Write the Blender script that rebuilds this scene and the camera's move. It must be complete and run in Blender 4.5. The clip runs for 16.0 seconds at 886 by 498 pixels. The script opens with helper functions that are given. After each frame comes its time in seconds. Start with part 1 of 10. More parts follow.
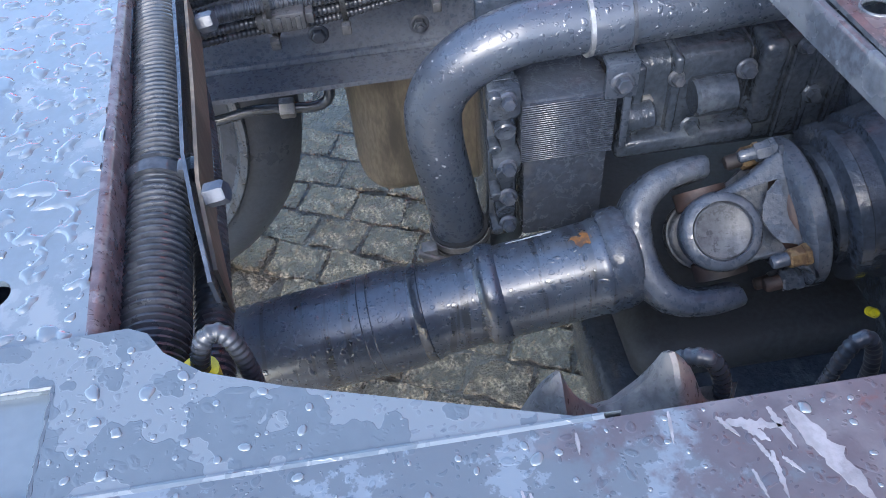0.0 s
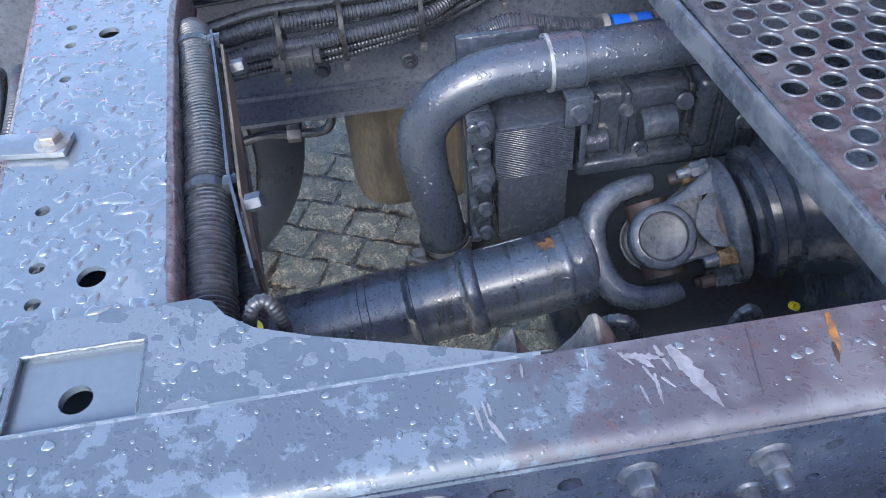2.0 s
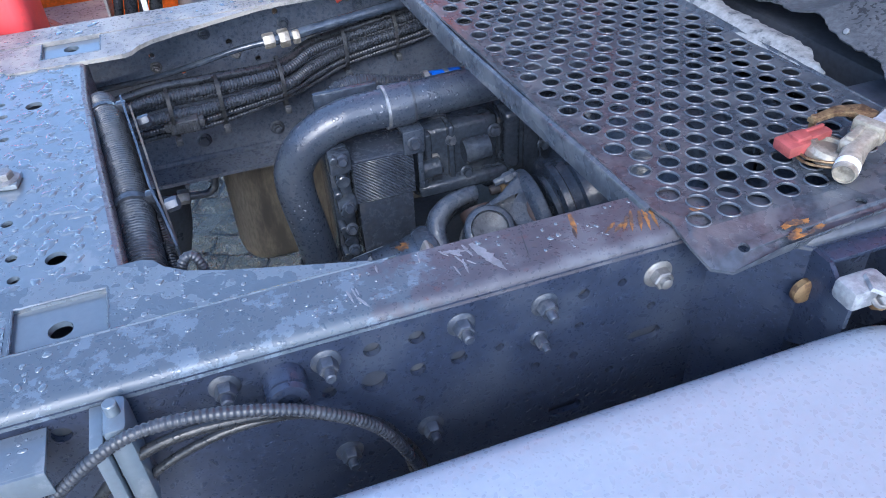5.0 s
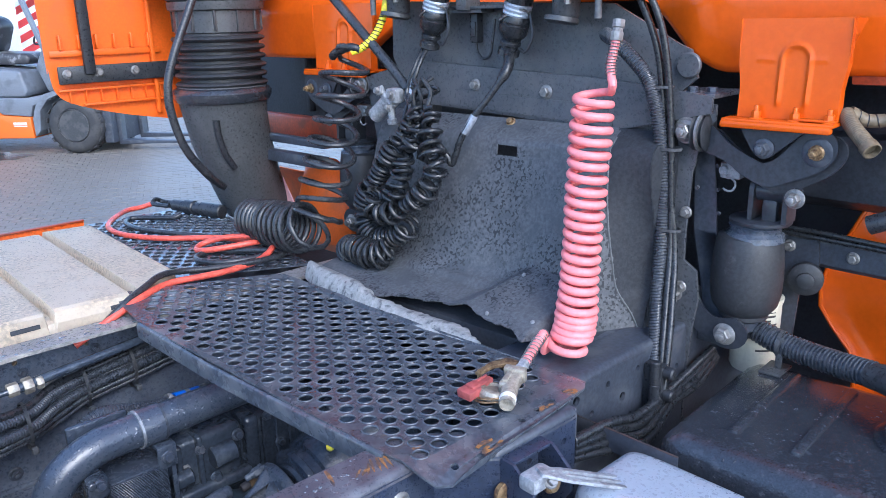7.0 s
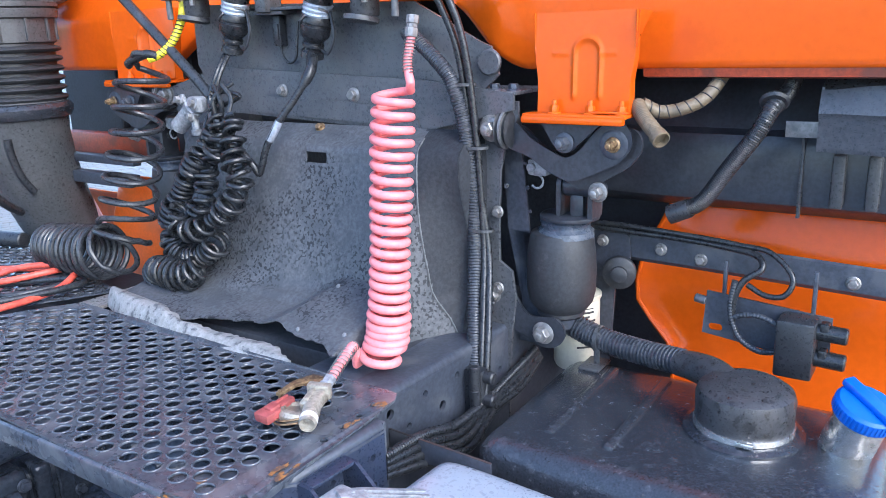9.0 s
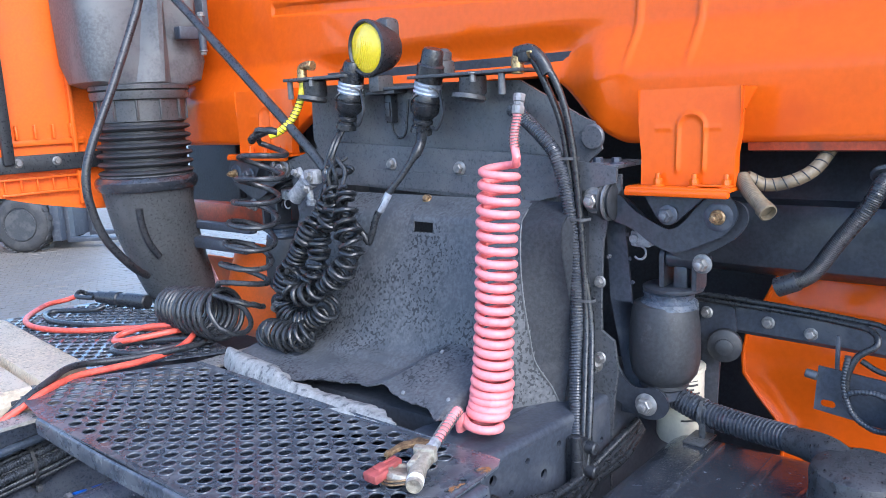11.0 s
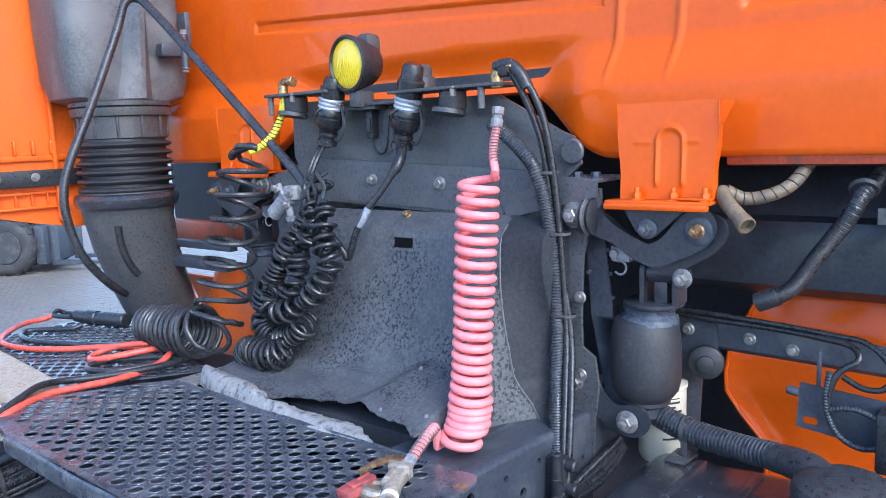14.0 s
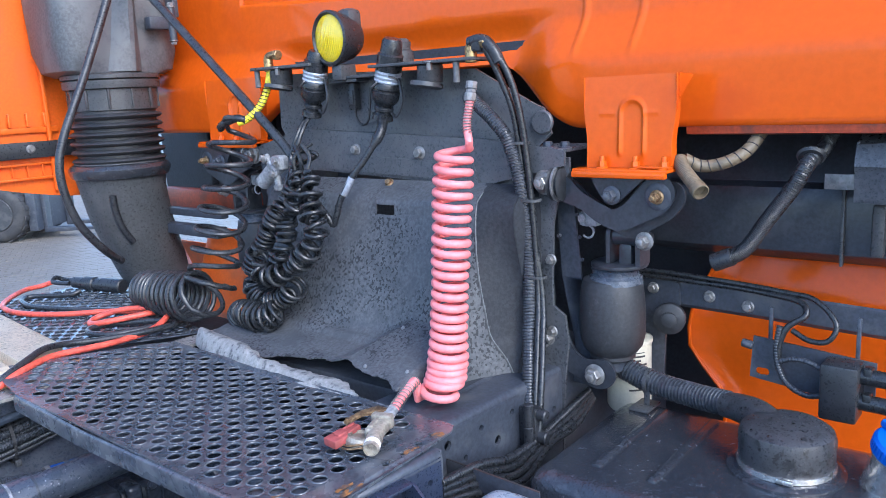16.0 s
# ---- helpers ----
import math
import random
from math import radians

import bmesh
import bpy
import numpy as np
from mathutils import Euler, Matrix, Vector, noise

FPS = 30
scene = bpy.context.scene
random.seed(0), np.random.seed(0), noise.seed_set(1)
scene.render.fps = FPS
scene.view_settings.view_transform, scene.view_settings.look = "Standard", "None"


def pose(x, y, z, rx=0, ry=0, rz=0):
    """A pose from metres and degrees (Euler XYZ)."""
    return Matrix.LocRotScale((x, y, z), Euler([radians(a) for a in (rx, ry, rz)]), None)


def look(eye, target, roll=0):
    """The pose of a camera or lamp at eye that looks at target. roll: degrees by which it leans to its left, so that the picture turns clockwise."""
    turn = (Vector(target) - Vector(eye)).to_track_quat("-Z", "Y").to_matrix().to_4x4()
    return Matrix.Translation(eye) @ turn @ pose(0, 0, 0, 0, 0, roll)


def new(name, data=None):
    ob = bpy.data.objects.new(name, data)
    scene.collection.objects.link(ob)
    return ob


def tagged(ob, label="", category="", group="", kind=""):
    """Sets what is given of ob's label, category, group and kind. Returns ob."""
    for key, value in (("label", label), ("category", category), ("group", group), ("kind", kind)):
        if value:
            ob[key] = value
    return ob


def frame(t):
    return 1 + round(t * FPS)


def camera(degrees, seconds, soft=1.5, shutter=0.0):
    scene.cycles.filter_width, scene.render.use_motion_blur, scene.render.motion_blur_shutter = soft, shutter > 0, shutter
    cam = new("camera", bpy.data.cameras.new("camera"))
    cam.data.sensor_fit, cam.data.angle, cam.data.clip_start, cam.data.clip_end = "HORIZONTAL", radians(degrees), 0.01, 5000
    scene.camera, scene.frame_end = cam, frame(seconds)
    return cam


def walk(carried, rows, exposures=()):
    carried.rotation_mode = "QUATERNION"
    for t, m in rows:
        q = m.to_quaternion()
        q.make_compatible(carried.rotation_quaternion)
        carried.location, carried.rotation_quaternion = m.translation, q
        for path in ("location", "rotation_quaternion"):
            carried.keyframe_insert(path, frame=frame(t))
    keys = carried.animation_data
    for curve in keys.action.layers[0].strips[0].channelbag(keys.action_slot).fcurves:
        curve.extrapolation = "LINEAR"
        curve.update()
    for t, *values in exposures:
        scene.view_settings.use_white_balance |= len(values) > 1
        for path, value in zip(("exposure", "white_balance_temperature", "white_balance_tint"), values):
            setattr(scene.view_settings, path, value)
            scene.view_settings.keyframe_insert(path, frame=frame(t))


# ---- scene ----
cam = camera(58.8, 16.0, 0.7)
PATH = [
    (0, (-0.039, -0.118, 1.369), (0.05, 1.225, -0.11), -5.6),
    (0.5, (-0.04, -0.124, 1.38), (0.041, 1.248, -0.073), -5.9),
    (1, (-0.046, -0.152, 1.399), (0.055, 1.218, -0.055), -5.3),
    (1.5, (-0.067, -0.238, 1.469), (0.038, 1.135, 0.019), -5.3),
    (2, (-0.046, -0.256, 1.482), (0.075, 1.123, 0.039), -4.9),
    (2.5, (-0.051, -0.256, 1.487), (0.075, 1.12, 0.041), -4.8),
    (3, (-0.04, -0.28, 1.498), (0.095, 1.096, 0.053), -4.5),
    (3.2, (-0.046, -0.299, 1.501), (0.09, 1.079, 0.058), -4.5),
    (5.3, (-0.12, -0.645, 1.571), (0.415, 0.91, 0.433), -2.9),
    (5.5, (-0.158, -0.688, 1.581), (0.412, 0.939, 0.568), -2.5),
    (6, (-0.246, -0.77, 1.621), (0.439, 0.984, 0.949), -2.6),
    (6.5, (-0.279, -0.815, 1.638), (0.715, 0.818, 1.05), -1.9),
    (7, (-0.291, -0.818, 1.66), (0.997, 0.599, 1.082), -1.5),
    (7.5, (-0.285, -0.841, 1.667), (1.062, 0.524, 1.099), -2.0),
    (8, (-0.244, -0.821, 1.649), (1.232, 0.404, 1.082), -1.8),
    (8.5, (-0.167, -0.83, 1.618), (1.375, 0.312, 1.056), -1.7),
    (9, (-0.152, -0.864, 1.612), (1.363, 0.325, 1.072), -2.1),
    (9.5, (-0.175, -0.872, 1.621), (1.236, 0.445, 1.1), -2.7),
    (10, (-0.188, -0.865, 1.627), (1.214, 0.47, 1.124), -2.5),
    (10.2, (-0.196, -0.862, 1.633), (1.209, 0.481, 1.164), -2.6),
    (12.3, (-0.211, -0.901, 1.603), (1.174, 0.511, 1.308), -2.2),
    (12.5, (-0.234, -0.886, 1.613), (1.177, 0.498, 1.311), -2.3),
    (13, (-0.226, -0.888, 1.599), (1.183, 0.501, 1.31), -2.1),
    (13.5, (-0.216, -0.878, 1.596), (1.197, 0.508, 1.306), -2.2),
    (14, (-0.18, -0.881, 1.596), (1.246, 0.489, 1.3), -2.4),
    (14.5, (-0.209, -0.908, 1.604), (1.222, 0.456, 1.302), -2.4),
    (15, (-0.24, -0.921, 1.612), (1.183, 0.45, 1.301), -2.7),
    (15.5, (-0.251, -0.923, 1.629), (1.166, 0.451, 1.313), -2.7),
    (16, (-0.232, -0.973, 1.622), (1.191, 0.375, 1.228), -3.0),
]
walk(cam, [(t, look(eye, target, roll)) for t, eye, target, roll in PATH], [(0, 2.36, 6350, 10), (1.5, 2.25, 6350, 10), (3.2, 2.21, 6300, 10), (5.5, 1.74, 5650, 10), (6.0, 1.64, 5750, 10), (6.5, 1.38, 5700, 10), (7.0, 1.72, 5650, 10), (7.5, 1.86, 5650, 10), (8.5, 2.09, 5850, 10), (10.2, 2.0, 5850, 10), (12.5, 1.84, 5700, 10), (13.5, 1.80, 5650, 10), (14.5, 1.90, 5700, 10), (16, 1.78, 5700, 10)])

# ---- light: bright overcast yard, sky from above and from the camera's side ----
world = bpy.data.worlds.new("overcast")
scene.world = world
world.use_nodes = True
wn, wl = world.node_tree.nodes, world.node_tree.links
sky = wn.new("ShaderNodeTexSky")
sky.sky_type = "NISHITA"
sky.sun_disc = False
sky.sun_elevation = radians(38)
sky.sun_rotation = radians(200)
sky.air_density, sky.dust_density, sky.ozone_density = 1.0, 1.5, 2.5
wn["Background"].inputs["Strength"].default_value = 0.15
wl.new(sky.outputs["Color"], wn["Background"].inputs["Color"])

sun_data = bpy.data.lights.new("sun", "SUN")
sun_data.energy, sun_data.angle, sun_data.color = 0.6, radians(25), (1.0, 0.97, 0.93)
sun = new("sun", sun_data)
sun.matrix_world = look((-3, -8, 8), (0, 0.4, 1))

# ---- building tools ----
AXES = pose(1.158, 0, 0, 0, 0, 4.0)          # the cab's own axes: u ahead, v across, z up


def cab(u, v, z):
    return AXES @ Vector((u, v, z))


def node(nt, kind, **values):
    n = nt.nodes.new(kind)
    for key, value in values.items():
        n.inputs[key].default_value = value
    return n


def ramp(nt, source, low, high):
    n = nt.nodes.new("ShaderNodeMapRange")
    n.interpolation_type = "SMOOTHSTEP"
    n.inputs["From Min"].default_value, n.inputs["From Max"].default_value = low, high
    nt.links.new(source, n.inputs["Value"])
    return n.outputs["Result"]


def mixed(nt, factor, a, b):
    n = nt.nodes.new("ShaderNodeMix")
    n.data_type = "RGBA"
    nt.links.new(factor, n.inputs["Factor"])
    for value, socket in ((a, n.inputs["A"]), (b, n.inputs["B"])):
        if isinstance(value, tuple):
            socket.default_value = (*value, 1)
        else:
            nt.links.new(value, socket)
    return n.outputs["Result"]


def noise_out(nt, at, scale, detail=4.0, rough=0.55):
    n = node(nt, "ShaderNodeTexNoise", Scale=scale, Detail=detail, Roughness=rough)
    nt.links.new(at, n.inputs["Vector"])
    return n.outputs["Fac"]


def surface(name, colour, rough=0.5, metal=0.0, dirt=None, dirt_amount=0.5, dirt_scale=9.0, grain=120.0,
            bump=0.15, vary=0.24, drops=0.0, wet=0.0, rust=None, rust_amount=0.0, coat=0.0, stretch=(1, 1, 1), spec=0.5,
            island=0.0, obj=0.0, relief=0.002, sound=None, film=None, streak=0.0, coat_rough=0.08, lumps=None, blots=None):
    """A painted, rubber, metal or dirty surface: grain, large stains, optional wet patches, drops and rust."""
    m = bpy.data.materials.new(name)
    m.use_nodes = True
    nt = m.node_tree
    bsdf = nt.nodes["Principled BSDF"]
    link = nt.links.new
    coords = nt.nodes.new("ShaderNodeTexCoord")
    mapping = node(nt, "ShaderNodeMapping", Scale=stretch)
    link(coords.outputs["Object"], mapping.inputs["Vector"])
    at = mapping.outputs["Vector"]
    fine = noise_out(nt, at, grain, 5.0)
    broad = noise_out(nt, at, dirt_scale, 6.0, 0.62)
    dark = tuple(c * (1 - vary) for c in colour)
    light = tuple(min(1.0, c * (1 + vary)) for c in colour)
    col = mixed(nt, ramp(nt, fine, 0.3, 0.7), dark, light)
    if dirt:
        edge = 0.72 - 0.4 * dirt_amount
        col = mixed(nt, ramp(nt, broad, edge - 0.06, edge + 0.1), col, dirt)
    if rust_amount:
        spots = noise_out(nt, at, dirt_scale * 2.3, 7.0, 0.7)
        mask = ramp(nt, spots, 0.78 - 0.35 * rust_amount, 0.84 - 0.35 * rust_amount)
        col = mixed(nt, mask, col, rust or (0.28, 0.09, 0.025))
    if sound:                                  # sound paint up to a ragged edge along x, worn past it
        low, high, paint = sound
        place = nt.nodes.new("ShaderNodeSeparateXYZ")
        link(nt.nodes.new("ShaderNodeNewGeometry").outputs["Position"], place.inputs[0])
        ragged = node(nt, "ShaderNodeMath")
        ragged.operation = "MULTIPLY_ADD"
        link(noise_out(nt, at, 30.0, 6.0, 0.65), ragged.inputs[0])
        ragged.inputs[1].default_value = 0.45
        link(place.outputs["X"], ragged.inputs[2])
        pale = tuple(1.6 * c for c in paint)
        dried = mixed(nt, ramp(nt, noise_out(nt, at, 34.0, 7.0, 0.65), 0.545, 0.565), paint, pale)
        col = mixed(nt, ramp(nt, ragged.outputs[0], low + 0.225, high + 0.225), dried, col)
    if blots:                                  # small dark blots that gather in patches
        scale, gather, tone, least = blots
        small, wide = ramp(nt, noise_out(nt, at, scale, 2.0, 0.5), least, least + 0.03), ramp(nt, noise_out(nt, at, gather, 2.0, 0.5), 0.44, 0.56)
        both = nt.nodes.new("ShaderNodeMath")
        both.operation = "MULTIPLY"
        link(small, both.inputs[0])
        link(wide, both.inputs[1])
        col = mixed(nt, both.outputs[0], col, tone)
    if film:                                   # lobed dry islands in a smooth film of water
        scale, share, pale = film
        lobes = noise_out(nt, at, scale, 3.0, 0.5)
        dry = ramp(nt, lobes, 0.5 - 0.1 * share, 0.515 - 0.1 * share)
        col = mixed(nt, dry, col, pale)
    if streak:                                 # runs of water down the flanks
        squash = node(nt, "ShaderNodeMapping", Scale=(75.0, 5.0, 5.0))
        link(coords.outputs["Object"], squash.inputs["Vector"])
        runs = ramp(nt, noise_out(nt, squash.outputs["Vector"], 1.0, 3.0, 0.55), 0.56, 0.60)
        faded = nt.nodes.new("ShaderNodeMath")
        faded.operation = "MULTIPLY"
        link(runs, faded.inputs[0])
        faded.inputs[1].default_value = streak
        col = mixed(nt, faded.outputs[0], col, tuple(0.35 * c for c in colour))
    if island or obj:
        source = nt.nodes.new("ShaderNodeNewGeometry").outputs["Random Per Island"] if island else \
            nt.nodes.new("ShaderNodeObjectInfo").outputs["Random"]
        scaled = nt.nodes.new("ShaderNodeMapRange")
        scaled.inputs["To Min"].default_value, scaled.inputs["To Max"].default_value = 1 - (island or obj), 1 + (island or obj)
        link(source, scaled.inputs["Value"])
        hsv = node(nt, "ShaderNodeHueSaturation")
        link(scaled.outputs["Result"], hsv.inputs["Value"])
        link(col, hsv.inputs["Color"])
        col = hsv.outputs["Color"]
    link(col, bsdf.inputs["Base Color"])
    r = nt.nodes.new("ShaderNodeMapRange")
    r.inputs["To Min"].default_value, r.inputs["To Max"].default_value = max(0.03, rough - 0.12), min(1.0, rough + 0.12)
    link(broad, r.inputs["Value"])
    rough_out = r.outputs["Result"]
    height = node(nt, "ShaderNodeBump", Strength=bump, Distance=relief)
    link(fine, height.inputs["Height"])
    normal = height.outputs["Normal"]
    if lumps:
        coarse = node(nt, "ShaderNodeBump", Strength=1.0, Distance=lumps[1])
        link(noise_out(nt, at, lumps[0], 4.0, 0.6), coarse.inputs["Height"])
        link(normal, coarse.inputs["Normal"])
        normal = coarse.outputs["Normal"]
    if film:
        slick = nt.nodes.new("ShaderNodeMix")
        link(dry, slick.inputs["Factor"])
        slick.inputs["A"].default_value = 0.10
        link(rough_out, slick.inputs["B"])
        rough_out = slick.outputs["Result"]
        rim = node(nt, "ShaderNodeBump", Strength=0.35, Distance=0.0008)
        rim.invert = True
        link(dry, rim.inputs["Height"])
        link(normal, rim.inputs["Normal"])
        normal = rim.outputs["Normal"]
    if wet:
        soaked = ramp(nt, noise_out(nt, at, 22.0, 5.0, 0.6), 0.56 - 0.2 * wet, 0.6 - 0.2 * wet)
        slick = nt.nodes.new("ShaderNodeMix")
        link(soaked, slick.inputs["Factor"])
        link(rough_out, slick.inputs["A"])
        slick.inputs["B"].default_value = 0.07
        rough_out = slick.outputs["Result"]
        rim = node(nt, "ShaderNodeBump", Strength=0.2, Distance=0.0006)
        link(soaked, rim.inputs["Height"])
        link(normal, rim.inputs["Normal"])
        normal = rim.outputs["Normal"]
    if drops:
        warp = node(nt, "ShaderNodeTexNoise", Scale=45.0, Detail=2.0)
        link(at, warp.inputs["Vector"])
        push = nt.nodes.new("ShaderNodeVectorMath")
        push.operation = "MULTIPLY_ADD"
        push.inputs[1].default_value = (0.02, 0.02, 0.02)
        link(warp.outputs["Color"], push.inputs[0])
        link(at, push.inputs[2])
        for scale, keep in ((85.0, 0.33), (190.0, 0.30)):
            cell = node(nt, "ShaderNodeTexVoronoi", Scale=scale, Randomness=1.0)
            cell.feature = "F1"
            link(push.outputs["Vector"], cell.inputs["Vector"])
            drop = ramp(nt, cell.outputs["Distance"], keep, keep * 0.45)
            raised = node(nt, "ShaderNodeBump", Strength=drops, Distance=0.0014 if scale < 100 else 0.0007)
            link(drop, raised.inputs["Height"])
            link(normal, raised.inputs["Normal"])
            normal = raised.outputs["Normal"]
            slick = nt.nodes.new("ShaderNodeMix")
            link(drop, slick.inputs["Factor"])
            link(rough_out, slick.inputs["A"])
            slick.inputs["B"].default_value = 0.05
            rough_out = slick.outputs["Result"]
    link(rough_out, bsdf.inputs["Roughness"])
    link(normal, bsdf.inputs["Normal"])
    bsdf.inputs["Metallic"].default_value = metal
    bsdf.inputs["Specular IOR Level"].default_value = spec
    bsdf.inputs["Coat Weight"].default_value = coat
    bsdf.inputs["Coat Roughness"].default_value = coat_rough
    return m


def add_box(bm, low, high, bevel=0.0, m=None, segments=2):
    low, high = Vector(low), Vector(high)
    made = bmesh.ops.create_cube(bm, size=1.0, matrix=Matrix.Translation((low + high) / 2) @ Matrix.Diagonal((*(high - low), 1)))
    verts = made["verts"]
    if bevel:
        edges = list({e for v in verts for e in v.link_edges})
        out = bmesh.ops.bevel(bm, geom=edges, offset=bevel, segments=segments, affect="EDGES", profile=0.5)
        verts = list({v for f in out["faces"] for v in f.verts} | {v for v in verts if v.is_valid})
    if m:
        bmesh.ops.transform(bm, matrix=m, verts=verts)
    return verts


def frame_of(axis):
    return Vector(axis).normalized().to_track_quat("Z", "Y").to_matrix().to_4x4()


def add_lathe(bm, base, axis, profile, n=24, turn=0.0):
    """Spins (radius, height) pairs about an axis; the first and last pairs are closed."""
    m = Matrix.Translation(base) @ frame_of(axis) @ Matrix.Rotation(turn, 4, "Z")
    rings = []
    for r, h in profile:
        rings.append([bm.verts.new(m @ Vector((r * math.cos(2 * math.pi * k / n), r * math.sin(2 * math.pi * k / n), h))) for k in range(n)])
    for a, b in zip(rings, rings[1:]):
        for k in range(n):
            bm.faces.new((a[k], a[(k + 1) % n], b[(k + 1) % n], b[k]))
    bm.faces.new(rings[0][::-1])
    bm.faces.new(rings[-1])


def add_cyl(bm, p, q, r, n=20, bevel=0.0):
    p, q = Vector(p), Vector(q)
    h = (q - p).length
    if bevel:
        profile = ((r - bevel, 0), (r, bevel), (r, h - bevel), (r - bevel, h))
    else:
        profile = ((r, 0), (r, h))
    add_lathe(bm, p, q - p, profile, n)


def glide(points, steps=8):
    """A smooth line through points."""
    p = [Vector(a) for a in points]
    if len(p) < 3:
        return [p[0].lerp(p[-1], k / steps) for k in range(steps + 1)]
    p = [2 * p[0] - p[1], *p, 2 * p[-1] - p[-2]]
    out = []
    for a, b, c, d in zip(p, p[1:], p[2:], p[3:]):
        for k in range(steps):
            t = k / steps
            out.append(0.5 * (2 * b + (c - a) * t + (2 * a - 5 * b + 4 * c - d) * t * t + (3 * b - a - 3 * c + d) * t ** 3))
    return out + [p[-2]]


def evenly(line, gap):
    """The same line, cut into equal short steps."""
    line = [Vector(a) for a in line]
    lengths = [0.0]
    for a, b in zip(line, line[1:]):
        lengths.append(lengths[-1] + (b - a).length)
    count = max(2, round(lengths[-1] / gap))
    out, j = [], 0
    for k in range(count + 1):
        want = lengths[-1] * k / count
        while j < len(line) - 2 and lengths[j + 1] < want:
            j += 1
        span = lengths[j + 1] - lengths[j]
        out.append(line[j].lerp(line[j + 1], (want - lengths[j]) / span if span else 0))
    return out


def carried_frames(line):
    tangents = [(line[min(i + 1, len(line) - 1)] - line[max(i - 1, 0)]).normalized() for i in range(len(line))]
    side = tangents[0].orthogonal().normalized()
    out = []
    for p, t in zip(line, tangents):
        side = (side - t * side.dot(t)).normalized()
        out.append((p, t, side, t.cross(side)))
    return out


def add_sweep(bm, line, radius, n=10):
    """A round bar along a line; radius is a number or a function of the step."""
    rings = []
    for i, (p, t, a, b) in enumerate(carried_frames([Vector(q) for q in line])):
        r = radius(i) if callable(radius) else radius
        rings.append([bm.verts.new(p + r * (a * math.cos(2 * math.pi * k / n) + b * math.sin(2 * math.pi * k / n))) for k in range(n)])
    for a, b in zip(rings, rings[1:]):
        for k in range(n):
            bm.faces.new((a[k], a[(k + 1) % n], b[(k + 1) % n], b[k]))
    bm.faces.new(rings[0][::-1])
    bm.faces.new(rings[-1])


def add_ribbed(bm, points, r, pitch=0.006, depth=0.12, n=14, smooth=True):
    """A corrugated conduit through points."""
    line = evenly(glide(points, 10) if smooth else points, pitch / 4)
    add_sweep(bm, line, lambda i: r * (1.0, 1.0, 1 - depth, 1 - depth)[i % 4], n)


def coil_line(points, radius, turns, per=18, jitter=0.0, seed=1, pace=None, start=None, level=False):
    """A helix round a smooth line through points, beginning on the given side of it; its turns square to the line or level."""
    rnd = random.Random(seed)
    line = evenly(glide(points, 10), 0.004)
    frames = carried_frames(line)
    total = int(turns * per)
    out = []
    if level:
        frames = [(p, Vector((0, 0, -1)), Vector((1, 0, 0)), Vector((0, 1, 0))) for p in line]
    _, t, a, b = frames[0]
    w0 = math.atan2(b.dot(Vector(start)), a.dot(Vector(start))) if start else 0.0
    phase = [rnd.uniform(-1, 1) for _ in range(int(turns) + 3)]
    for k in range(total + 1):
        f = (pace(k / total) if pace else k / total) * (len(frames) - 1)
        i = min(int(f), len(frames) - 2)
        p = frames[i][0].lerp(frames[i + 1][0], f - i)
        _, t, a, b = frames[i]
        w = w0 + 2 * math.pi * k / per
        j = k / per
        wob = phase[int(j)] * (1 - j % 1) + phase[int(j) + 1] * (j % 1)
        r = (radius(k / total) if callable(radius) else radius) * (1 + 0.35 * jitter * wob)
        out.append(p + r * (a * math.cos(w) + b * math.sin(w)) + t * jitter * 0.01 * wob)
    return out


def add_coil(bm, points, radius, turns, wire, per=18, n=8, jitter=0.0, seed=1, pace=None):
    add_sweep(bm, coil_line(points, radius, turns, per, jitter, seed, pace), wire, n)


def add_plate(bm, outline, holes, low, high, m=None):
    """A flat plate (outline in its own plane, round or long holes cut right through), between two heights."""
    from mathutils.geometry import tessellate_polygon
    loops = [[Vector((x, y, 0)) for x, y in outline]]
    for hole in holes:
        x, y, r = hole[:3]
        slot = hole[3] if len(hole) > 3 else 0.0
        count = 14 if r < 0.009 else 18
        loops.append([Vector((x + r * math.cos(2 * math.pi * k / count) + (slot if math.cos(2 * math.pi * k / count) > 0 else -slot),
                              y + r * math.sin(2 * math.pi * k / count), 0)) for k in range(count)][::-1])
    m = m or Matrix()
    flat = [p for loop in loops for p in loop]
    top = [bm.verts.new(m @ Vector((p.x, p.y, high))) for p in flat]
    bottom = [bm.verts.new(m @ Vector((p.x, p.y, low))) for p in flat]
    for a, b, c in tessellate_polygon(loops):
        for tri in ((top[a], top[b], top[c]), (bottom[c], bottom[b], bottom[a])):
            try:
                bm.faces.new(tri)
            except ValueError:
                pass
    start = 0
    for loop in loops:
        count = len(loop)
        for k in range(count):
            a, b = start + k, start + (k + 1) % count
            bm.faces.new((bottom[a], bottom[b], top[b], top[a]))
        start += count
    bmesh.ops.recalc_face_normals(bm, faces=bm.faces)


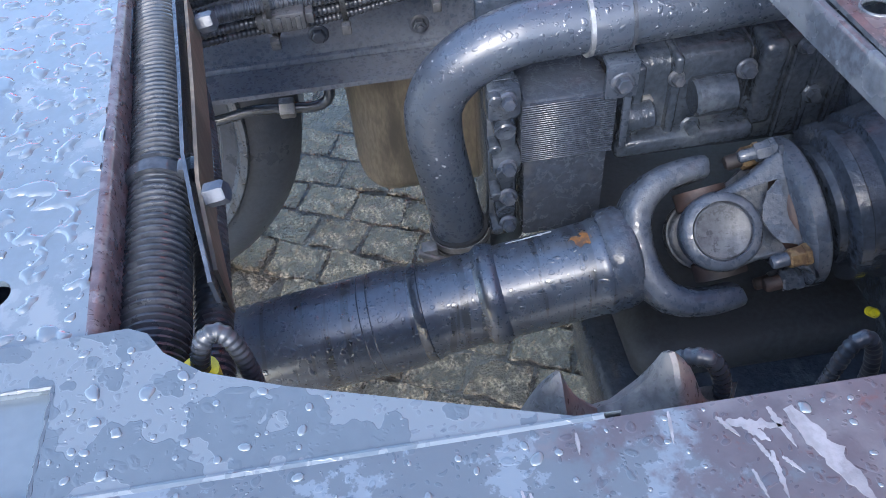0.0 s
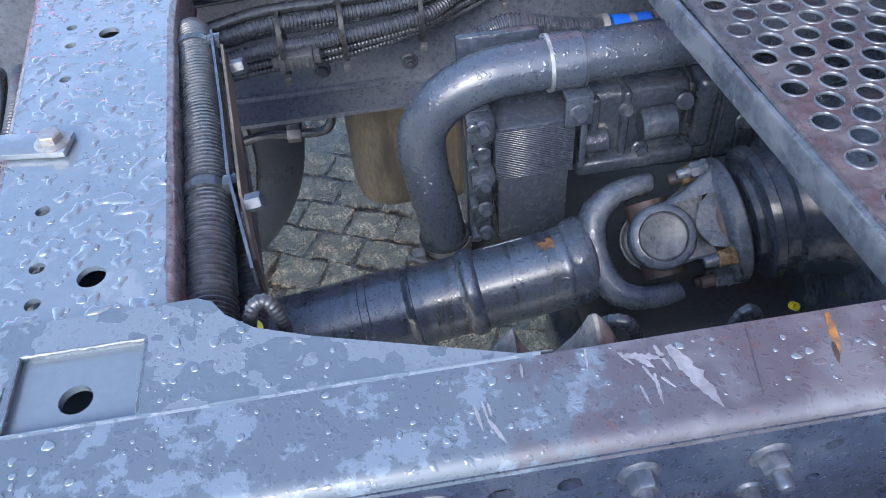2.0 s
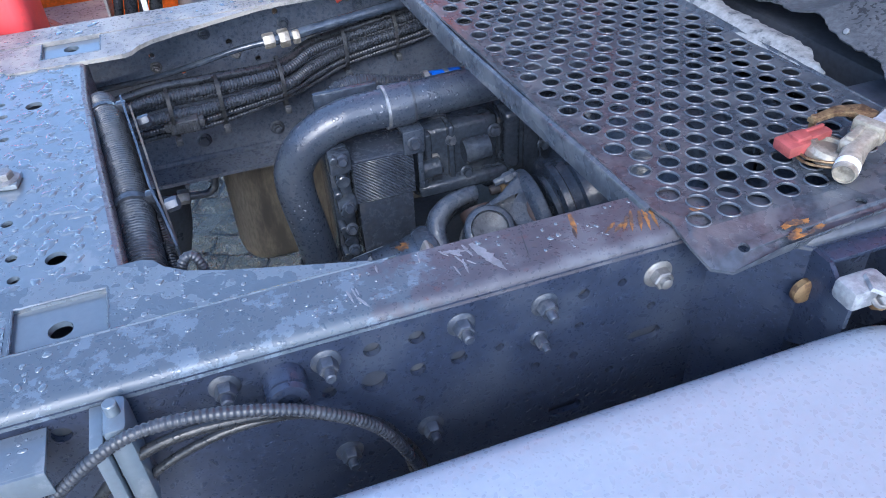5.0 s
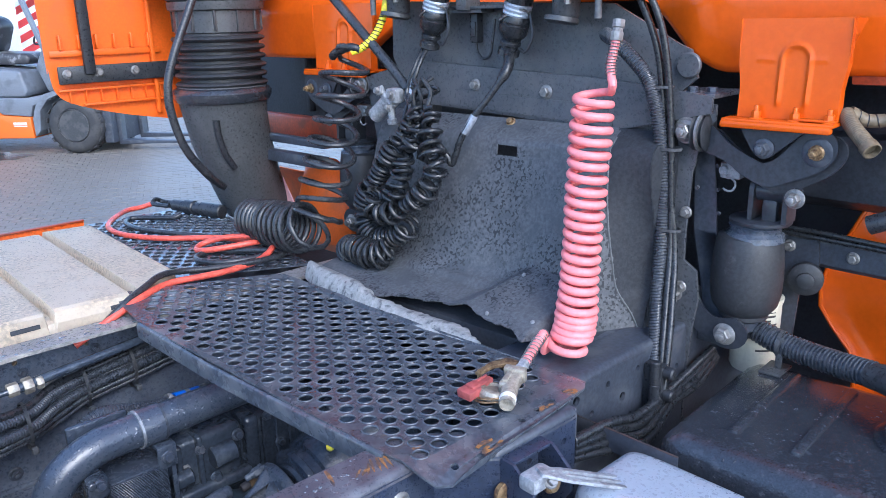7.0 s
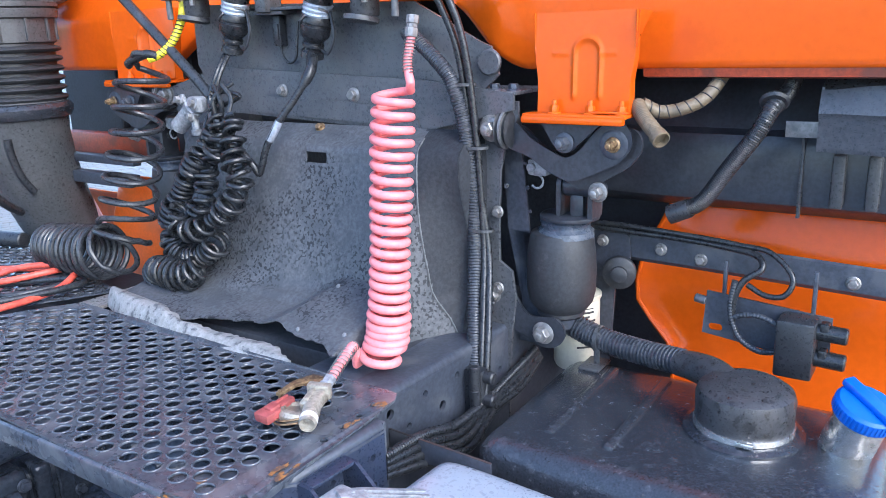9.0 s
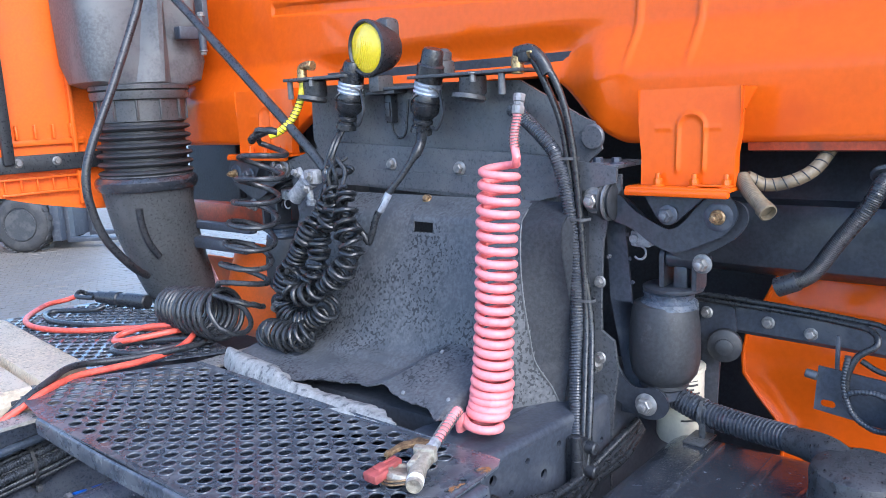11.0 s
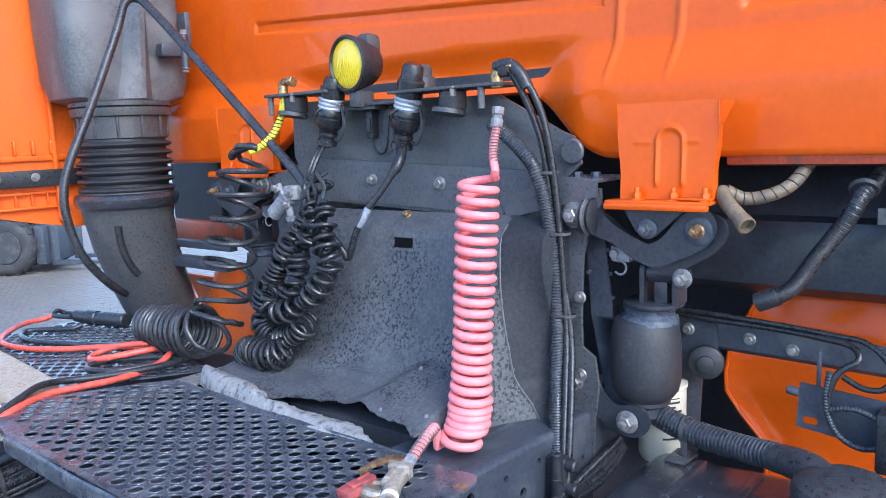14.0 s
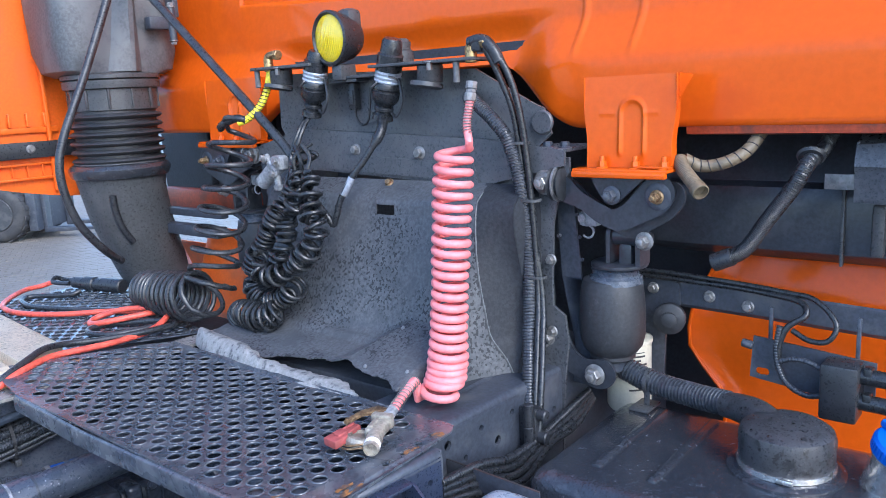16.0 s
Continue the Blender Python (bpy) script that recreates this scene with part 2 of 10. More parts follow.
def add_pierced(bm, loops, low, high, edge, m=None):
    """A thick plate from an outline and holes (loops of points; outline anticlockwise, holes clockwise), its upper edges chamfered."""
    from mathutils.geometry import tessellate_polygon
    m = m or Matrix()

    def inset(loop, by):
        out = []
        for k, (x, y) in enumerate(loop):
            (ax_, ay), (bx, by_) = loop[k - 1], loop[(k + 1) % len(loop)]
            d = Vector((bx - ax_, by_ - ay)).normalized()
            out.append((x - d.y * by, y + d.x * by))
        return out

    tops = [inset(loop, edge) for loop in loops]
    mids = [inset(loop, edge * 0.3) for loop in loops]
    levels = []
    for shape, z in ((loops, low), (loops, high - edge), (mids, high - edge * 0.3), (tops, high)):
        levels.append([[bm.verts.new(m @ Vector((x, y, z))) for x, y in loop] for loop in shape])
    for lower, upper in zip(levels, levels[1:]):
        for p, q in zip(lower, upper):
            for k in range(len(p)):
                j = (k + 1) % len(p)
                bm.faces.new((p[k], p[j], q[j], q[k]))
    for shape, level in ((loops, levels[0]), (tops, levels[-1])):
        flat = [v for loop in level for v in loop]
        for a, b, c in tessellate_polygon([[Vector((x, y, 0)) for x, y in loop] for loop in shape]):
            bm.faces.new((flat[a], flat[b], flat[c]))


def add_bolt(bm, at, axis, r=0.012, head=0.009, washer=True, stub=0.0, n=6):
    """A flanged hexagon bolt head or nut, standing on a surface."""
    axis = Vector(axis).normalized()
    at = Vector(at)
    h = 0.0
    if washer:
        add_lathe(bm, at - axis * 0.001, axis, ((r * 1.45, 0), (r * 1.45, 0.002), (r * 1.2, 0.0042)), 18)
        h = 0.003
    add_lathe(bm, at + axis * h, axis, ((r, 0), (r, head * 0.85), (r * 0.86, head)), n)
    if stub:
        add_lathe(bm, at + axis * (h + head), axis, ((r * 0.55, -0.001), (r * 0.55, stub * 0.85), (r * 0.42, stub)), 12)


def part(name, bm, material, parent=None, label="", m=None, smooth=38):
    """Links a bmesh as one mesh object, in the place where it was built, under a thing or a part."""
    if m is not None:
        bm.transform(m)
    root = parent
    while root is not None and root.parent is not None:
        root = root.parent
    if root is not None:
        bm.transform(root.matrix_basis.inverted())
    bmesh.ops.recalc_face_normals(bm, faces=bm.faces)
    mesh = bpy.data.meshes.new(name)
    bm.to_mesh(mesh)
    bm.free()
    mesh.materials.append(material)
    mesh.shade_smooth()
    mesh.set_sharp_from_angle(angle=radians(smooth))
    ob = new(name, mesh)
    if parent is not None:
        ob.parent = parent
    return tagged(ob, label)


def thing(name, at, label, category, group="", kind=""):
    ob = new(name)
    ob.empty_display_size = 0.05
    ob.matrix_basis = Matrix.Translation(at)
    return tagged(ob, label, category, group, kind)


def lone(name, bm, material, label, category, group="", kind="", m=None, smooth=38):
    return tagged(part(name, bm, material, None, label, m, smooth), "", category, group, kind)

# ---- materials ----
# frame paint for top faces: bases lightened to stand in for sky reflection
PADPAINT = surface("chassis_paint_plain", (0.115, 0.145, 0.172), 0.2, dirt=(0.124, 0.152, 0.178), dirt_amount=0.3, dirt_scale=7, bump=0.02, vary=0.04, coat=0.6)
GUSSET = surface("chassis_paint_drying", (0.088, 0.113, 0.138), 0.42, dirt=(0.096, 0.121, 0.146), dirt_amount=0.3, dirt_scale=6, bump=0.03, vary=0.05, coat=0.35, film=(30.0, 0.05, (0.122, 0.150, 0.177)), drops=0.22)
CHASSIS = surface("chassis_paint_wet_sky", (0.110, 0.140, 0.168), 0.3, dirt=(0.135, 0.163, 0.188), dirt_amount=0.4, dirt_scale=9, rust=(0.165, 0.192, 0.215), rust_amount=0.66, bump=0.03, vary=0.06, coat=1.0)
FLANGE = surface("worn_flange_paint", (0.066, 0.065, 0.080), 0.42, dirt=(0.105, 0.108, 0.126), dirt_amount=0.45, dirt_scale=16, bump=0.06, vary=0.1, rust=(0.085, 0.052, 0.058), rust_amount=0.5, coat=0.1, drops=0.22, sound=(0.03, 0.09, (0.078, 0.100, 0.125)))
LIP = surface("worn_lip_paint", (0.095, 0.075, 0.085), 0.34, dirt=(0.15, 0.14, 0.155), dirt_amount=0.5, dirt_scale=60, bump=0.3, drops=0.5, rust=(0.10, 0.055, 0.05), rust_amount=0.5, coat=0.3)
# same frame paint darkened for its shaded sides; also serves other dark steel
FRAME_DARK = surface("shaded_frame_dark_steel", (0.041, 0.048, 0.064), 0.42, dirt=(0.074, 0.081, 0.094), dirt_amount=0.4, dirt_scale=14, bump=0.15, coat=0.1)
WEB = surface("chassis_web_shade_paint", (0.025, 0.034, 0.060), 0.36, dirt=(0.041, 0.052, 0.079), dirt_amount=0.45, dirt_scale=11, bump=0.12, drops=0.3)
# pale grey base carries the whitish sheen of the wet far flange
FAR_FLANGE = surface("wet_sheen_flange", (0.20, 0.195, 0.19), 0.42, dirt=(0.33, 0.31, 0.28), dirt_amount=0.5, dirt_scale=12, bump=0.2, drops=0.4)
CASTDUST = surface("dusty_casting", (0.30, 0.285, 0.275), 0.45, dirt=(0.42, 0.39, 0.36), dirt_amount=0.5, dirt_scale=40, bump=0.5, drops=0.3, rust_amount=0.34, rust=(0.13, 0.075, 0.06))
DECK = surface("deck_steel", (0.052, 0.061, 0.077), 0.34, dirt=(0.092, 0.101, 0.115), dirt_amount=0.5, dirt_scale=18, bump=0.25, wet=0.35, rust_amount=0.04, rust=(0.16, 0.075, 0.035), vary=0.3, coat=0.3)
RUSTY = surface("rust_patch", (0.30, 0.13, 0.035), 0.75, dirt=(0.09, 0.055, 0.04), dirt_amount=0.6, dirt_scale=55, bump=0.6)
SHAFT = surface("shaft_paint", (0.044, 0.061, 0.090), 0.36, dirt=(0.062, 0.080, 0.108), dirt_amount=0.35, dirt_scale=9, bump=0.05, drops=0.45, rust=(0.2, 0.19, 0.19), rust_amount=0.14, coat=1.0, coat_rough=0.24, streak=0.85, spec=0.8)
FORGED = surface("forged_yoke", (0.056, 0.070, 0.095), 0.42, dirt=(0.090, 0.103, 0.126), dirt_amount=0.45, dirt_scale=26, bump=0.45, wet=0.15, rust_amount=0.2, rust=(0.042, 0.045, 0.055), drops=0.05)
CAPSTEEL = surface("bearing_cap_steel", (0.086, 0.094, 0.108), 0.45, dirt=(0.125, 0.132, 0.142), dirt_amount=0.4, dirt_scale=30, bump=0.3, rust=(0.045, 0.048, 0.056), rust_amount=0.75)
BRONZE = surface("rusty_cross", (0.055, 0.034, 0.030), 0.6, dirt=(0.032, 0.028, 0.030), dirt_amount=0.5, bump=0.4)
CASTING = surface("gearbox_casting", (0.033, 0.043, 0.060), 0.22, dirt=(0.066, 0.079, 0.098), dirt_amount=0.35, dirt_scale=20, bump=0.7, wet=0.5, rust_amount=0.06, drops=0.3, coat=0.5)
FINS = surface("cooler_fins", (0.042, 0.052, 0.072), 0.28, dirt=(0.07, 0.075, 0.088), dirt_amount=0.3, dirt_scale=22, bump=0.2, wet=0.3, rust=(0.16, 0.075, 0.04), rust_amount=0.16, drops=0.1)
PIPE = surface("pipe_paint", (0.042, 0.054, 0.076), 0.3, dirt=(0.054, 0.068, 0.090), dirt_amount=0.3, dirt_scale=14, bump=0.04, drops=0.4, coat=0.5, coat_rough=0.36, vary=0.12, spec=0.55, blots=(150.0, 9.0, (0.42, 0.43, 0.46), 0.685))
CONDUIT = surface("conduit_plastic", (0.038, 0.043, 0.053), 0.32, dirt=(0.062, 0.067, 0.077), dirt_amount=0.3, dirt_scale=30, bump=0.1, wet=0.3)
RUBBER = surface("black_rubber", (0.027, 0.029, 0.033), 0.5, dirt=(0.060, 0.0615, 0.065), dirt_amount=0.2, dirt_scale=45, bump=0.25)
# same frame paint, lifted for the skylight inside the far rail
FARWEB = surface("far_web_skylit_paint", (0.080, 0.094, 0.124), 0.3, dirt=(0.102, 0.116, 0.146), dirt_amount=0.4, dirt_scale=12, bump=0.12, drops=0.08, coat=0.4, rust=(0.5, 0.52, 0.55), rust_amount=0.14)
CABLE = surface("cable_black", (0.017, 0.019, 0.022), 0.3, dirt=(0.029, 0.031, 0.034), dirt_amount=0.35, dirt_scale=60, bump=0.35, drops=0.25)
GREYCABLE = surface("cable_dark_grey", (0.025, 0.0275, 0.032), 0.32, dirt=(0.045, 0.048, 0.053), dirt_amount=0.4, dirt_scale=20, bump=0.1, drops=0.15)
PLASTIC = surface("black_plastic", (0.053, 0.056, 0.060), 0.5, dirt=(0.074, 0.076, 0.080), dirt_amount=0.35, dirt_scale=9, bump=0.2, drops=0.05)
TANKBLACK = surface("tank_black", (0.026, 0.030, 0.038), 0.24, dirt=(0.046, 0.052, 0.062), dirt_amount=0.35, dirt_scale=60, bump=0.35, drops=0.6, wet=0.4, grain=260, coat=0.5, coat_rough=0.15)
CAPRUBBER = surface("wet_grey_rubber", (0.042, 0.043, 0.047), 0.5, dirt=(0.036, 0.037, 0.041), dirt_amount=0.4, dirt_scale=26, bump=0.3, rust=(0.012, 0.0125, 0.014), rust_amount=0.68, drops=0.15)
SUSPENSION = surface("suspension_paint", (0.030, 0.034, 0.043), 0.36, dirt=(0.050, 0.055, 0.064), dirt_amount=0.35, dirt_scale=18, bump=0.2, coat=0.15)
TOWERGREY = surface("tower_paint", (0.070, 0.075, 0.085), 0.4, dirt=(0.095, 0.099, 0.108), dirt_amount=0.4, dirt_scale=9, bump=0.2, coat=0.1, drops=0.06)
GREYPLASTIC = surface("grey_plastic", (0.085, 0.09, 0.097), 0.5, dirt=(0.13, 0.135, 0.14), dirt_amount=0.45, dirt_scale=6, bump=0.3)
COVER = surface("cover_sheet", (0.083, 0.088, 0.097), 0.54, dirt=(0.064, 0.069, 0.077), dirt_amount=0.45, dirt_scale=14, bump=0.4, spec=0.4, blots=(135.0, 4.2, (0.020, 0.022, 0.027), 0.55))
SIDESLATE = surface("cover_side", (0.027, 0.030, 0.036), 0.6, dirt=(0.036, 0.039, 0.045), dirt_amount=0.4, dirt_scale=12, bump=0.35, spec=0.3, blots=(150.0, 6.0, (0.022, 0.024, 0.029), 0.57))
BLACKSTEEL = surface("black_steel", (0.021, 0.023, 0.027), 0.42, dirt=(0.034, 0.036, 0.041), dirt_amount=0.4, dirt_scale=14, bump=0.2, drops=0.1)
FLAPPINK = surface("pale_pink_sheet", (0.74, 0.40, 0.39), 0.4, dirt=(0.66, 0.36, 0.35), dirt_amount=0.4, dirt_scale=5, bump=0.05, vary=0.05)
COVERLIGHT = surface("cover_lip", (0.25, 0.25, 0.245), 0.6, dirt=(0.075, 0.078, 0.083), dirt_amount=0.42, dirt_scale=60, bump=0.4)
ORANGE = surface("orange_paint", (0.64, 0.095, 0.004), 0.14, dirt=(0.57, 0.080, 0.005), dirt_amount=0.3, dirt_scale=4, bump=0.015, vary=0.04, coat=0.0, spec=0.28, grain=60)
ORANGE_DULL = surface("orange_plastic", (0.76, 0.12, 0.006), 0.42, dirt=(0.60, 0.11, 0.015), dirt_amount=0.4, dirt_scale=6, bump=0.08, vary=0.08)
REDLIP = surface("red_brown_primer", (0.30, 0.046, 0.014), 0.45, dirt=(0.14, 0.038, 0.022), dirt_amount=0.45, dirt_scale=9, bump=0.2)
SKIRT = surface("skirt_paint", (0.66, 0.11, 0.01), 0.35, dirt=(0.45, 0.09, 0.02), dirt_amount=0.2, dirt_scale=3, bump=0.1)
PINK = surface("air_hose_pink", (0.82, 0.245, 0.25), 0.4, dirt=(0.72, 0.20, 0.205), dirt_amount=0.35, dirt_scale=30, bump=0.08, vary=0.08)
REDHOSE = surface("air_hose_red", (0.68, 0.10, 0.065), 0.4, dirt=(0.45, 0.07, 0.05), dirt_amount=0.4, dirt_scale=18, bump=0.1)
YELLOW = surface("yellow_sleeve", (0.78, 0.66, 0.03), 0.42, dirt=(0.45, 0.38, 0.04), dirt_amount=0.3, dirt_scale=40, bump=0.1)
STEEL = surface("zinc_steel", (0.27, 0.265, 0.26), 0.48, 0.6, dirt=(0.17, 0.17, 0.175), dirt_amount=0.45, dirt_scale=60, bump=0.2)
BRASS = surface("brass", (0.45, 0.33, 0.16), 0.4, 0.8, dirt=(0.16, 0.10, 0.06), dirt_amount=0.5, dirt_scale=80, bump=0.2)
GOLD = surface("yellow_passivated_bolt", (0.28, 0.19, 0.10), 0.5, 0.5, dirt=(0.12, 0.07, 0.04), dirt_amount=0.5, dirt_scale=80, bump=0.3)
ALU = surface("cast_aluminium", (0.34, 0.31, 0.255), 0.48, 0.35, dirt=(0.20, 0.175, 0.14), dirt_amount=0.5, dirt_scale=45, bump=0.3)
PUMPGREY = surface("cast_pump_grey", (0.30, 0.315, 0.335), 0.42, 0.2, dirt=(0.16, 0.17, 0.185), dirt_amount=0.45, dirt_scale=40, bump=0.3)
ALUTANK = surface("brushed_aluminium", (0.34, 0.385, 0.445), 0.34, 0.15, dirt=(0.32, 0.362, 0.42), dirt_amount=0.35, dirt_scale=3, bump=0.03, vary=0.05, drops=0.05)
CLAMPSTEEL = surface("bright_clamp", (0.72, 0.71, 0.69), 0.25, 0.9, dirt=(0.45, 0.44, 0.42), dirt_amount=0.35, dirt_scale=50, bump=0.1)
PAINTED_BOLT = surface("painted_bolt", (0.050, 0.062, 0.086), 0.36, 0.2, dirt=(0.090, 0.098, 0.112), dirt_amount=0.45, dirt_scale=60, bump=0.3)
REDCLIP = surface("red_plastic", (0.34, 0.075, 0.07), 0.5, dirt=(0.24, 0.06, 0.055), dirt_amount=0.5, dirt_scale=60, bump=0.2)
BLUEPLASTIC = surface("blue_plastic", (0.008, 0.105, 0.50), 0.35, dirt=(0.02, 0.12, 0.45), dirt_amount=0.3, dirt_scale=20, bump=0.08, vary=0.06)
CANRED = surface("jerrycan_red", (0.74, 0.07, 0.075), 0.38, dirt=(0.55, 0.07, 0.07), dirt_amount=0.3, dirt_scale=9, bump=0.08, vary=0.05)
CANBLUE = surface("jerrycan_blue", (0.015, 0.20, 0.68), 0.36, dirt=(0.02, 0.15, 0.5), dirt_amount=0.3, dirt_scale=9, bump=0.08, vary=0.05)
CREAM = surface("filter_cream", (0.58, 0.55, 0.44), 0.42, dirt=(0.46, 0.43, 0.34), dirt_amount=0.35, dirt_scale=25, bump=0.05, vary=0.05)
BEIGE = surface("beige_hose", (0.155, 0.12, 0.074), 0.5, dirt=(0.11, 0.088, 0.058), dirt_amount=0.5, dirt_scale=30, bump=0.15)
DUSTBOX = surface("dusty_box_lid", (0.74, 0.635, 0.49), 0.6, dirt=(0.82, 0.725, 0.585), dirt_amount=0.6, dirt_scale=6, bump=0.2, drops=0.1)
BROWNBOX = surface("muddy_box_side", (0.145, 0.122, 0.092), 0.5, dirt=(0.065, 0.058, 0.048), dirt_amount=0.45, dirt_scale=7, bump=0.2, stretch=(1.5, 1.5, 0.4))
SCRATCH = surface("bare_scratch", (0.215, 0.222, 0.245), 0.45, dirt=(0.15, 0.155, 0.175), dirt_amount=0.5, dirt_scale=60, bump=0.3, vary=0.2)
WHITE = surface("white_print", (0.78, 0.78, 0.78), 0.5, vary=0.04, bump=0.02)
INK = surface("black_print", (0.03, 0.03, 0.03), 0.5, vary=0.04, bump=0.02)
TYRE = surface("tyre_rubber", (0.038, 0.047, 0.066), 0.3, dirt=(0.052, 0.061, 0.080), dirt_amount=0.4, dirt_scale=10, bump=0.3, coat=0.3, coat_rough=0.25)
RIM = surface("rim_paint", (0.30, 0.33, 0.38), 0.35, 0.2, dirt=(0.14, 0.14, 0.15), dirt_amount=0.4, dirt_scale=10, bump=0.1)
# near pavers: base lightened for wet sky glare, grain contrast for glints
STONE = surface("paver_stone_glare", (0.31, 0.245, 0.175), 0.2, dirt=(0.060, 0.045, 0.032), dirt_amount=0.66, dirt_scale=24, relief=0.014, grain=130, bump=1.0, spec=0.9, vary=0.9, obj=0.25, lumps=(80.0, 0.022))
STONES = surface("paver_stones", (0.190, 0.165, 0.138), 0.42, dirt=(0.225, 0.196, 0.162), dirt_amount=0.42, dirt_scale=0.45, grain=60, bump=0.12, vary=0.10, spec=0.45, island=0.05)
JOINT = surface("paver_joint", (0.095, 0.080, 0.062), 0.3, dirt=(0.035, 0.029, 0.023), dirt_amount=0.55, dirt_scale=26, grain=150, bump=1.0, relief=0.014, spec=0.9, vary=0.85, lumps=(80.0, 0.02))
FORKGREY = surface("forklift_grey", (0.16, 0.18, 0.21), 0.4, dirt=(0.11, 0.12, 0.14), dirt_amount=0.4, dirt_scale=4, bump=0.05)
FORKORANGE = surface("forklift_orange", (0.75, 0.15, 0.02), 0.32, dirt=(0.55, 0.13, 0.03), dirt_amount=0.3, dirt_scale=3, bump=0.03, vary=0.05)
TRAILERBLUE = surface("trailer_blue", (0.025, 0.05, 0.22), 0.45, dirt=(0.05, 0.06, 0.13), dirt_amount=0.5, dirt_scale=2, bump=0.1)
TRACKS = surface("track_mud", (0.22, 0.16, 0.10), 0.75, dirt=(0.10, 0.08, 0.06), dirt_amount=0.5, dirt_scale=3, bump=0.5)
BOOM = surface("boom_yellow", (0.70, 0.45, 0.02), 0.4, dirt=(0.45, 0.32, 0.05), dirt_amount=0.4, dirt_scale=2, bump=0.05)
OFFWHITE = surface("van_white", (0.66, 0.68, 0.71), 0.35, dirt=(0.5, 0.51, 0.53), dirt_amount=0.4, dirt_scale=1.5, bump=0.03)
DARKGLASS = surface("dark_glass", (0.03, 0.04, 0.05), 0.1, vary=0.05, bump=0.0)
LENS = surface("amber_lens", (0.66, 0.50, 0.006), 0.16, vary=0.06, bump=0.02, coat=0.8)
# near-black for dark parts, and for hollows where only deep shade shows
VOID = surface("shade_and_black", (0.031, 0.035, 0.043), 0.7, dirt=(0.041, 0.044, 0.052), dirt_amount=0.4, dirt_scale=6, bump=0.3)
SEAT = surface("seat_cover", (0.05, 0.05, 0.055), 0.35, dirt=(0.22, 0.22, 0.23), dirt_amount=0.35, dirt_scale=9, bump=0.3)
WATER = surface("rain_water", (0.110, 0.138, 0.165), 0.04, vary=0.04, bump=0.0, spec=0.7, coat=1.0)
YARDTYRE = surface("dusty_tyre", (0.034, 0.034, 0.036), 0.65, dirt=(0.058, 0.056, 0.055), dirt_amount=0.5, dirt_scale=7, bump=0.3)
YARDRIM = surface("dusty_rim", (0.040, 0.042, 0.046), 0.5, dirt=(0.075, 0.074, 0.073), dirt_amount=0.5, dirt_scale=9, bump=0.1)

# ---- ground ----
bm = bmesh.new()
bmesh.ops.create_grid(bm, x_segments=2, y_segments=2, size=400)
ground = lone("ground", bm, JOINT, "wet paved yard with dark sandy joints", "ground", kind="structure", m=Matrix.Translation((0, 0, -0.0062)))

# ---- chassis frame ----
chassis = thing("truck_chassis", (0, 0.486, 0.66), "dark blue-grey truck ladder frame, wet with rain drops", "truck chassis")
TOP, LOW = 1.0, 0.655
LINE = ((-1.7, 0.0), (0.42, 0.0), (0.50, -0.068), (0.690, -0.068))     # outer face of the near rail in plan
NEAR_HOLES = ((0.003, 0.953, 0.010), (0.001, 0.904, 0.0155), (0.053, 0.952, 0.0095), (0.051, 0.902, 0.0095), (0.1, 0.902, 0.0105),
              (0.15, 0.899, 0.006), (0.196, 0.849, 0.006), (0.254, 0.945, 0.0075), (0.251, 0.896, 0.006), (0.247, 0.847, 0.006),
              (0.303, 0.946, 0.006), (0.348, 0.894, 0.006), (0.344, 0.846, 0.011, 0.012), (0.192, 0.799, 0.006),
              (0.137, 0.769, 0.007), (0.24, 0.752, 0.009, 0.014), (-0.05, 0.907, 0.0085), (-0.308, 0.957, 0.010), (-0.4, 0.955, 0.009),
              (-0.2, 0.905, 0.007), (0.05, 0.852, 0.006), (0.30, 0.80, 0.006))


def web(a, b, holes, name):
    """A stretch of rail web between two points in plan."""
    a, b = Vector((*a, 0)), Vector((*b, 0))
    along = (b - a).normalized()
    m = Matrix((( along.x, 0, -along.y, a.x), (along.y, 0, along.x, a.y), (0, 1, 0, 0), (0, 0, 0, 1)))
    bm = bmesh.new()
    length = (b - a).length
    add_plate(bm, ((0, LOW + 0.012), (length, LOW + 0.012), (length, TOP - 0.012), (0, TOP - 0.012)),
              [(x - a.x, *rest) for x, *rest in holes], 0.0, 0.008, m)
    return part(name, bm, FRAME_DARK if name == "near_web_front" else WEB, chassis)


def corner_strip(bm, line, side, z, up):
    """The rounded bend and the flange of a channel section along a line in plan; side: +1 flange towards larger y."""
    depth, r, t = 0.082, 0.014, 0.008
    section = [(-0.0006, -0.018)] + [(r - r * math.cos(a), -r + r * math.sin(a)) for a in (0.0, 0.26, 0.52, 0.79, 1.05, 1.31, math.pi / 2)] + [(depth, 0.0)]
    section += [(depth, -t), (r, -t), (t, -r), (t, -0.018)]
    rows = []
    for x, y in line:
        rows.append([bm.verts.new((x, y + side * d, z + up * h)) for d, h in section])
    for a, b in zip(rows, rows[1:]):
        for k in range(len(section)):
            j = (k + 1) % len(section)
            bm.faces.new((a[k], b[k], b[j], a[j]))


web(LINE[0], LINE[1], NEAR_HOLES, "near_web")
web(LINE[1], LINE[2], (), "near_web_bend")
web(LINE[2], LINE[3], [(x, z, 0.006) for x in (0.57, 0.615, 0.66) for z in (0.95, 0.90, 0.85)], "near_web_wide")
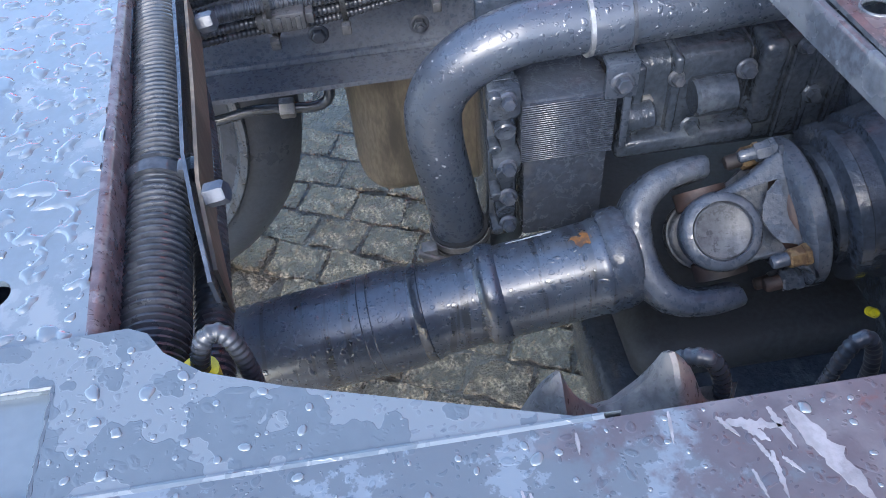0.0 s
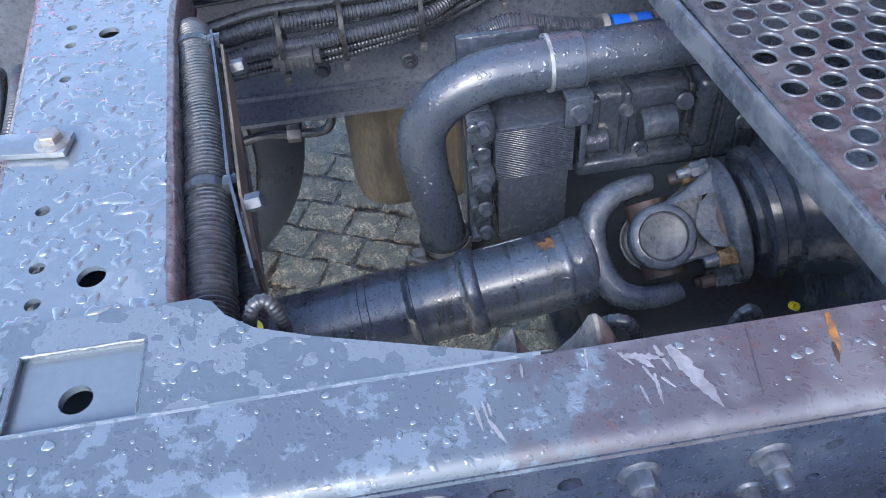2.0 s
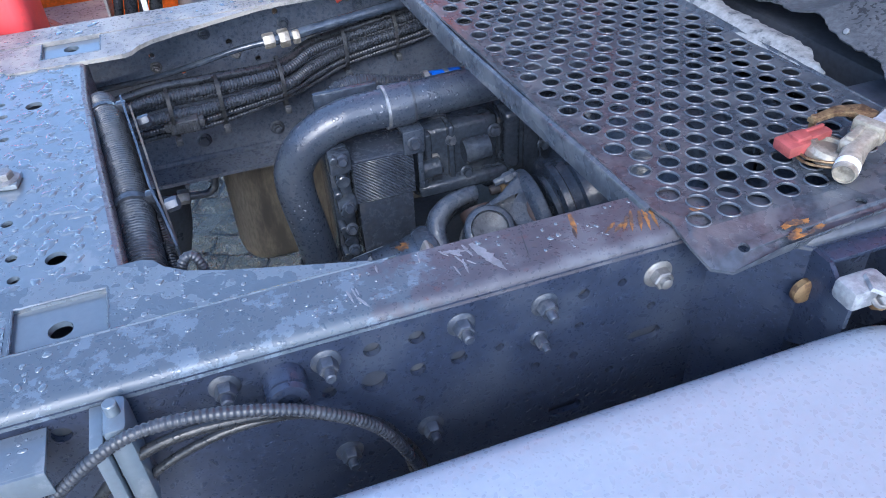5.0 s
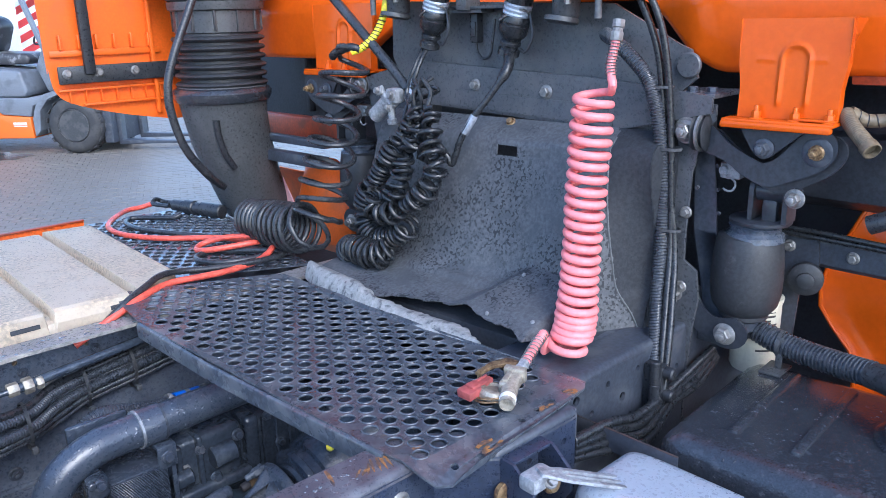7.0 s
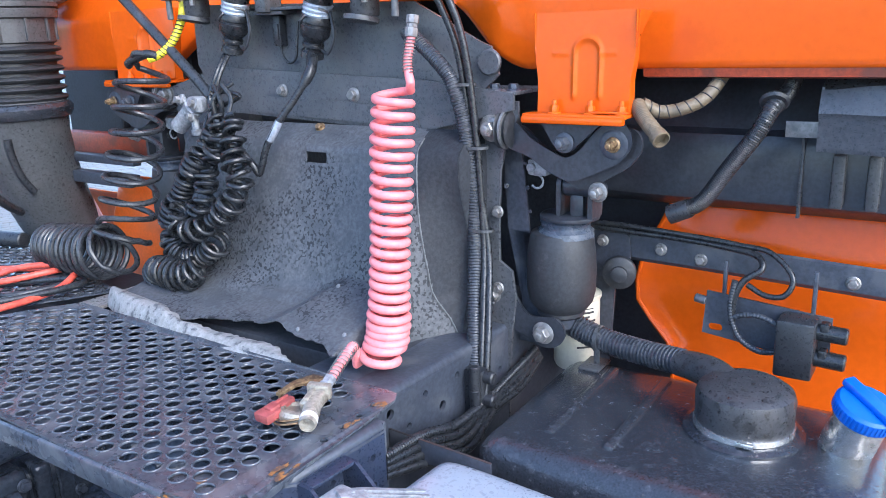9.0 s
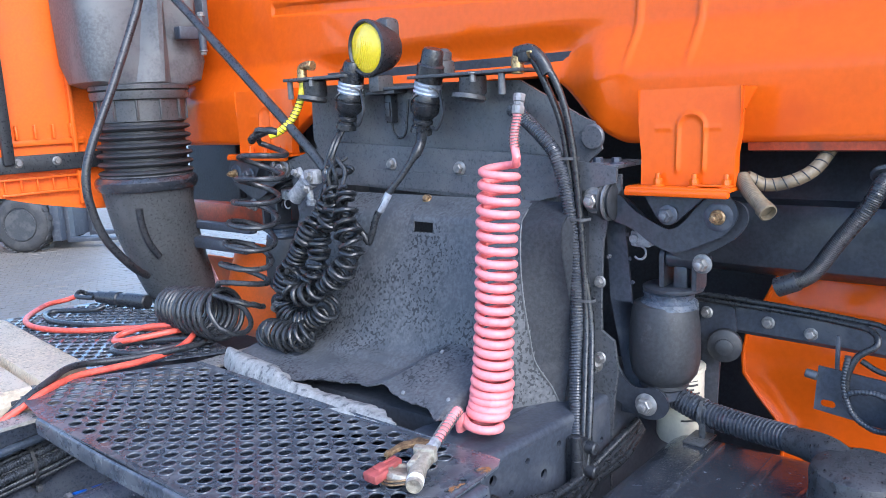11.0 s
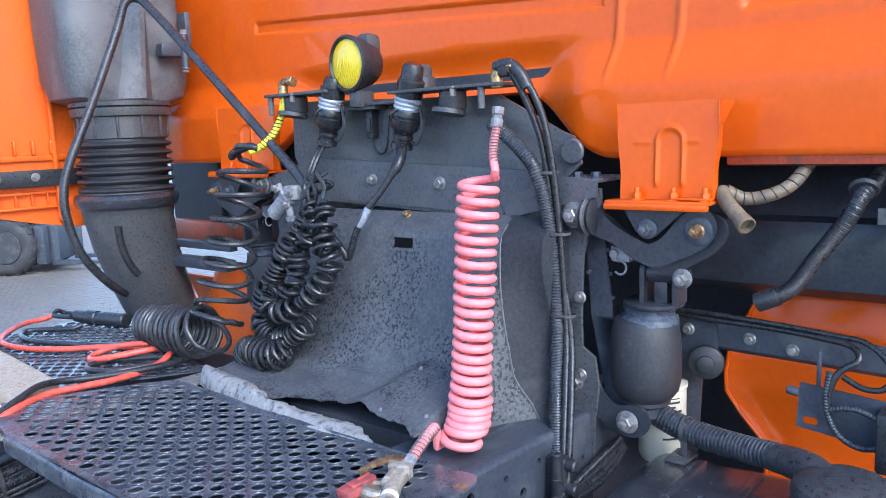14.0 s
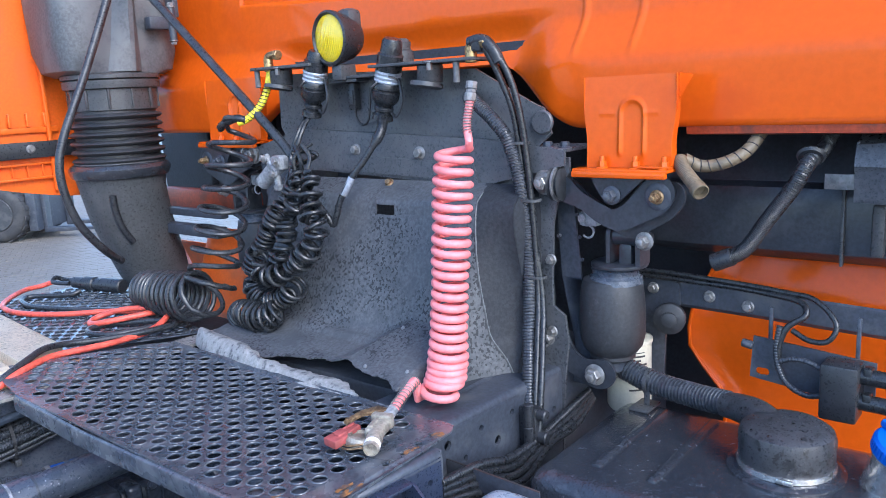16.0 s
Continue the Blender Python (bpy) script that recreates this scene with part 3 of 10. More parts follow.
web((0.62, 0.0), (2.3, 0.0), [(0.78 + 0.05 * i, 0.955 - 0.045 * (i % 2), 0.007 + 0.003 * (i % 3 == 0)) for i in range(8)] + [(0.80 + 0.08 * i, 0.86, 0.006) for i in range(4)], "near_web_front")
bm = bmesh.new()
add_box(bm, (0.6905, -0.066, 0.67), (0.6965, 0.006, 0.998), 0.001)
part("web_end_plate", bm, FRAME_DARK, chassis)
bm = bmesh.new()
corner_strip(bm, evenly(LINE[:2], 0.05), 1, TOP, 1)
part("near_top_flange", bm, FLANGE, chassis, "worn purple-grey flange with bare scratches")
bm = bmesh.new()
corner_strip(bm, [Vector(LINE[1]), Vector(LINE[2]), Vector(LINE[3])], 1, TOP, 1)
part("front_top_flange", bm, FRAME_DARK, chassis)
bm = bmesh.new()
corner_strip(bm, [Vector((0.697, 0.0)), Vector((2.3, 0.0))], 1, TOP, 1)
part("front_top_flange", bm, FRAME_DARK, chassis)
bm = bmesh.new()
add_box(bm, (0.76, 0.083, 0.985), (1.40, 0.20, 0.9995), 0.002)
part("front_top_plate", bm, FRAME_DARK, chassis)
bm = bmesh.new()
corner_strip(bm, LINE, 1, LOW, -1)
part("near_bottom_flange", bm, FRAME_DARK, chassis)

FAR = 0.972
bm = bmesh.new()
m = Matrix(((1, 0, 0, 0), (0, 0, -1, FAR), (0, 1, 0, 0), (0, 0, 0, 1)))
add_plate(bm, ((-1.7, LOW + 0.012), (2.3, LOW + 0.012), (2.3, TOP - 0.012), (-1.7, TOP - 0.012)),
          [(-0.23 + 0.05 * i, 0.955 - 0.045 * (i % 3), 0.006) for i in range(12)], 0.0, 0.008, m)
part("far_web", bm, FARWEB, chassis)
bm = bmesh.new()
corner_strip(bm, [Vector((-1.7 + 0.1 * i, FAR)) for i in range(41)], -1, TOP, 1)
part("far_top_flange", bm, FAR_FLANGE, chassis, "far flange paled for its wet sheen")
bm = bmesh.new()
corner_strip(bm, [Vector((-1.7, FAR)), Vector((2.3, FAR))], -1, LOW, -1)
part("far_bottom_flange", bm, FARWEB, chassis)
bm = bmesh.new()
add_box(bm, (-1.7, FAR - 0.016, LOW + 0.003), (2.3, FAR - 0.001, LOW + 0.018), 0.006)
part("far_fold", bm, FARWEB, chassis)

# cross member with its gussets
bm = bmesh.new()
CROSS = [(-0.236, 0.17), (-0.243, 0.24), (-0.280, 0.655), (-0.285, 0.81), (-0.462, 0.81), (-0.453, 0.72), (-0.398, 0.215), (-0.392, 0.17)]
add_plate(bm, CROSS, ((-0.307, 0.238, 0.0125), (-0.351, 0.653, 0.0125), (-0.357, 0.258, 0.007), (-0.352, 0.215, 0.007),
                        (-0.367, 0.334, 0.007), (-0.400, 0.677, 0.0065), (-0.394, 0.634, 0.0065), (-0.387, 0.560, 0.0065)), 0.990, 0.996)
part("cross_member", bm, CHASSIS, chassis, "broad cross member plate with punched holes and rain drops", smooth=30)
bm = bmesh.new()
add_plate(bm, [(-0.245, 0.10), (-0.285, 0.86), (-0.455, 0.86), (-0.39, 0.10)], (), 0.90, 0.906)
part("cross_member_base", bm, FRAME_DARK, chassis)
bm = bmesh.new()
for edge_line, out in ((CROSS[:4], 1), (CROSS[:3:-1], -1)):
    corners = [Vector((x, y, 0)) for x, y in edge_line]
    n = (corners[-1] - corners[0]).normalized().cross(Vector((0, 0, 1))) * out
    rows = []
    for p in [a.lerp(b, k / 14) for a, b in zip(corners, corners[1:]) for k in range(15)]:
        rough = 0.0006 * noise.noise(p * 60)
        rows.append([bm.verts.new(p + n * (d + rough) + Vector((0, 0, z + rough))) for d, z in ((-0.001, 0.9962), (0.003, 0.9955), (0.0065, 0.992), (0.008, 0.986), (0.0085, 0.93), (0.004, 0.93), (0.003, 0.985), (-0.001, 0.99))])
    for p, q in zip(rows, rows[1:]):
        for k in range(8):
            bm.faces.new((p[k], p[(k + 1) % 8], q[(k + 1) % 8], q[k]))
part("cross_member_lip", bm, LIP, chassis, "rolled edge with purple-brown worn paint")


def gusset(flip):
    def put(points):
        return [(x, 0.972 - y) for x, y in points][::-1] if flip else points
    right = [(0.06, 0.0855), (0.035, 0.0865), (-0.049, 0.112), (-0.118, 0.133), (-0.165, 0.151), (-0.189, 0.169), (-0.200, 0.185), (-0.212, 0.191)]
    left = [(-0.395, 0.191), (-0.412, 0.170), (-0.45, 0.148), (-0.55, 0.115), (-0.66, 0.0855)]
    body = right + [(-0.245, 0.1905), (-0.36, 0.1905)] + left + [(-0.348, 0.0855), (-0.348, 0.157), (-0.25, 0.157), (-0.25, 0.0855)]
    bm = bmesh.new()
    add_plate(bm, put(body), (), 0.992, 0.9995)
    g = part("gusset", bm, GUSSET if not flip else FAR_FLANGE, chassis, smooth=30)
    bm = bmesh.new()
    hole = (-0.300, 0.113, 0.0130) if not flip else (-0.300, 0.972 - 0.113, 0.0130)
    add_plate(bm, put([(-0.25, 0.084), (-0.25, 0.158), (-0.348, 0.158), (-0.348, 0.084)]), (hole,), 0.985, 0.9925)
    part("recessed_pad", bm, PADPAINT, g)
    bm = bmesh.new()
    for p, q in (((-0.348, 0.157), (-0.25, 0.157)), ((-0.348, 0.157), (-0.348, 0.087)), ((-0.25, 0.157), (-0.25, 0.087))):
        (x0, y0), (x1, y1) = put([p])[0], put([q])[0]
        line = evenly([Vector((x0, y0, 0.9985)), Vector((x1, y1, 0.9985))], 0.005)
        rnd = random.Random(3)
        add_sweep(bm, [p + Vector((rnd.uniform(-1, 1), rnd.uniform(-1, 1), 0)) * 0.0004 for p in line], lambda i: 0.0016 + 0.0004 * math.sin(i * 2.1), 6)
    part("weld_bead", bm, FLANGE, g)


gusset(False)
gusset(True)
bm = bmesh.new()
line = evenly([Vector((-1.2, 0.0838, 0.9983)), Vector((0.05, 0.0838, 0.9983))], 0.02)
add_sweep(bm, line, 0.0026, 8)
part("weld_seam", bm, GUSSET, chassis)

# scratches and rust bared on the near flange
def flake(name, mat, p, q, width, seed, z=1.0001, teeth=0.35):
    """A ragged thin patch along a line on the flange, pointed at its far end."""
    bm = bmesh.new()
    p, q = Vector((*p, 0)), Vector((*q, 0))
    d = (q - p).normalized()
    n = Vector((-d.y, d.x, 0))
    sides = ([], [])
    for k in range(25):
        f = k / 24
        for s, side in ((1, sides[0]), (-1, sides[1])):
            w = width * (math.sin(math.pi * min(1.0, 0.12 + f * 0.9)) ** 0.7) * (0.75 + teeth * noise.noise(Vector((f * 9 + seed, s * 3, seed))) + teeth * noise.noise(Vector((f * 31, s * 5, seed))))
            side.append(p.lerp(q, f) + n * s * max(0.0002, w))
    z += 0.00006 * (seed % 11)
    add_plate(bm, [(v.x, v.y) for v in sides[0] + sides[1][::-1]], (), z - 0.0006, z + 0.0002)
    return part(name, bm, mat, chassis)


flake("scratch", SCRATCH, (0.144, 0.072), (0.164, 0.014), 0.0075, 3)
for x0, y0, x1, y1, w in ((0.106, 0.073, 0.114, 0.060, 0.0016), (0.110, 0.069, 0.138, 0.062, 0.0036), (0.118, 0.066, 0.128, 0.055, 0.0030), (0.134, 0.074, 0.139, 0.050, 0.0022),
                          (0.120, 0.058, 0.126, 0.040, 0.0014), (0.126, 0.050, 0.124, 0.024, 0.0018), (0.113, 0.042, 0.115, 0.026, 0.0012), (0.130, 0.046, 0.137, 0.036, 0.0012)):
    flake("scratch", SCRATCH, (x0, y0), (x1, y1), w, int(900 * (x0 + y1)), 1.0001, 0.6)
for x0, y0, x1, y1, w in ((-0.007, 0.048, -0.004, 0.026, 0.0016), (-0.001, 0.050, 0.001, 0.034, 0.0012), (0.003, 0.048, 0.004, 0.036, 0.0012), (0.001, 0.034, 0.010, 0.014, 0.0022), (0.033, 0.076, 0.032, 0.064, 0.0014), (0.083, 0.080, 0.080, 0.062, 0.0012)):
    flake("scratch", SCRATCH, (x0, y0), (x1, y1), w, int(900 * (x0 + y1)))
flake("rust_stain", RUSTY, (0.271, 0.079), (0.262, 0.040), 0.0042, 5)
flake("rust_stain", BRONZE, (0.262, 0.052), (0.258, 0.034), 0.0024, 6, 1.0002)
for k in range(7):
    flake("rust_stain", RUSTY, (0.366 - 0.009 * k, 0.068 - 0.004 * (k % 3) - 0.004 * k), (0.352 - 0.010 * k, 0.012 + 0.003 * k), 0.0030, 50 + k, 1.0001 + 0.0001 * (k % 3), 0.6)
flake("crack_line", VOID, (0.207, 0.080), (0.194, 0.018), 0.0007, 71)

# unseen plate added so that the punched holes read dark
bm = bmesh.new()
add_box(bm, (-1.7, 0.0095, 0.68), (0.405, 0.0145, 0.97), 0.001)
part("web_backing", bm, FRAME_DARK, chassis, "added dark backing behind the punched web")
# bolts in the near web
for x, z, r, stub in ((-0.047, 0.955, 0.0115, 0.012), (0.104, 0.953, 0.0115, 0.012), (0.204, 0.947, 0.0115, 0.013), (0.350, 0.944, 0.013, 0.006),
                      (-0.151, 0.960, 0.0115, 0.010), (0.199, 0.896, 0.008, 0.009), (-0.04, 0.80, 0.0115, 0.01), (0.06, 0.80, 0.0115, 0.01)):
    bm = bmesh.new()
    add_bolt(bm, (x, 0, z), (0, -1, 0), r, 0.013, True, stub)
    part("bolt", bm, PAINTED_BOLT if x != 0.350 else STEEL, chassis)
bm = bmesh.new()
add_lathe(bm, (-0.093, 0.002, 0.948), (0, -1, 0), ((0.023, 0), (0.023, 0.02), (0.0215, 0.023), (0.0215, 0.027), (0.0225, 0.029), (0.021, 0.036), (0.012, 0.037), (0.011, 0.032)), 28)
part("bush_boss", bm, WEB, chassis)

# bolts and studs inside the far rail
rnd = random.Random(11)
for i in range(16):
    bm = bmesh.new()
    x = -0.23 + 0.052 * i
    add_bolt(bm, (x, FAR - 0.008, (0.935, 0.885, 0.70)[i % 3] + rnd.uniform(-.008, .008)), (0, -1, 0), 0.008 + 0.003 * (i % 3 == 2), 0.009, True, 0.006 * (i % 2))
    part("bolt", bm, (PAINTED_BOLT, STEEL, FRAME_DARK)[i % 3], chassis)

# outrigger bracket where the frame widens
ear = ((-0.068, 0.985), (-0.095, 0.985), (-0.137, 0.950), (-0.137, 0.915), (-0.10, 0.86), (-0.068, 0.84))
across_ = Matrix(((0, 0, 1, 0), (1, 0, 0, 0), (0, 1, 0, 0), (0, 0, 0, 1)))
for x in (0.500, 0.592):
    bm = bmesh.new()
    add_plate(bm, ear, (), x, x + 0.006, across_)
    part("outrigger_ear", bm, WEB, chassis)
bm = bmesh.new()
add_box(bm, (0.506, -0.094, 0.980), (0.592, -0.068, 0.986), 0.001)
part("outrigger_top", bm, WEB, chassis)
bm = bmesh.new()
add_lathe(bm, (0.497, -0.072, 0.93), (0, -1, 0), ((0.016, 0), (0.016, 0.008), (0.011, 0.011)), 20)
part("bolt", bm, GOLD, chassis)
bm = bmesh.new()
add_lathe(bm, (0.553, -0.125, 0.945), (0, -1, 0), ((0.016, 0), (0.017, 0.006), (0.012, 0.013)), 14)
part("bolt", bm, GOLD, chassis)

# strap bolted to the cross member
strap = thing("flat_strap", (-0.373, 0.428, 0.997), "flat blue-grey steel strap bolted to the cross member", "steel strap")
bm = bmesh.new()
add_box(bm, (-0.33, -0.0175, 0.0), (0.017, 0.0175, 0.007), 0.0012, pose(-0.373, 0.430, 0.9975, 0, 0, -8))
part("bar", bm, CHASSIS, strap)
bm = bmesh.new()
add_bolt(bm, (-0.373, 0.430, 1.0045), (0, 0, 1), 0.0125, 0.009, True, 0.0)
part("bolt", bm, STEEL, strap)

# hoses and a low bracket beside the near rail
def conduit(name, points, r, label, category, mat=CONDUIT, pitch=0.006, ribbed=True, group="", n=14):
    bm = bmesh.new()
    if ribbed:
        add_ribbed(bm, points, r, pitch, 0.13, n)
    else:
        add_sweep(bm, evenly(glide(points, 10), 0.008), r, n)
    return lone(name, bm, mat, label, category, group)


G1 = "hoses clipped along the near rail"
conduit("corrugated_conduit", ((-0.36, -0.05, 0.90), (-0.27, -0.055, 0.975), (-0.208, -0.058, 0.995), (-0.126, -0.06, 0.98), (-0.056, -0.058, 0.94), (0.0, -0.05, 0.87), (0.05, -0.05, 0.74)), 0.0068, "thin black corrugated conduit arching along the rail", "conduit", group=G1)
conduit("air_line", ((-0.34, -0.035, 0.84), (-0.24, -0.042, 0.945), (-0.13, -0.045, 0.955), (-0.05, -0.042, 0.915), (0.02, -0.035, 0.83), (0.05, -0.03, 0.72)), 0.006, "black air line running beside the rail", "air line", CABLE, ribbed=False, group=G1)
conduit("air_line", ((-0.36, -0.03, 0.80), (-0.22, -0.035, 0.915), (-0.10, -0.038, 0.935), (0.0, -0.036, 0.87), (0.03, -0.03, 0.75)), 0.005, "black air line running beside the rail", "air line", CABLE, ribbed=False, group=G1)
clip = thing("rail_bracket", (-0.25, -0.03, 0.9), "small painted bracket bolted to the rail", "bracket")
bm = bmesh.new()
add_box(bm, (-0.275, -0.055, 0.86), (-0.262, -0.002, 0.985), 0.002)
add_box(bm, (-0.262, -0.050, 0.87), (-0.238, -0.002, 0.995), 0.008)
add_cyl(bm, (-0.25, -0.026, 0.985), (-0.25, -0.026, 1.008), 0.007, 12, 0.001)
part("body", bm, CHASSIS, clip)
shelf = thing("rail_angle", (-0.38, -0.03, 0.98), "blue-grey angle plate on the outer side of the rail", "bracket")
bm = bmesh.new()
add_box(bm, (-0.75, -0.055, 0.972), (-0.315, -0.003, 0.977), 0.001)
add_box(bm, (-0.75, -0.058, 0.945), (-0.315, -0.053, 0.9765), 0.001)
part("plate", bm, CHASSIS, shelf)

# ---- rain drops standing on the painted top faces ----
def within_outline(x, y, outline):
    hit = False
    for (ax_, ay), (bx, by) in zip(outline, outline[1:] + outline[:1]):
        if (ay > y) != (by > y) and x < (bx - ax_) * (y - ay) / (by - ay) + ax_:
            hit = not hit
    return hit


def rain(outline, z, count, big, seed, parent, bare=()):
    """Irregular flat beads of water of many sizes, scattered without touching."""
    rnd = random.Random(seed)
    bm = bmesh.new()
    placed = []
    xs, ys = [p[0] for p in outline], [p[1] for p in outline]
    for k in range(count * 6):
        r = big * (0.12 + 0.88 * (1 - len(placed) / count) ** 3) * rnd.uniform(0.6, 1.15)
        x, y = rnd.uniform(min(xs), max(xs)), rnd.uniform(min(ys), max(ys))
        if not within_outline(x, y, outline) or any(math.hypot(x - a, y - b) < s for a, b, s in bare):
            continue
        if not within_outline(x + 1.3 * r, y, outline) or not within_outline(x - 1.3 * r, y, outline) or not within_outline(x, y + 1.3 * r, outline) or not within_outline(x, y - 1.3 * r, outline):
            continue
        if any((x - a) ** 2 + (y - b) ** 2 < (1.35 * (r + s)) ** 2 for a, b, s in placed):
            continue
        placed.append((x, y, r))
        n = 18 if r > 0.003 else 8
        turn, long = rnd.uniform(0, 3.14), rnd.uniform(0.95, 1.35) if r < 0.006 else rnd.uniform(1.1, 1.6)
        h = min(0.0017, 0.30 * r)
        rings = []
        for f, up in ((1.0, 0.0), (0.93, 0.42), (0.78, 0.75), (0.45, 0.96)):
            ring = []
            for j in range(n):
                a = 2 * math.pi * j / n
                w = r * f * (1 + ((0.9 if r > 0.006 else 0.5) * noise.noise(Vector((math.cos(a) * 0.85 + x * 90, math.sin(a) * 0.85 + y * 90, k))) if r > 0.003 else 0.0))
                px, py = w * long * math.cos(a), w / long ** 0.5 * math.sin(a)
                ring.append(bm.verts.new((x + px * math.cos(turn) - py * math.sin(turn), y + px * math.sin(turn) + py * math.cos(turn), z + up * h)))
            rings.append(ring)
        for a, b in zip(rings, rings[1:]):
            for j in range(n):
                bm.faces.new((a[j], a[(j + 1) % n], b[(j + 1) % n], b[j]))
        bm.faces.new(rings[-1])
        if len(placed) >= count:
            break
    ob = part("rain_water", bm, WATER, parent, "beads of rain water", smooth=80)
    return tagged(ob, "", "", "", "stuff")


def rain_film(outline, z, scale, least, high, seed, parent, bare=()):
    """Drops that have run together into uneven lumps: a low relief that sinks into the plate between them."""
    cell = 0.0016
    xs, ys = [p[0] for p in outline], [p[1] for p in outline]
    nx, ny = int((max(xs) - min(xs)) / cell), int((max(ys) - min(ys)) / cell)
    field = {}
    for i in range(nx + 1):
        for j in range(ny + 1):
            x, y = min(xs) + cell * i, min(ys) + cell * j
            if within_outline(x, y, outline):
                p = Vector((x, y, seed))
                p += 0.004 * noise.noise_vector(p * 70)
                n = noise.noise(p * scale) + 0.55 * noise.noise(p * scale * 2.3) + 0.25 * noise.noise(p * 14)
                hole = min([math.hypot(x - a, y - b) - s for a, b, s in bare] + [0.02])
                n -= least + max(0.0, 0.006 - hole) * 150
                field[i, j] = (x, y, z + high * math.tanh(6.0 * n) if n > 0 else z + max(-0.0005, 4.0 * high * n))
    bm = bmesh.new()
    made = {}
    for i, j in field:
        square = [(i, j), (i + 1, j), (i + 1, j + 1), (i, j + 1)]
        if all(c in field for c in square) and max(field[c][2] for c in square) > z:
            for c in square:
                if c not in made:
                    made[c] = bm.verts.new(field[c])
            bm.faces.new([made[c] for c in square])
    ob = part("rain_water", bm, WATER, parent, "rain water run together", smooth=80)
    return tagged(ob, "", "", "", "stuff")


HOLES = [(-0.373, 0.430, 0.035), (-0.307, 0.238, 0.017), (-0.351, 0.653, 0.017), (-0.357, 0.258, 0.010), (-0.352, 0.215, 0.010), (-0.367, 0.334, 0.010), (-0.400, 0.677, 0.010), (-0.394, 0.634, 0.010), (-0.387, 0.560, 0.010)]
rain_film(CROSS, 0.9960, 58.0, 0.17, 0.0021, 3, chassis, HOLES)
rain(CROSS, 0.9962, 420, 0.0042, 3, chassis, HOLES)
rain([(-0.02, 0.10), (-0.165, 0.149), (-0.205, 0.186), (-0.246, 0.186), (-0.246, 0.09), (-0.02, 0.09)], 0.9997, 90, 0.0048, 4, chassis)
rain_film([(-0.352, 0.188), (-0.395, 0.186), (-0.45, 0.143), (-0.6, 0.09), (-0.352, 0.09)], 0.9995, 75.0, 0.26, 0.0015, 5, chassis)
rain([(-0.30, 0.018), (0.36, 0.018), (0.36, 0.08), (-0.30, 0.08)], 1.0002, 260, 0.0034, 6, chassis, [(0.128, 0.042, 0.035), (0.33, 0.045, 0.03)])
rain([(-0.9, 0.018), (-0.30, 0.018), (-0.30, 0.08), (-0.9, 0.08)], 1.0002, 240, 0.0058, 7, chassis)
rain([(-0.9, 0.895), (0.36, 0.895), (0.36, 0.955), (-0.9, 0.955)], 1.0002, 260, 0.0070, 8, chassis)
rain([(-0.70, -0.048), (-0.33, -0.048), (-0.33, -0.008), (-0.70, -0.008)], 0.9772, 90, 0.006, 9, chassis)

# ---- perforated decks ----
def perforated(name, at, turn, outline, first, columns, rows, skip, rise, label, small=()):
    """A stamped walkway sheet: rows of holes with raised, flared rims, and a folded lip on one side."""
    deck = thing(name, at, label, "deck plate", "perforated deck plates")
    m = Matrix.Translation(at) @ Matrix.Rotation(radians(turn), 4, "Z")
    dx, dy = 0.0215, 0.0572
    spots = []
    for i in range(columns):
        for j in range(rows):
            x, y = first[0] + dx * i, first[1] + dy * (j + 0.5 * (i % 2))
            if not skip(x, y):
                spots.append((x, y))
    def lift(p):
        p.z += rise(p.x, p.y)
        return p
    bm = bmesh.new()
    R = 0.0154
    add_plate(bm, outline, [(x, y, R) for x, y in spots] + [(x, y, 0.0065) for x, y in small], -0.004, 0.0)
    n = 18
    for x, y in spots:
        rings = []
        for r, z in ((R, 0.0), (0.0151, 0.0006), (0.0144, 0.0014), (0.0136, 0.0015), (0.0129, 0.0008), (0.0125, -0.0003), (0.0124, -0.0018)):
            rings.append([bm.verts.new((x + r * math.cos(2 * math.pi * k / n), y + r * math.sin(2 * math.pi * k / n), z)) for k in range(n)])
        for a, b in zip(rings, rings[1:]):
            for k in range(n):
                bm.faces.new((a[k], a[(k + 1) % n], b[(k + 1) % n], b[k]))
    bmesh.ops.remove_doubles(bm, verts=bm.verts[:], dist=2e-5)
    for v in bm.verts:
        v.co = lift(v.co)
    part("sheet", bm, DECK, deck, smooth=45, m=m)
    return deck, m, lift


def inside(x, y, corners, margin):
    for (ax, ay), (bx, by) in zip(corners, corners[1:] + corners[:1]):
        nx, ny = -(by - ay), bx - ax
        d = ((x - ax) * nx + (y - ay) * ny) / math.hypot(nx, ny)
        if d < margin:
            return False
    return True


HULL = [(-0.034, -0.022), (0.365, -0.022), (0.365, 0.86), (0.08, 1.005), (-0.034, 0.83)]
OUT = [(-0.034, 0.045), (-0.030, 0.01), (-0.036, -0.035), (-0.028, -0.060), (-0.008, -0.074), (0.05, -0.078), (0.2, -0.079), (0.30, -0.075), (0.350, -0.070),
       (0.372, -0.058), (0.376, -0.036), (0.376, 0.02), (0.372, 0.86), (0.30, 0.905), (0.012, 1.038), (-0.002, 1.03), (-0.034, 0.835)]
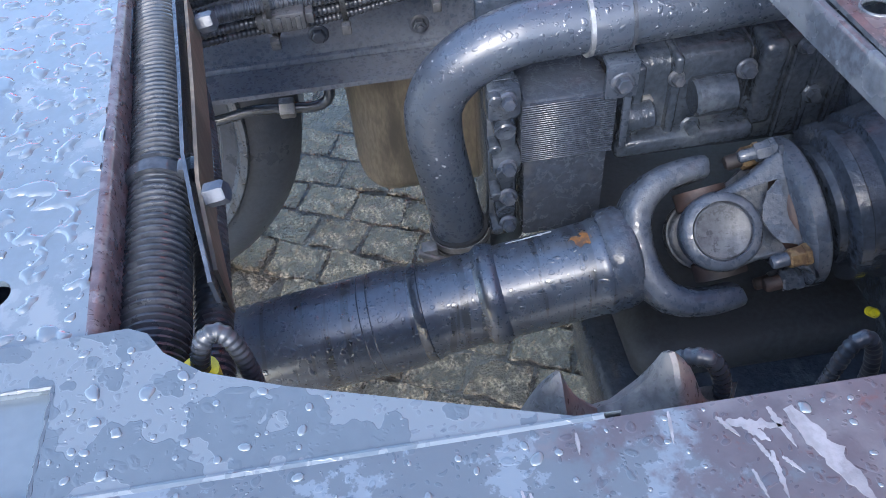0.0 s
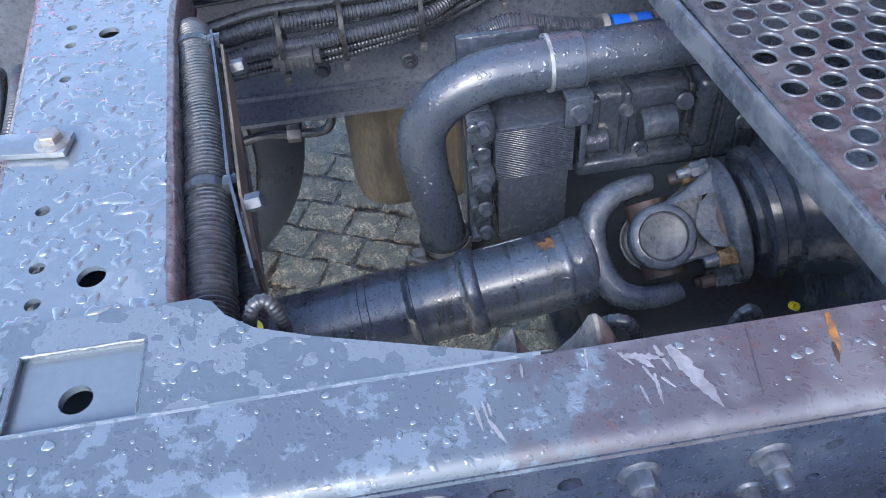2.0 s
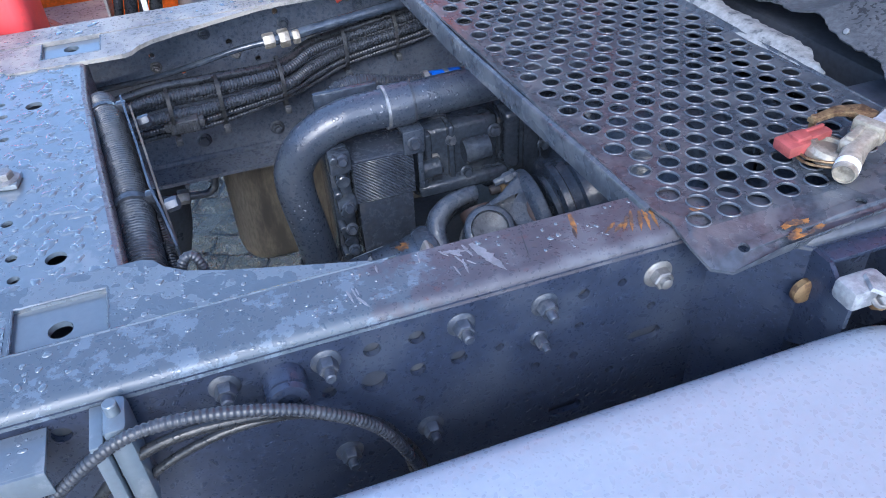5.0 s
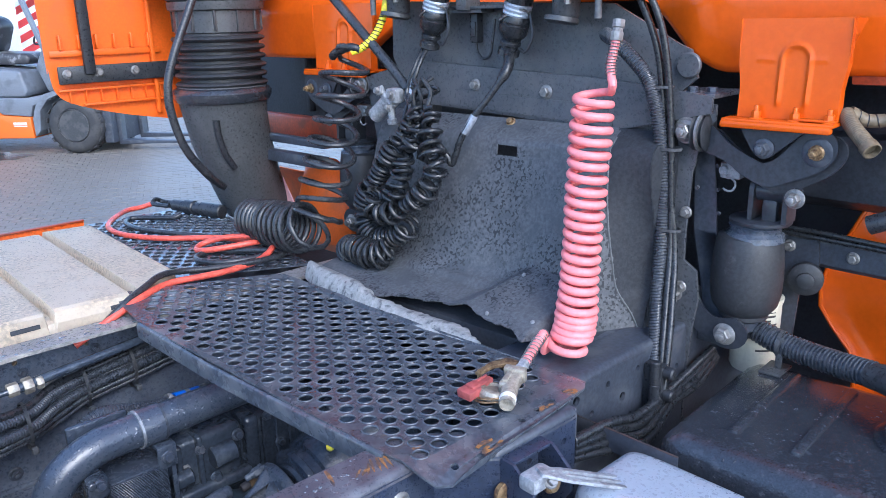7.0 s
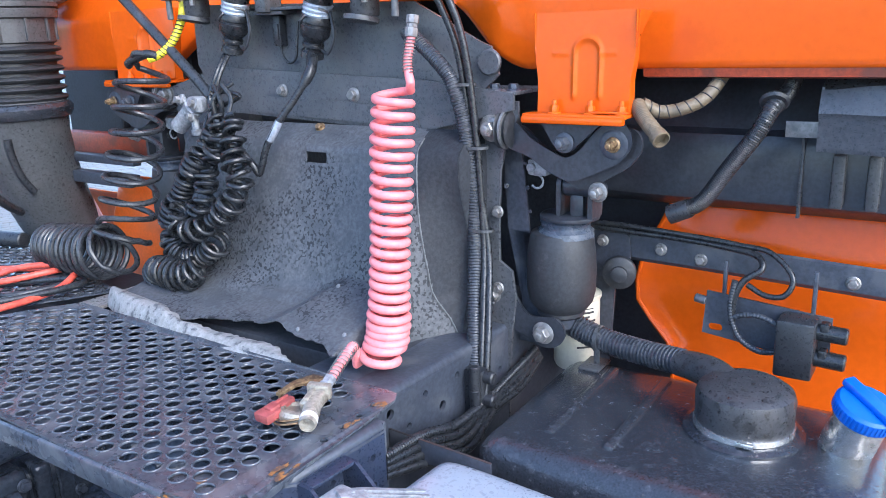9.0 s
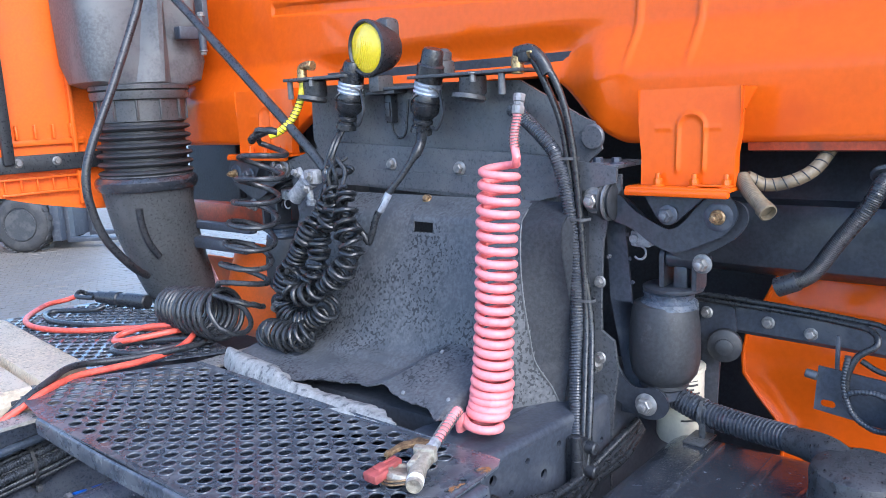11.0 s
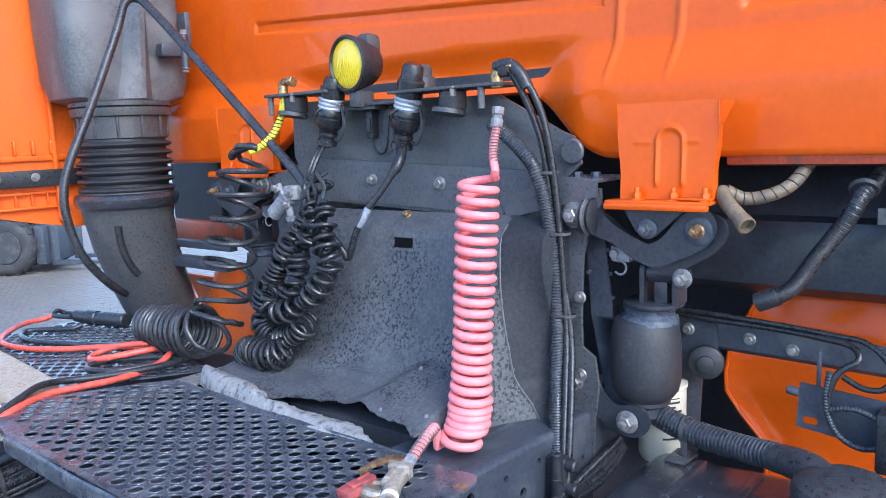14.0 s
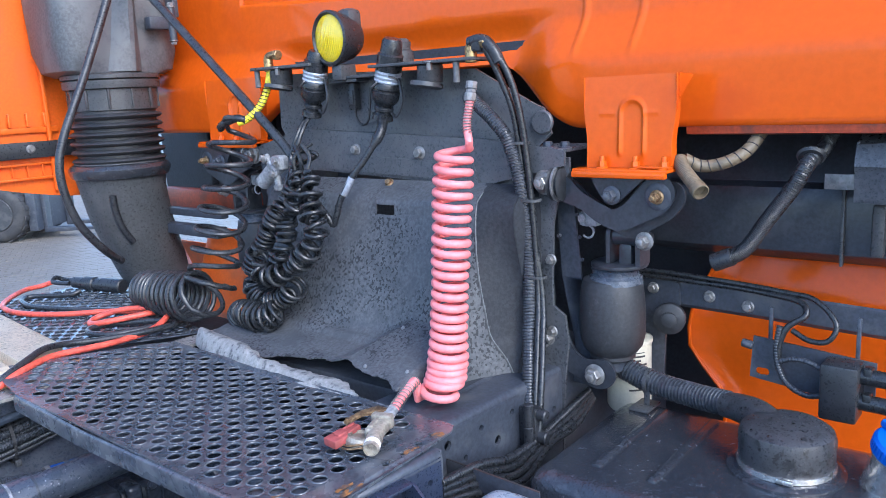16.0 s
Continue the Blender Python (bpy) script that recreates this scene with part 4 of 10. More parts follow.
# plates sit low on the near rail and rise a little towards the far one
deck, DM, lift = perforated("perforated_deck", (0.397, 0.004, 1.0065), 4.4, OUT, (0.0, 0.0), 17, 19,
                            lambda x, y: not inside(x, y, HULL, 0.0145) or (x > 0.19 and y < 0.0 + (x - 0.19) * 0.14) or (x > 0.28 and y < 0.045 and not 0.3 < x < 0.36),
                            lambda x, y: 0.05 * max(0.0, y - 0.55) - 0.9 * max(0.0, -0.028 - y) * max(0.0, 0.06 - x) / 0.06 * 0.4,
                            "dark steel walkway plate with raised punched holes and rusty worn edge",
                            ((0.018, -0.056), (0.185, -0.056), (0.232, -0.054), (0.275, -0.052), (0.318, -0.050)))
bm = bmesh.new()
vs = []
for y in [0.045 + (0.835 - 0.045) * k / 20 for k in range(21)]:
    z = 0.05 * max(0.0, y - 0.55)
    vs.append([bm.verts.new((x, y, z + h)) for x, h in ((-0.034, 0.0), (-0.0385, -0.0015), (-0.041, -0.006), (-0.041, -0.034), (-0.037, -0.034), (-0.0365, -0.006), (-0.034, -0.004))])
for a, b in zip(vs, vs[1:]):
    for k in range(7):
        bm.faces.new((a[k], a[(k + 1) % 7], b[(k + 1) % 7], b[k]))
part("folded_lip", bm, DECK, deck, m=DM)
rnd = random.Random(8)
for cx, cy, sx, sy, count in ((0.10, -0.070, 0.030, 0.006, 7), (0.085, -0.056, 0.020, 0.006, 4), (0.25, -0.060, 0.016, 0.006, 4), (0.33, -0.060, 0.014, 0.008, 5), (0.012, 0.02, 0.006, 0.010, 2), (0.15, 0.93, 0.03, 0.008, 3)):
    for k in range(count):                         # ragged smears of rust
        x, y, s, lean = cx + rnd.uniform(-sx, sx), cy + rnd.uniform(-sy, sy), rnd.uniform(0.004, 0.009), rnd.uniform(-0.5, 0.5)
        ring = []
        for j in range(26):
            a = 2 * math.pi * j / 26
            w = s * (0.8 + 0.55 * noise.noise(Vector((2.2 * math.cos(a) + 9 * k, 2.2 * math.sin(a), 60 * x))) + 0.25 * noise.noise(Vector((7 * math.cos(a), 7 * math.sin(a), 90 * y))))
            px, py = 1.5 * w * math.cos(a), 0.7 * w * math.sin(a)
            ring.append((x + px * math.cos(lean) - py * math.sin(lean), max(-0.0765, y + px * math.sin(lean) + py * math.cos(lean))))
        bm = bmesh.new()
        add_plate(bm, ring, (), -0.0002, 0.0002 + 0.00012 * k)
        for v in bm.verts:
            v.co = lift(v.co)
        part("rust_patch", bm, RUSTY, deck, m=DM)

OUT2 = [(-0.025, 0.06), (0.30, -0.12), (0.46, 0.70), (0.40, 0.80), (0.03, 0.82), (0.0, 0.80)]
deck2, DM2, _ = perforated("perforated_deck", (0.53, 1.075, 1.0005), 2.0, OUT2, (0.02, -0.09), 21, 17,
                           lambda x, y: not inside(x, y, OUT2, 0.018), lambda x, y: 0.0,
                           "second dark perforated walkway plate over the battery side, wet")
bm = bmesh.new()
add_box(bm, (-0.012, 0.03, -0.03), (-0.008, 0.80, 0.0), 0.001)
part("folded_lip", bm, DECK, deck2, m=DM2)
# near-black sheet that gives the holes above it their shade
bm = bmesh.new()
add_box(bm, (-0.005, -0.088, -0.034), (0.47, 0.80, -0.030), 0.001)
part("hole_backing", bm, VOID, deck2, "dark plate under the walkway", m=DM2)

# ---- propeller shaft ----
AX0, AX1 = Vector((-1.1, 0.513, 0.376)), Vector((0.33, 0.505, 0.631))
ax = (AX1 - AX0).normalized()


def on_axis(x):
    return AX0 + ax * ((x - AX0.x) / ax.x)


d1 = Vector((-0.067, 0.726, 0.618))
d1 = (d1 - ax * d1.dot(ax)).normalized()          # ears of the tube yoke
d2 = ax.cross(d1).normalized()                     # ears of the flange yoke, one towards the near rail
if d2.y > 0:
    d2 = -d2
shaft = thing("propeller_shaft", (0.0, 0.508, 0.58), "wet blue-grey propeller shaft with universal joint", "propeller shaft")
bm = bmesh.new()
L = lambda x: (x - AX0.x) / ax.x
add_lathe(bm, AX0, ax, ((0.0675, 0), (0.0675, L(-0.048)), (0.0655, L(-0.044)), (0.0635, L(-0.034)), (0.0640, L(-0.020)), (0.0605, L(-0.012)), (0.0600, L(-0.004)), (0.0600, L(0.045)), (0.0640, L(0.050)),
                        (0.0660, L(0.054)), (0.0660, L(0.066)), (0.0635, L(0.071)), (0.0605, L(0.074)), (0.0605, L(0.192)), (0.0625, L(0.196)), (0.0625, L(0.204)), (0.0605, L(0.208)), (0.061, L(0.222)), (0.04, L(0.232))), 56)
part("tube", bm, SHAFT, shaft, "painted steel tube with water streaks")
bm = bmesh.new()
for x in (-0.100, -0.088):
    add_lathe(bm, on_axis(x), ax, ((0.0672, 0), (0.0679, 0.0006), (0.0679, 0.0014), (0.0672, 0.002)), 56)
add_lathe(bm, on_axis(-0.036), ax, ((0.0630, 0), (0.0652, 0.003), (0.0650, 0.012), (0.0610, 0.016)), 56)
part("band", bm, CASTING, shaft)
bm = bmesh.new()
def tube_patch(bm, x0, x1, a0, a1, ragged, r=0.0608):
    """A thin patch that follows the tube's skin."""
    rows = []
    for i in range(13):
        x = x0 + (x1 - x0) * i / 12
        low, high = a0 + ragged * noise.noise(Vector((x * 160, a0, 1))), a1 + ragged * noise.noise(Vector((x * 160, a1, 7)))
        rows.append([bm.verts.new(on_axis(x) + r * (d1 * math.sin(low + (high - low) * j / 4) + d2 * math.cos(low + (high - low) * j / 4))) for j in range(5)])
    for a, b in zip(rows, rows[1:]):
        for k in range(4):
            bm.faces.new((a[k], a[k + 1], b[k + 1], b[k]))
tube_patch(bm, 0.092, 0.150, 1.20, 1.28, 0.05)
part("balance_label", bm, WHITE, shaft, "torn white label")


for k, (x0, x1, a0, a1) in enumerate(((0.172, 0.190, 0.62, 0.80), (0.165, 0.172, 0.70, 0.76), (0.192, 0.198, 0.66, 0.74), (0.180, 0.186, 0.84, 0.90))):
    bm = bmesh.new()
    tube_patch(bm, x0, x1, a0, a1, 0.16, 0.0609)
    part("rust_spot", bm, RUSTY, shaft, "orange rust spot")


def add_forged(bm, stations, across, q=0.65, n=18):
    """A forged limb: rounded sections (place, half width across, half thickness) along a bent line."""
    places = [Vector(p) for p, _, _ in stations]
    rings = []
    for i, (p, wide, thick) in enumerate(stations):
        along = (places[min(i + 1, len(places) - 1)] - places[max(i - 1, 0)]).normalized()
        up = along.cross(across).normalized()
        ring = []
        for k in range(n):
            c, s = math.cos(2 * math.pi * k / n), math.sin(2 * math.pi * k / n)
            ring.append(bm.verts.new(places[i] + across * wide * math.copysign(abs(c) ** q, c) + up * thick * math.copysign(abs(s) ** q, s)))
        rings.append(ring)
    for a, b in zip(rings, rings[1:]):
        for k in range(n):
            bm.faces.new((a[k], a[(k + 1) % n], b[(k + 1) % n], b[k]))
    bm.faces.new(rings[0][::-1])
    bm.faces.new(rings[-1])


C = on_axis(0.336) + Vector((0, 0.004, 0.004))


def joint(a, b, c):
    """A place in the joint: ahead along the shaft, along the tube yoke's ears, towards the near rail."""
    return C + ax * a + d1 * b + d2 * c


# tube yoke: a cup on the tube's end that opens into one broad bow
bm = bmesh.new()
add_lathe(bm, C, ax, ((0.0605, -0.134), (0.0630, -0.130), (0.0640, -0.121), (0.0650, -0.110), (0.060, -0.098), (0.045, -0.090), (0.020, -0.088)), 48)
tube_yoke = part("tube_yoke", bm, FORGED, shaft, "forged steel yoke")
bm = bmesh.new()
half = ((0.013, 0.0800, 0.036, 0.0120), (0.010, 0.0805, 0.040, 0.0150), (0.000, 0.0812, 0.044, 0.0158), (-0.018, 0.0812, 0.048, 0.0168), (-0.038, 0.0790, 0.051, 0.0178), (-0.056, 0.0735, 0.053, 0.0190),
        (-0.072, 0.0640, 0.054, 0.0205), (-0.084, 0.0490, 0.054, 0.0210), (-0.090, 0.0300, 0.053, 0.0200), (-0.092, 0.0100, 0.052, 0.0190))
bow = [(a, b, w, h) for a, b, w, h in half] + [(a, -b, w, h) for a, b, w, h in half[::-1]]
add_forged(bm, [(joint(a, b, 0), w, h) for a, b, w, h in bow], d2, 0.6, 22)
ear = part("yoke_bow", bm, FORGED, tube_yoke)
bm = bmesh.new()
rnd = random.Random(14)
for k in range(10):                                # raised casting marks on the bow's rim
    s = 1 if k < 5 else -1
    p = joint(-0.078 + 0.0090 * (k % 5), s * (0.060 + 0.0042 * (k % 5)), 0.0535 - 0.0012 * (k % 5))
    add_box(bm, (-0.0012, -0.004, -0.003), (0.0012, 0.004 * rnd.uniform(0.4, 1), 0.0008), 0.0005, Matrix.Translation(p) @ frame_of(d2) @ Matrix.Rotation(rnd.uniform(0, 3), 4, "Z"), 1)
tagged(part("cast_mark", bm, FORGED, ear), "", "", "", "stuff")

# flange yoke: on each side an eyed plate with a window, flaring to the round flange
bm = bmesh.new()
add_lathe(bm, C, ax, ((0.040, 0.082), (0.082, 0.085), (0.090, 0.088), (0.0940, 0.092), (0.0945, 0.106), (0.092, 0.109)), 56)
flange_yoke = part("flange_yoke", bm, FORGED, shaft, "forged flange yoke with worn rust-brown spots")
bm = bmesh.new()
add_lathe(bm, C, ax, ((0.030, 0.060), (0.062, 0.076), (0.066, 0.083), (0.066, 0.0845)), 32)
part("hub", bm, BRONZE, flange_yoke, "rust-brown inner hub")
for s in (1, -1):
    bm = bmesh.new()
    arc = [(0.047 * math.cos(radians(a)), 0.047 * math.sin(radians(a))) for a in range(78, 283, 12)]
    outline = arc + [(0.034, -0.043), (0.056, -0.046), (0.072, -0.056), (0.084, -0.072), (0.094, -0.080), (0.094, 0.080), (0.082, 0.076), (0.066, 0.066), (0.046, 0.056), (0.028, 0.050)]
    window = [(0.054, 0.002), (0.058, 0.014), (0.066, 0.027), (0.078, 0.036), (0.086, 0.034), (0.087, 0.0), (0.086, -0.026), (0.078, -0.029), (0.066, -0.025), (0.058, -0.012)]
    place = Matrix(((ax.x, d1.x, d2.x * s, C.x), (ax.y, d1.y, d2.y * s, C.y), (ax.z, d1.z, d2.z * s, C.z), (0, 0, 0, 1)))
    add_pierced(bm, [outline, window], 0.036, 0.062, 0.007, place)
    add_lathe(bm, C, d2 * s, ((0.036, 0.034), (0.044, 0.036), (0.0470, 0.042), (0.0475, 0.058), (0.0450, 0.065), (0.0420, 0.0672), (0.0355, 0.068), (0.0345, 0.0665), (0.034, 0.058), (0.0, 0.058)), 44)
    part("flange_ear", bm, FORGED, flange_yoke, smooth=50)
bm = bmesh.new()
for d in (d1, -d1, d2, -d2):
    add_lathe(bm, C, d, ((0.022, 0.0), (0.024, 0.03), (0.032, 0.034), (0.032, 0.056)), 24)
add_lathe(bm, C - ax * 0.034, ax, ((0.02, 0), (0.032, 0.012), (0.032, 0.090), (0.02, 0.102)), 24)
part("cross", bm, BRONZE, shaft, "rust-brown joint cross")
for d, h in ((d2, 0.0585), (-d2, 0.0585)):
    bm = bmesh.new()
    add_lathe(bm, C + d * h, d, ((0.0333, 0), (0.0333, 0.0062), (0.0315, 0.0072), (0.0300, 0.0064), (0.0190, 0.0070), (0.0180, 0.0064), (0.0, 0.0068)), 40)
    part("bearing_cap", bm, CAPSTEEL, shaft, "flat grey bearing cap")
for k, (b, c, r) in enumerate(((0.079, -0.012, 0.0150), (0.050, -0.064, 0.0125), (-0.079, 0.012, 0.0140), (-0.050, 0.064, 0.0125), (-0.079, -0.03, 0.0125), (0.079, 0.05, 0.0115))):
    p = joint(0.082, b, c)
    bm = bmesh.new()
    add_lathe(bm, p, -ax, ((r * 1.15, -0.004), (r * 1.15, 0.002), (r, 0.003), (r, 0.018), (r * 0.85, 0.020)), 6)
    nut = part("flange_nut", bm, (GOLD, FORGED, FORGED)[k % 3], shaft, "rusty flange nut" if k % 3 == 0 else "")
    bm = bmesh.new()
    add_lathe(bm, p - ax * 0.018, -ax, ((r * 0.66, 0), (r * 0.66, 0.018), (r * 0.5, 0.021)), 14)
    part("stud", bm, (BRONZE, FORGED)[k % 2], nut)

# ---- gearbox with oil cooler ----
gearbox = thing("gearbox", (0.8, 0.5, 0.35), "dark wet cast gearbox under the walkway plate", "gearbox")
bm = bmesh.new()
G0 = C + ax * 0.122
add_lathe(bm, G0, ax, ((0.070, 0), (0.076, 0.003), (0.076, 0.012), (0.090, 0.014), (0.098, 0.018), (0.100, 0.030), (0.094, 0.034), (0.094, 0.052), (0.104, 0.056), (0.108, 0.09), (0.130, 0.13), (0.150, 0.16), (0.150, 0.3)), 44)
part("output_housing", bm, CASTING, gearbox)
bm = bmesh.new()
add_box(bm, (0.58, 0.24, 0.34), (1.55, 0.80, 0.80), 0.05, segments=3)
add_box(bm, (0.66, 0.30, 0.76), (1.5, 0.74, 0.86), 0.03)
part("casing", bm, CASTING, gearbox)
bm = bmesh.new()
add_box(bm, (0.20, 0.22, 0.30), (1.3, 0.62, 0.42), 0.03, segments=3)
part("sump", bm, CASTING, gearbox)
for k in range(9):
    for low, high in (((0.62, 0.228, 0.38), (0.632, 0.25, 0.78)), ((0.64, 0.30, 0.80), (0.655, 0.74, 0.872))):
        bm = bmesh.new()
        add_box(bm, (low[0] + 0.09 * k, *low[1:]), (high[0] + 0.09 * k, *high[1:]), 0.004)
        part("casing_rib", bm, CASTING, gearbox)
bm = bmesh.new()
add_lathe(bm, (0.518, 0.445, 0.778), (-0.2, -0.5, 0.8), ((0.007, 0), (0.009, 0.003), (0.009, 0.008), (0.006, 0.009), (0.005, 0.006)), 16)
part("plug", bm, YELLOW, gearbox, "yellow breather plug")
rnd = random.Random(4)
for k in range(11, 22):
    a = 2 * math.pi * k / 11 + 0.2
    bm = bmesh.new()
    ringr, off = 0.141, 0.155
    add_bolt(bm, G0 + ax * off + ringr * (d1 * math.cos(a) + d2 * math.sin(a)), -ax, 0.010, 0.012, True, 0.0)
    part("bolt", bm, CASTING if k % 4 else PAINTED_BOLT, gearbox)
# upper housing, retarder side
HOUSING = (((0.245, 0.665, 0.64), (0.43, 0.80, 0.795), 0.018), ((0.40, 0.69, 0.60), (0.66, 0.84, 0.775), 0.022), ((0.30, 0.70, 0.78), (0.335, 0.80, 0.815), 0.008),
           ((0.27, 0.655, 0.67), (0.285, 0.70, 0.79), 0.005), ((0.318, 0.650, 0.66), (0.330, 0.70, 0.80), 0.005), ((0.25, 0.640, 0.655), (0.44, 0.69, 0.685), 0.010), ((0.44, 0.665, 0.66), (0.475, 0.74, 0.79), 0.010))
for k, (low, high, edge) in enumerate(HOUSING):
    bm = bmesh.new()
    add_box(bm, low, high, edge, segments=3)
    part("housing_block" if k < 3 else "housing_rib", bm, CASTING, gearbox)
for k in range(5):
    bm = bmesh.new()
    add_box(bm, (0.49 + 0.035 * k, 0.682, 0.62), (0.497 + 0.035 * k, 0.70, 0.765), 0.003)
    part("housing_rib", bm, CASTING, gearbox)
for p, q, r in (((0.345, 0.648, 0.74), (0.40, 0.648, 0.742), 0.026), ((0.255, 0.655, 0.715), (0.30, 0.655, 0.717), 0.020)):
    bm = bmesh.new()
    add_cyl(bm, p, q, r, 24, 0.004)
    part("housing_boss", bm, CASTING, gearbox)
for k in range(14):
    bm = bmesh.new()
    add_bolt(bm, (0.262 + 0.03 * k, 0.652 + 0.022 * (k % 3 == 1) + (0.03 if k > 5 else 0), 0.69 + 0.04 * (k % 3)), (0, -1, 0.2), 0.0075 + 0.002 * (k % 2), 0.011, True)
    part("bolt", bm, (CASTING, STEEL, PAINTED_BOLT)[k % 3], gearbox)
cooler = thing("oil_cooler", (0.17, 0.64, 0.55), "finned dark oil cooler with rust streaks, bolted to the gearbox", "oil cooler")
bm = bmesh.new()
add_box(bm, (0.122, 0.620, 0.56), (0.232, 0.72, 0.792), 0.006)
part("core", bm, FINS, cooler)
for k in range(27):
    z = 0.700 + 0.0033 * k
    bm = bmesh.new()
    add_box(bm, (0.119, 0.6145, z), (0.235, 0.66, z + 0.0018), 0.0005, segments=1)
    part("fin", bm, FINS, cooler)
bm = bmesh.new()
add_box(bm, (0.076, 0.625, 0.56), (0.116, 0.72, 0.825), 0.008)
for k, z in enumerate((0.815, 0.765, 0.735, 0.70, 0.66, 0.625, 0.60)):
    w = 0.012 + 0.008 * (k % 2)
    add_cyl(bm, (0.085 + 0.012 * (k % 2), 0.63, z), (0.085 + 0.012 * (k % 2), 0.600 + 0.004 * (k % 3), z - 0.004), w * 0.7, 12, 0.002)
add_box(bm, (0.076, 0.608, 0.775), (0.118, 0.64, 0.822), 0.006)
add_box(bm, (0.08, 0.606, 0.69), (0.118, 0.64, 0.722), 0.006)
part("valve_block", bm, CASTING, cooler)
for z in (0.807, 0.705, 0.655, 0.605):
    bm = bmesh.new()
    add_bolt(bm, (0.100, 0.605, z), (0, -1, 0.2), 0.0085, 0.010, True)
    part("bolt", bm, PAINTED_BOLT, cooler)

# ---- coolant pipe over the shaft ----
pipe = thing("coolant_pipe", (0.03, 0.64, 0.45), "bent grey-painted steel coolant pipe with chipped paint", "pipe")
bm = bmesh.new()
line = [(1.25, 0.690, 0.880), (0.75, 0.672, 0.876), (0.30, 0.655, 0.870), (0.15, 0.650, 0.867)]
bend = [(0.15 - 0.135 * math.sin(a), 0.648, 0.867 - 0.105 * (1 - math.cos(a))) for a in (0.26, 0.52, 0.79, 1.05, 1.31, 1.5)]
line = line + bend + [(0.016, 0.645, 0.73), (0.024, 0.645, 0.67), (0.034, 0.644, 0.60), (0.038, 0.643, 0.555)]
add_sweep(bm, evenly(line[:3], 0.05)[:-1] + glide(line[2:], 6), 0.0355, 28)
part("tube", bm, PIPE, pipe)
bm = bmesh.new()
add_sweep(bm, [(0.198, 0.652, 0.8685), (0.2, 0.652, 0.8685), (0.245, 0.653, 0.869), (0.247, 0.653, 0.869)], lambda i: (0.038, 0.040, 0.040, 0.038)[i], 28)
part("clamp_band", bm, PIPE, pipe)
bm = bmesh.new()
add_sweep(bm, [(0.196, 0.6515, 0.8684), (0.201, 0.6516, 0.8685)], 0.0405, 28)
part("seal_ring", bm, PUMPGREY, pipe, "chipped pale ring")
bm = bmesh.new()
add_sweep(bm, [(0.2445, 0.653, 0.869), (0.2485, 0.653, 0.869)], 0.0418, 28)
part("clamp_ring", bm, CONDUIT, pipe)
bm = bmesh.new()
add_box(bm, (0.218, 0.612, 0.782), (0.258, 0.620, 0.832), 0.003)
add_box(bm, (0.218, 0.615, 0.825), (0.258, 0.645, 0.833), 0.003)
add_box(bm, (0.244, 0.616, 0.70), (0.254, 0.622, 0.79), 0.002)
add_box(bm, (0.215, 0.622, 0.69), (0.225, 0.66, 0.79), 0.003)
part("bracket", bm, PIPE, pipe)
bm = bmesh.new()
add_bolt(bm, (0.238, 0.612, 0.806), (0, -1, 0.15), 0.010, 0.010, True)
part("bolt", bm, PAINTED_BOLT, pipe)
bm = bmesh.new()
add_sweep(bm, glide([(0.037, 0.643, 0.575), (0.039, 0.643, 0.545), (0.044, 0.66, 0.47), (0.055, 0.71, 0.38), (0.09, 0.80, 0.32), (0.16, 0.92, 0.30)], 6), 0.041, 24)
part("hose", bm, RUBBER, pipe, "black rubber coolant hose")
bm = bmesh.new()
for z in (0.572, 0.556):
    add_sweep(bm, [(0.0375, 0.643, z), (0.038, 0.643, z - 0.010)], 0.0428, 28)
add_box(bm, (-0.020, 0.602, 0.546), (0.002, 0.622, 0.576), 0.003)
add_cyl(bm, (-0.026, 0.606, 0.572), (0.010, 0.600, 0.552), 0.006, 10, 0.001)
part("hose_clamp", bm, STEEL, pipe, "bright worm-drive hose clamp")
bluehose = thing("corrugated_hose", (0.4, 0.735, 0.80), "black corrugated hose with bright blue tape, behind the pipe", "hose")
bm = bmesh.new()
add_ribbed(bm, ((0.10, 0.73, 0.86), (0.16, 0.735, 0.885), (0.26, 0.737, 0.862), (0.36, 0.738, 0.852), (0.48, 0.74, 0.856), (0.7, 0.76, 0.87)), 0.017, 0.006, 0.14, 16)
part("conduit", bm, CONDUIT, bluehose)
bm = bmesh.new()
add_sweep(bm, [(0.315, 0.7375, 0.856), (0.34, 0.738, 0.853), (0.375, 0.739, 0.852)], lambda i: 0.0195 + 0.001 * (i % 2), 18)
part("blue_tape", bm, BLUEPLASTIC, bluehose)
for x, z in ((0.306, 0.8568), (0.347, 0.8528), (0.384, 0.852)):
    bm = bmesh.new()
    add_sweep(bm, [(x - 0.005, 0.7378, z), (x + 0.005, 0.738, z)], 0.0212, 18)
    part("hose_clip", bm, STEEL, bluehose, "rusty hose clip")
bm = bmesh.new()
add_box(bm, (0.08, 0.70, 0.80), (0.20, 0.715, 0.895), 0.004)
part("backing_bracket", bm, CASTING, bluehose)

# ---- hose, bracket and cables along the cross member ----
big = thing("corrugated_hose", (-0.235, 0.42, 0.94), "thick black corrugated hose along the cross member, wet", "hose")
bm = bmesh.new()
add_ribbed(bm, ((-0.285, 0.735, 0.90), (-0.268, 0.70, 0.945), (-0.257, 0.66, 0.962), (-0.238, 0.50, 0.958), (-0.226, 0.37, 0.954), (-0.216, 0.22, 0.950), (-0.205, 0.08, 0.945), (-0.2, 0.02, 0.9)), 0.025, 0.0062, 0.12, 20)
part("conduit", bm, CONDUIT, big)
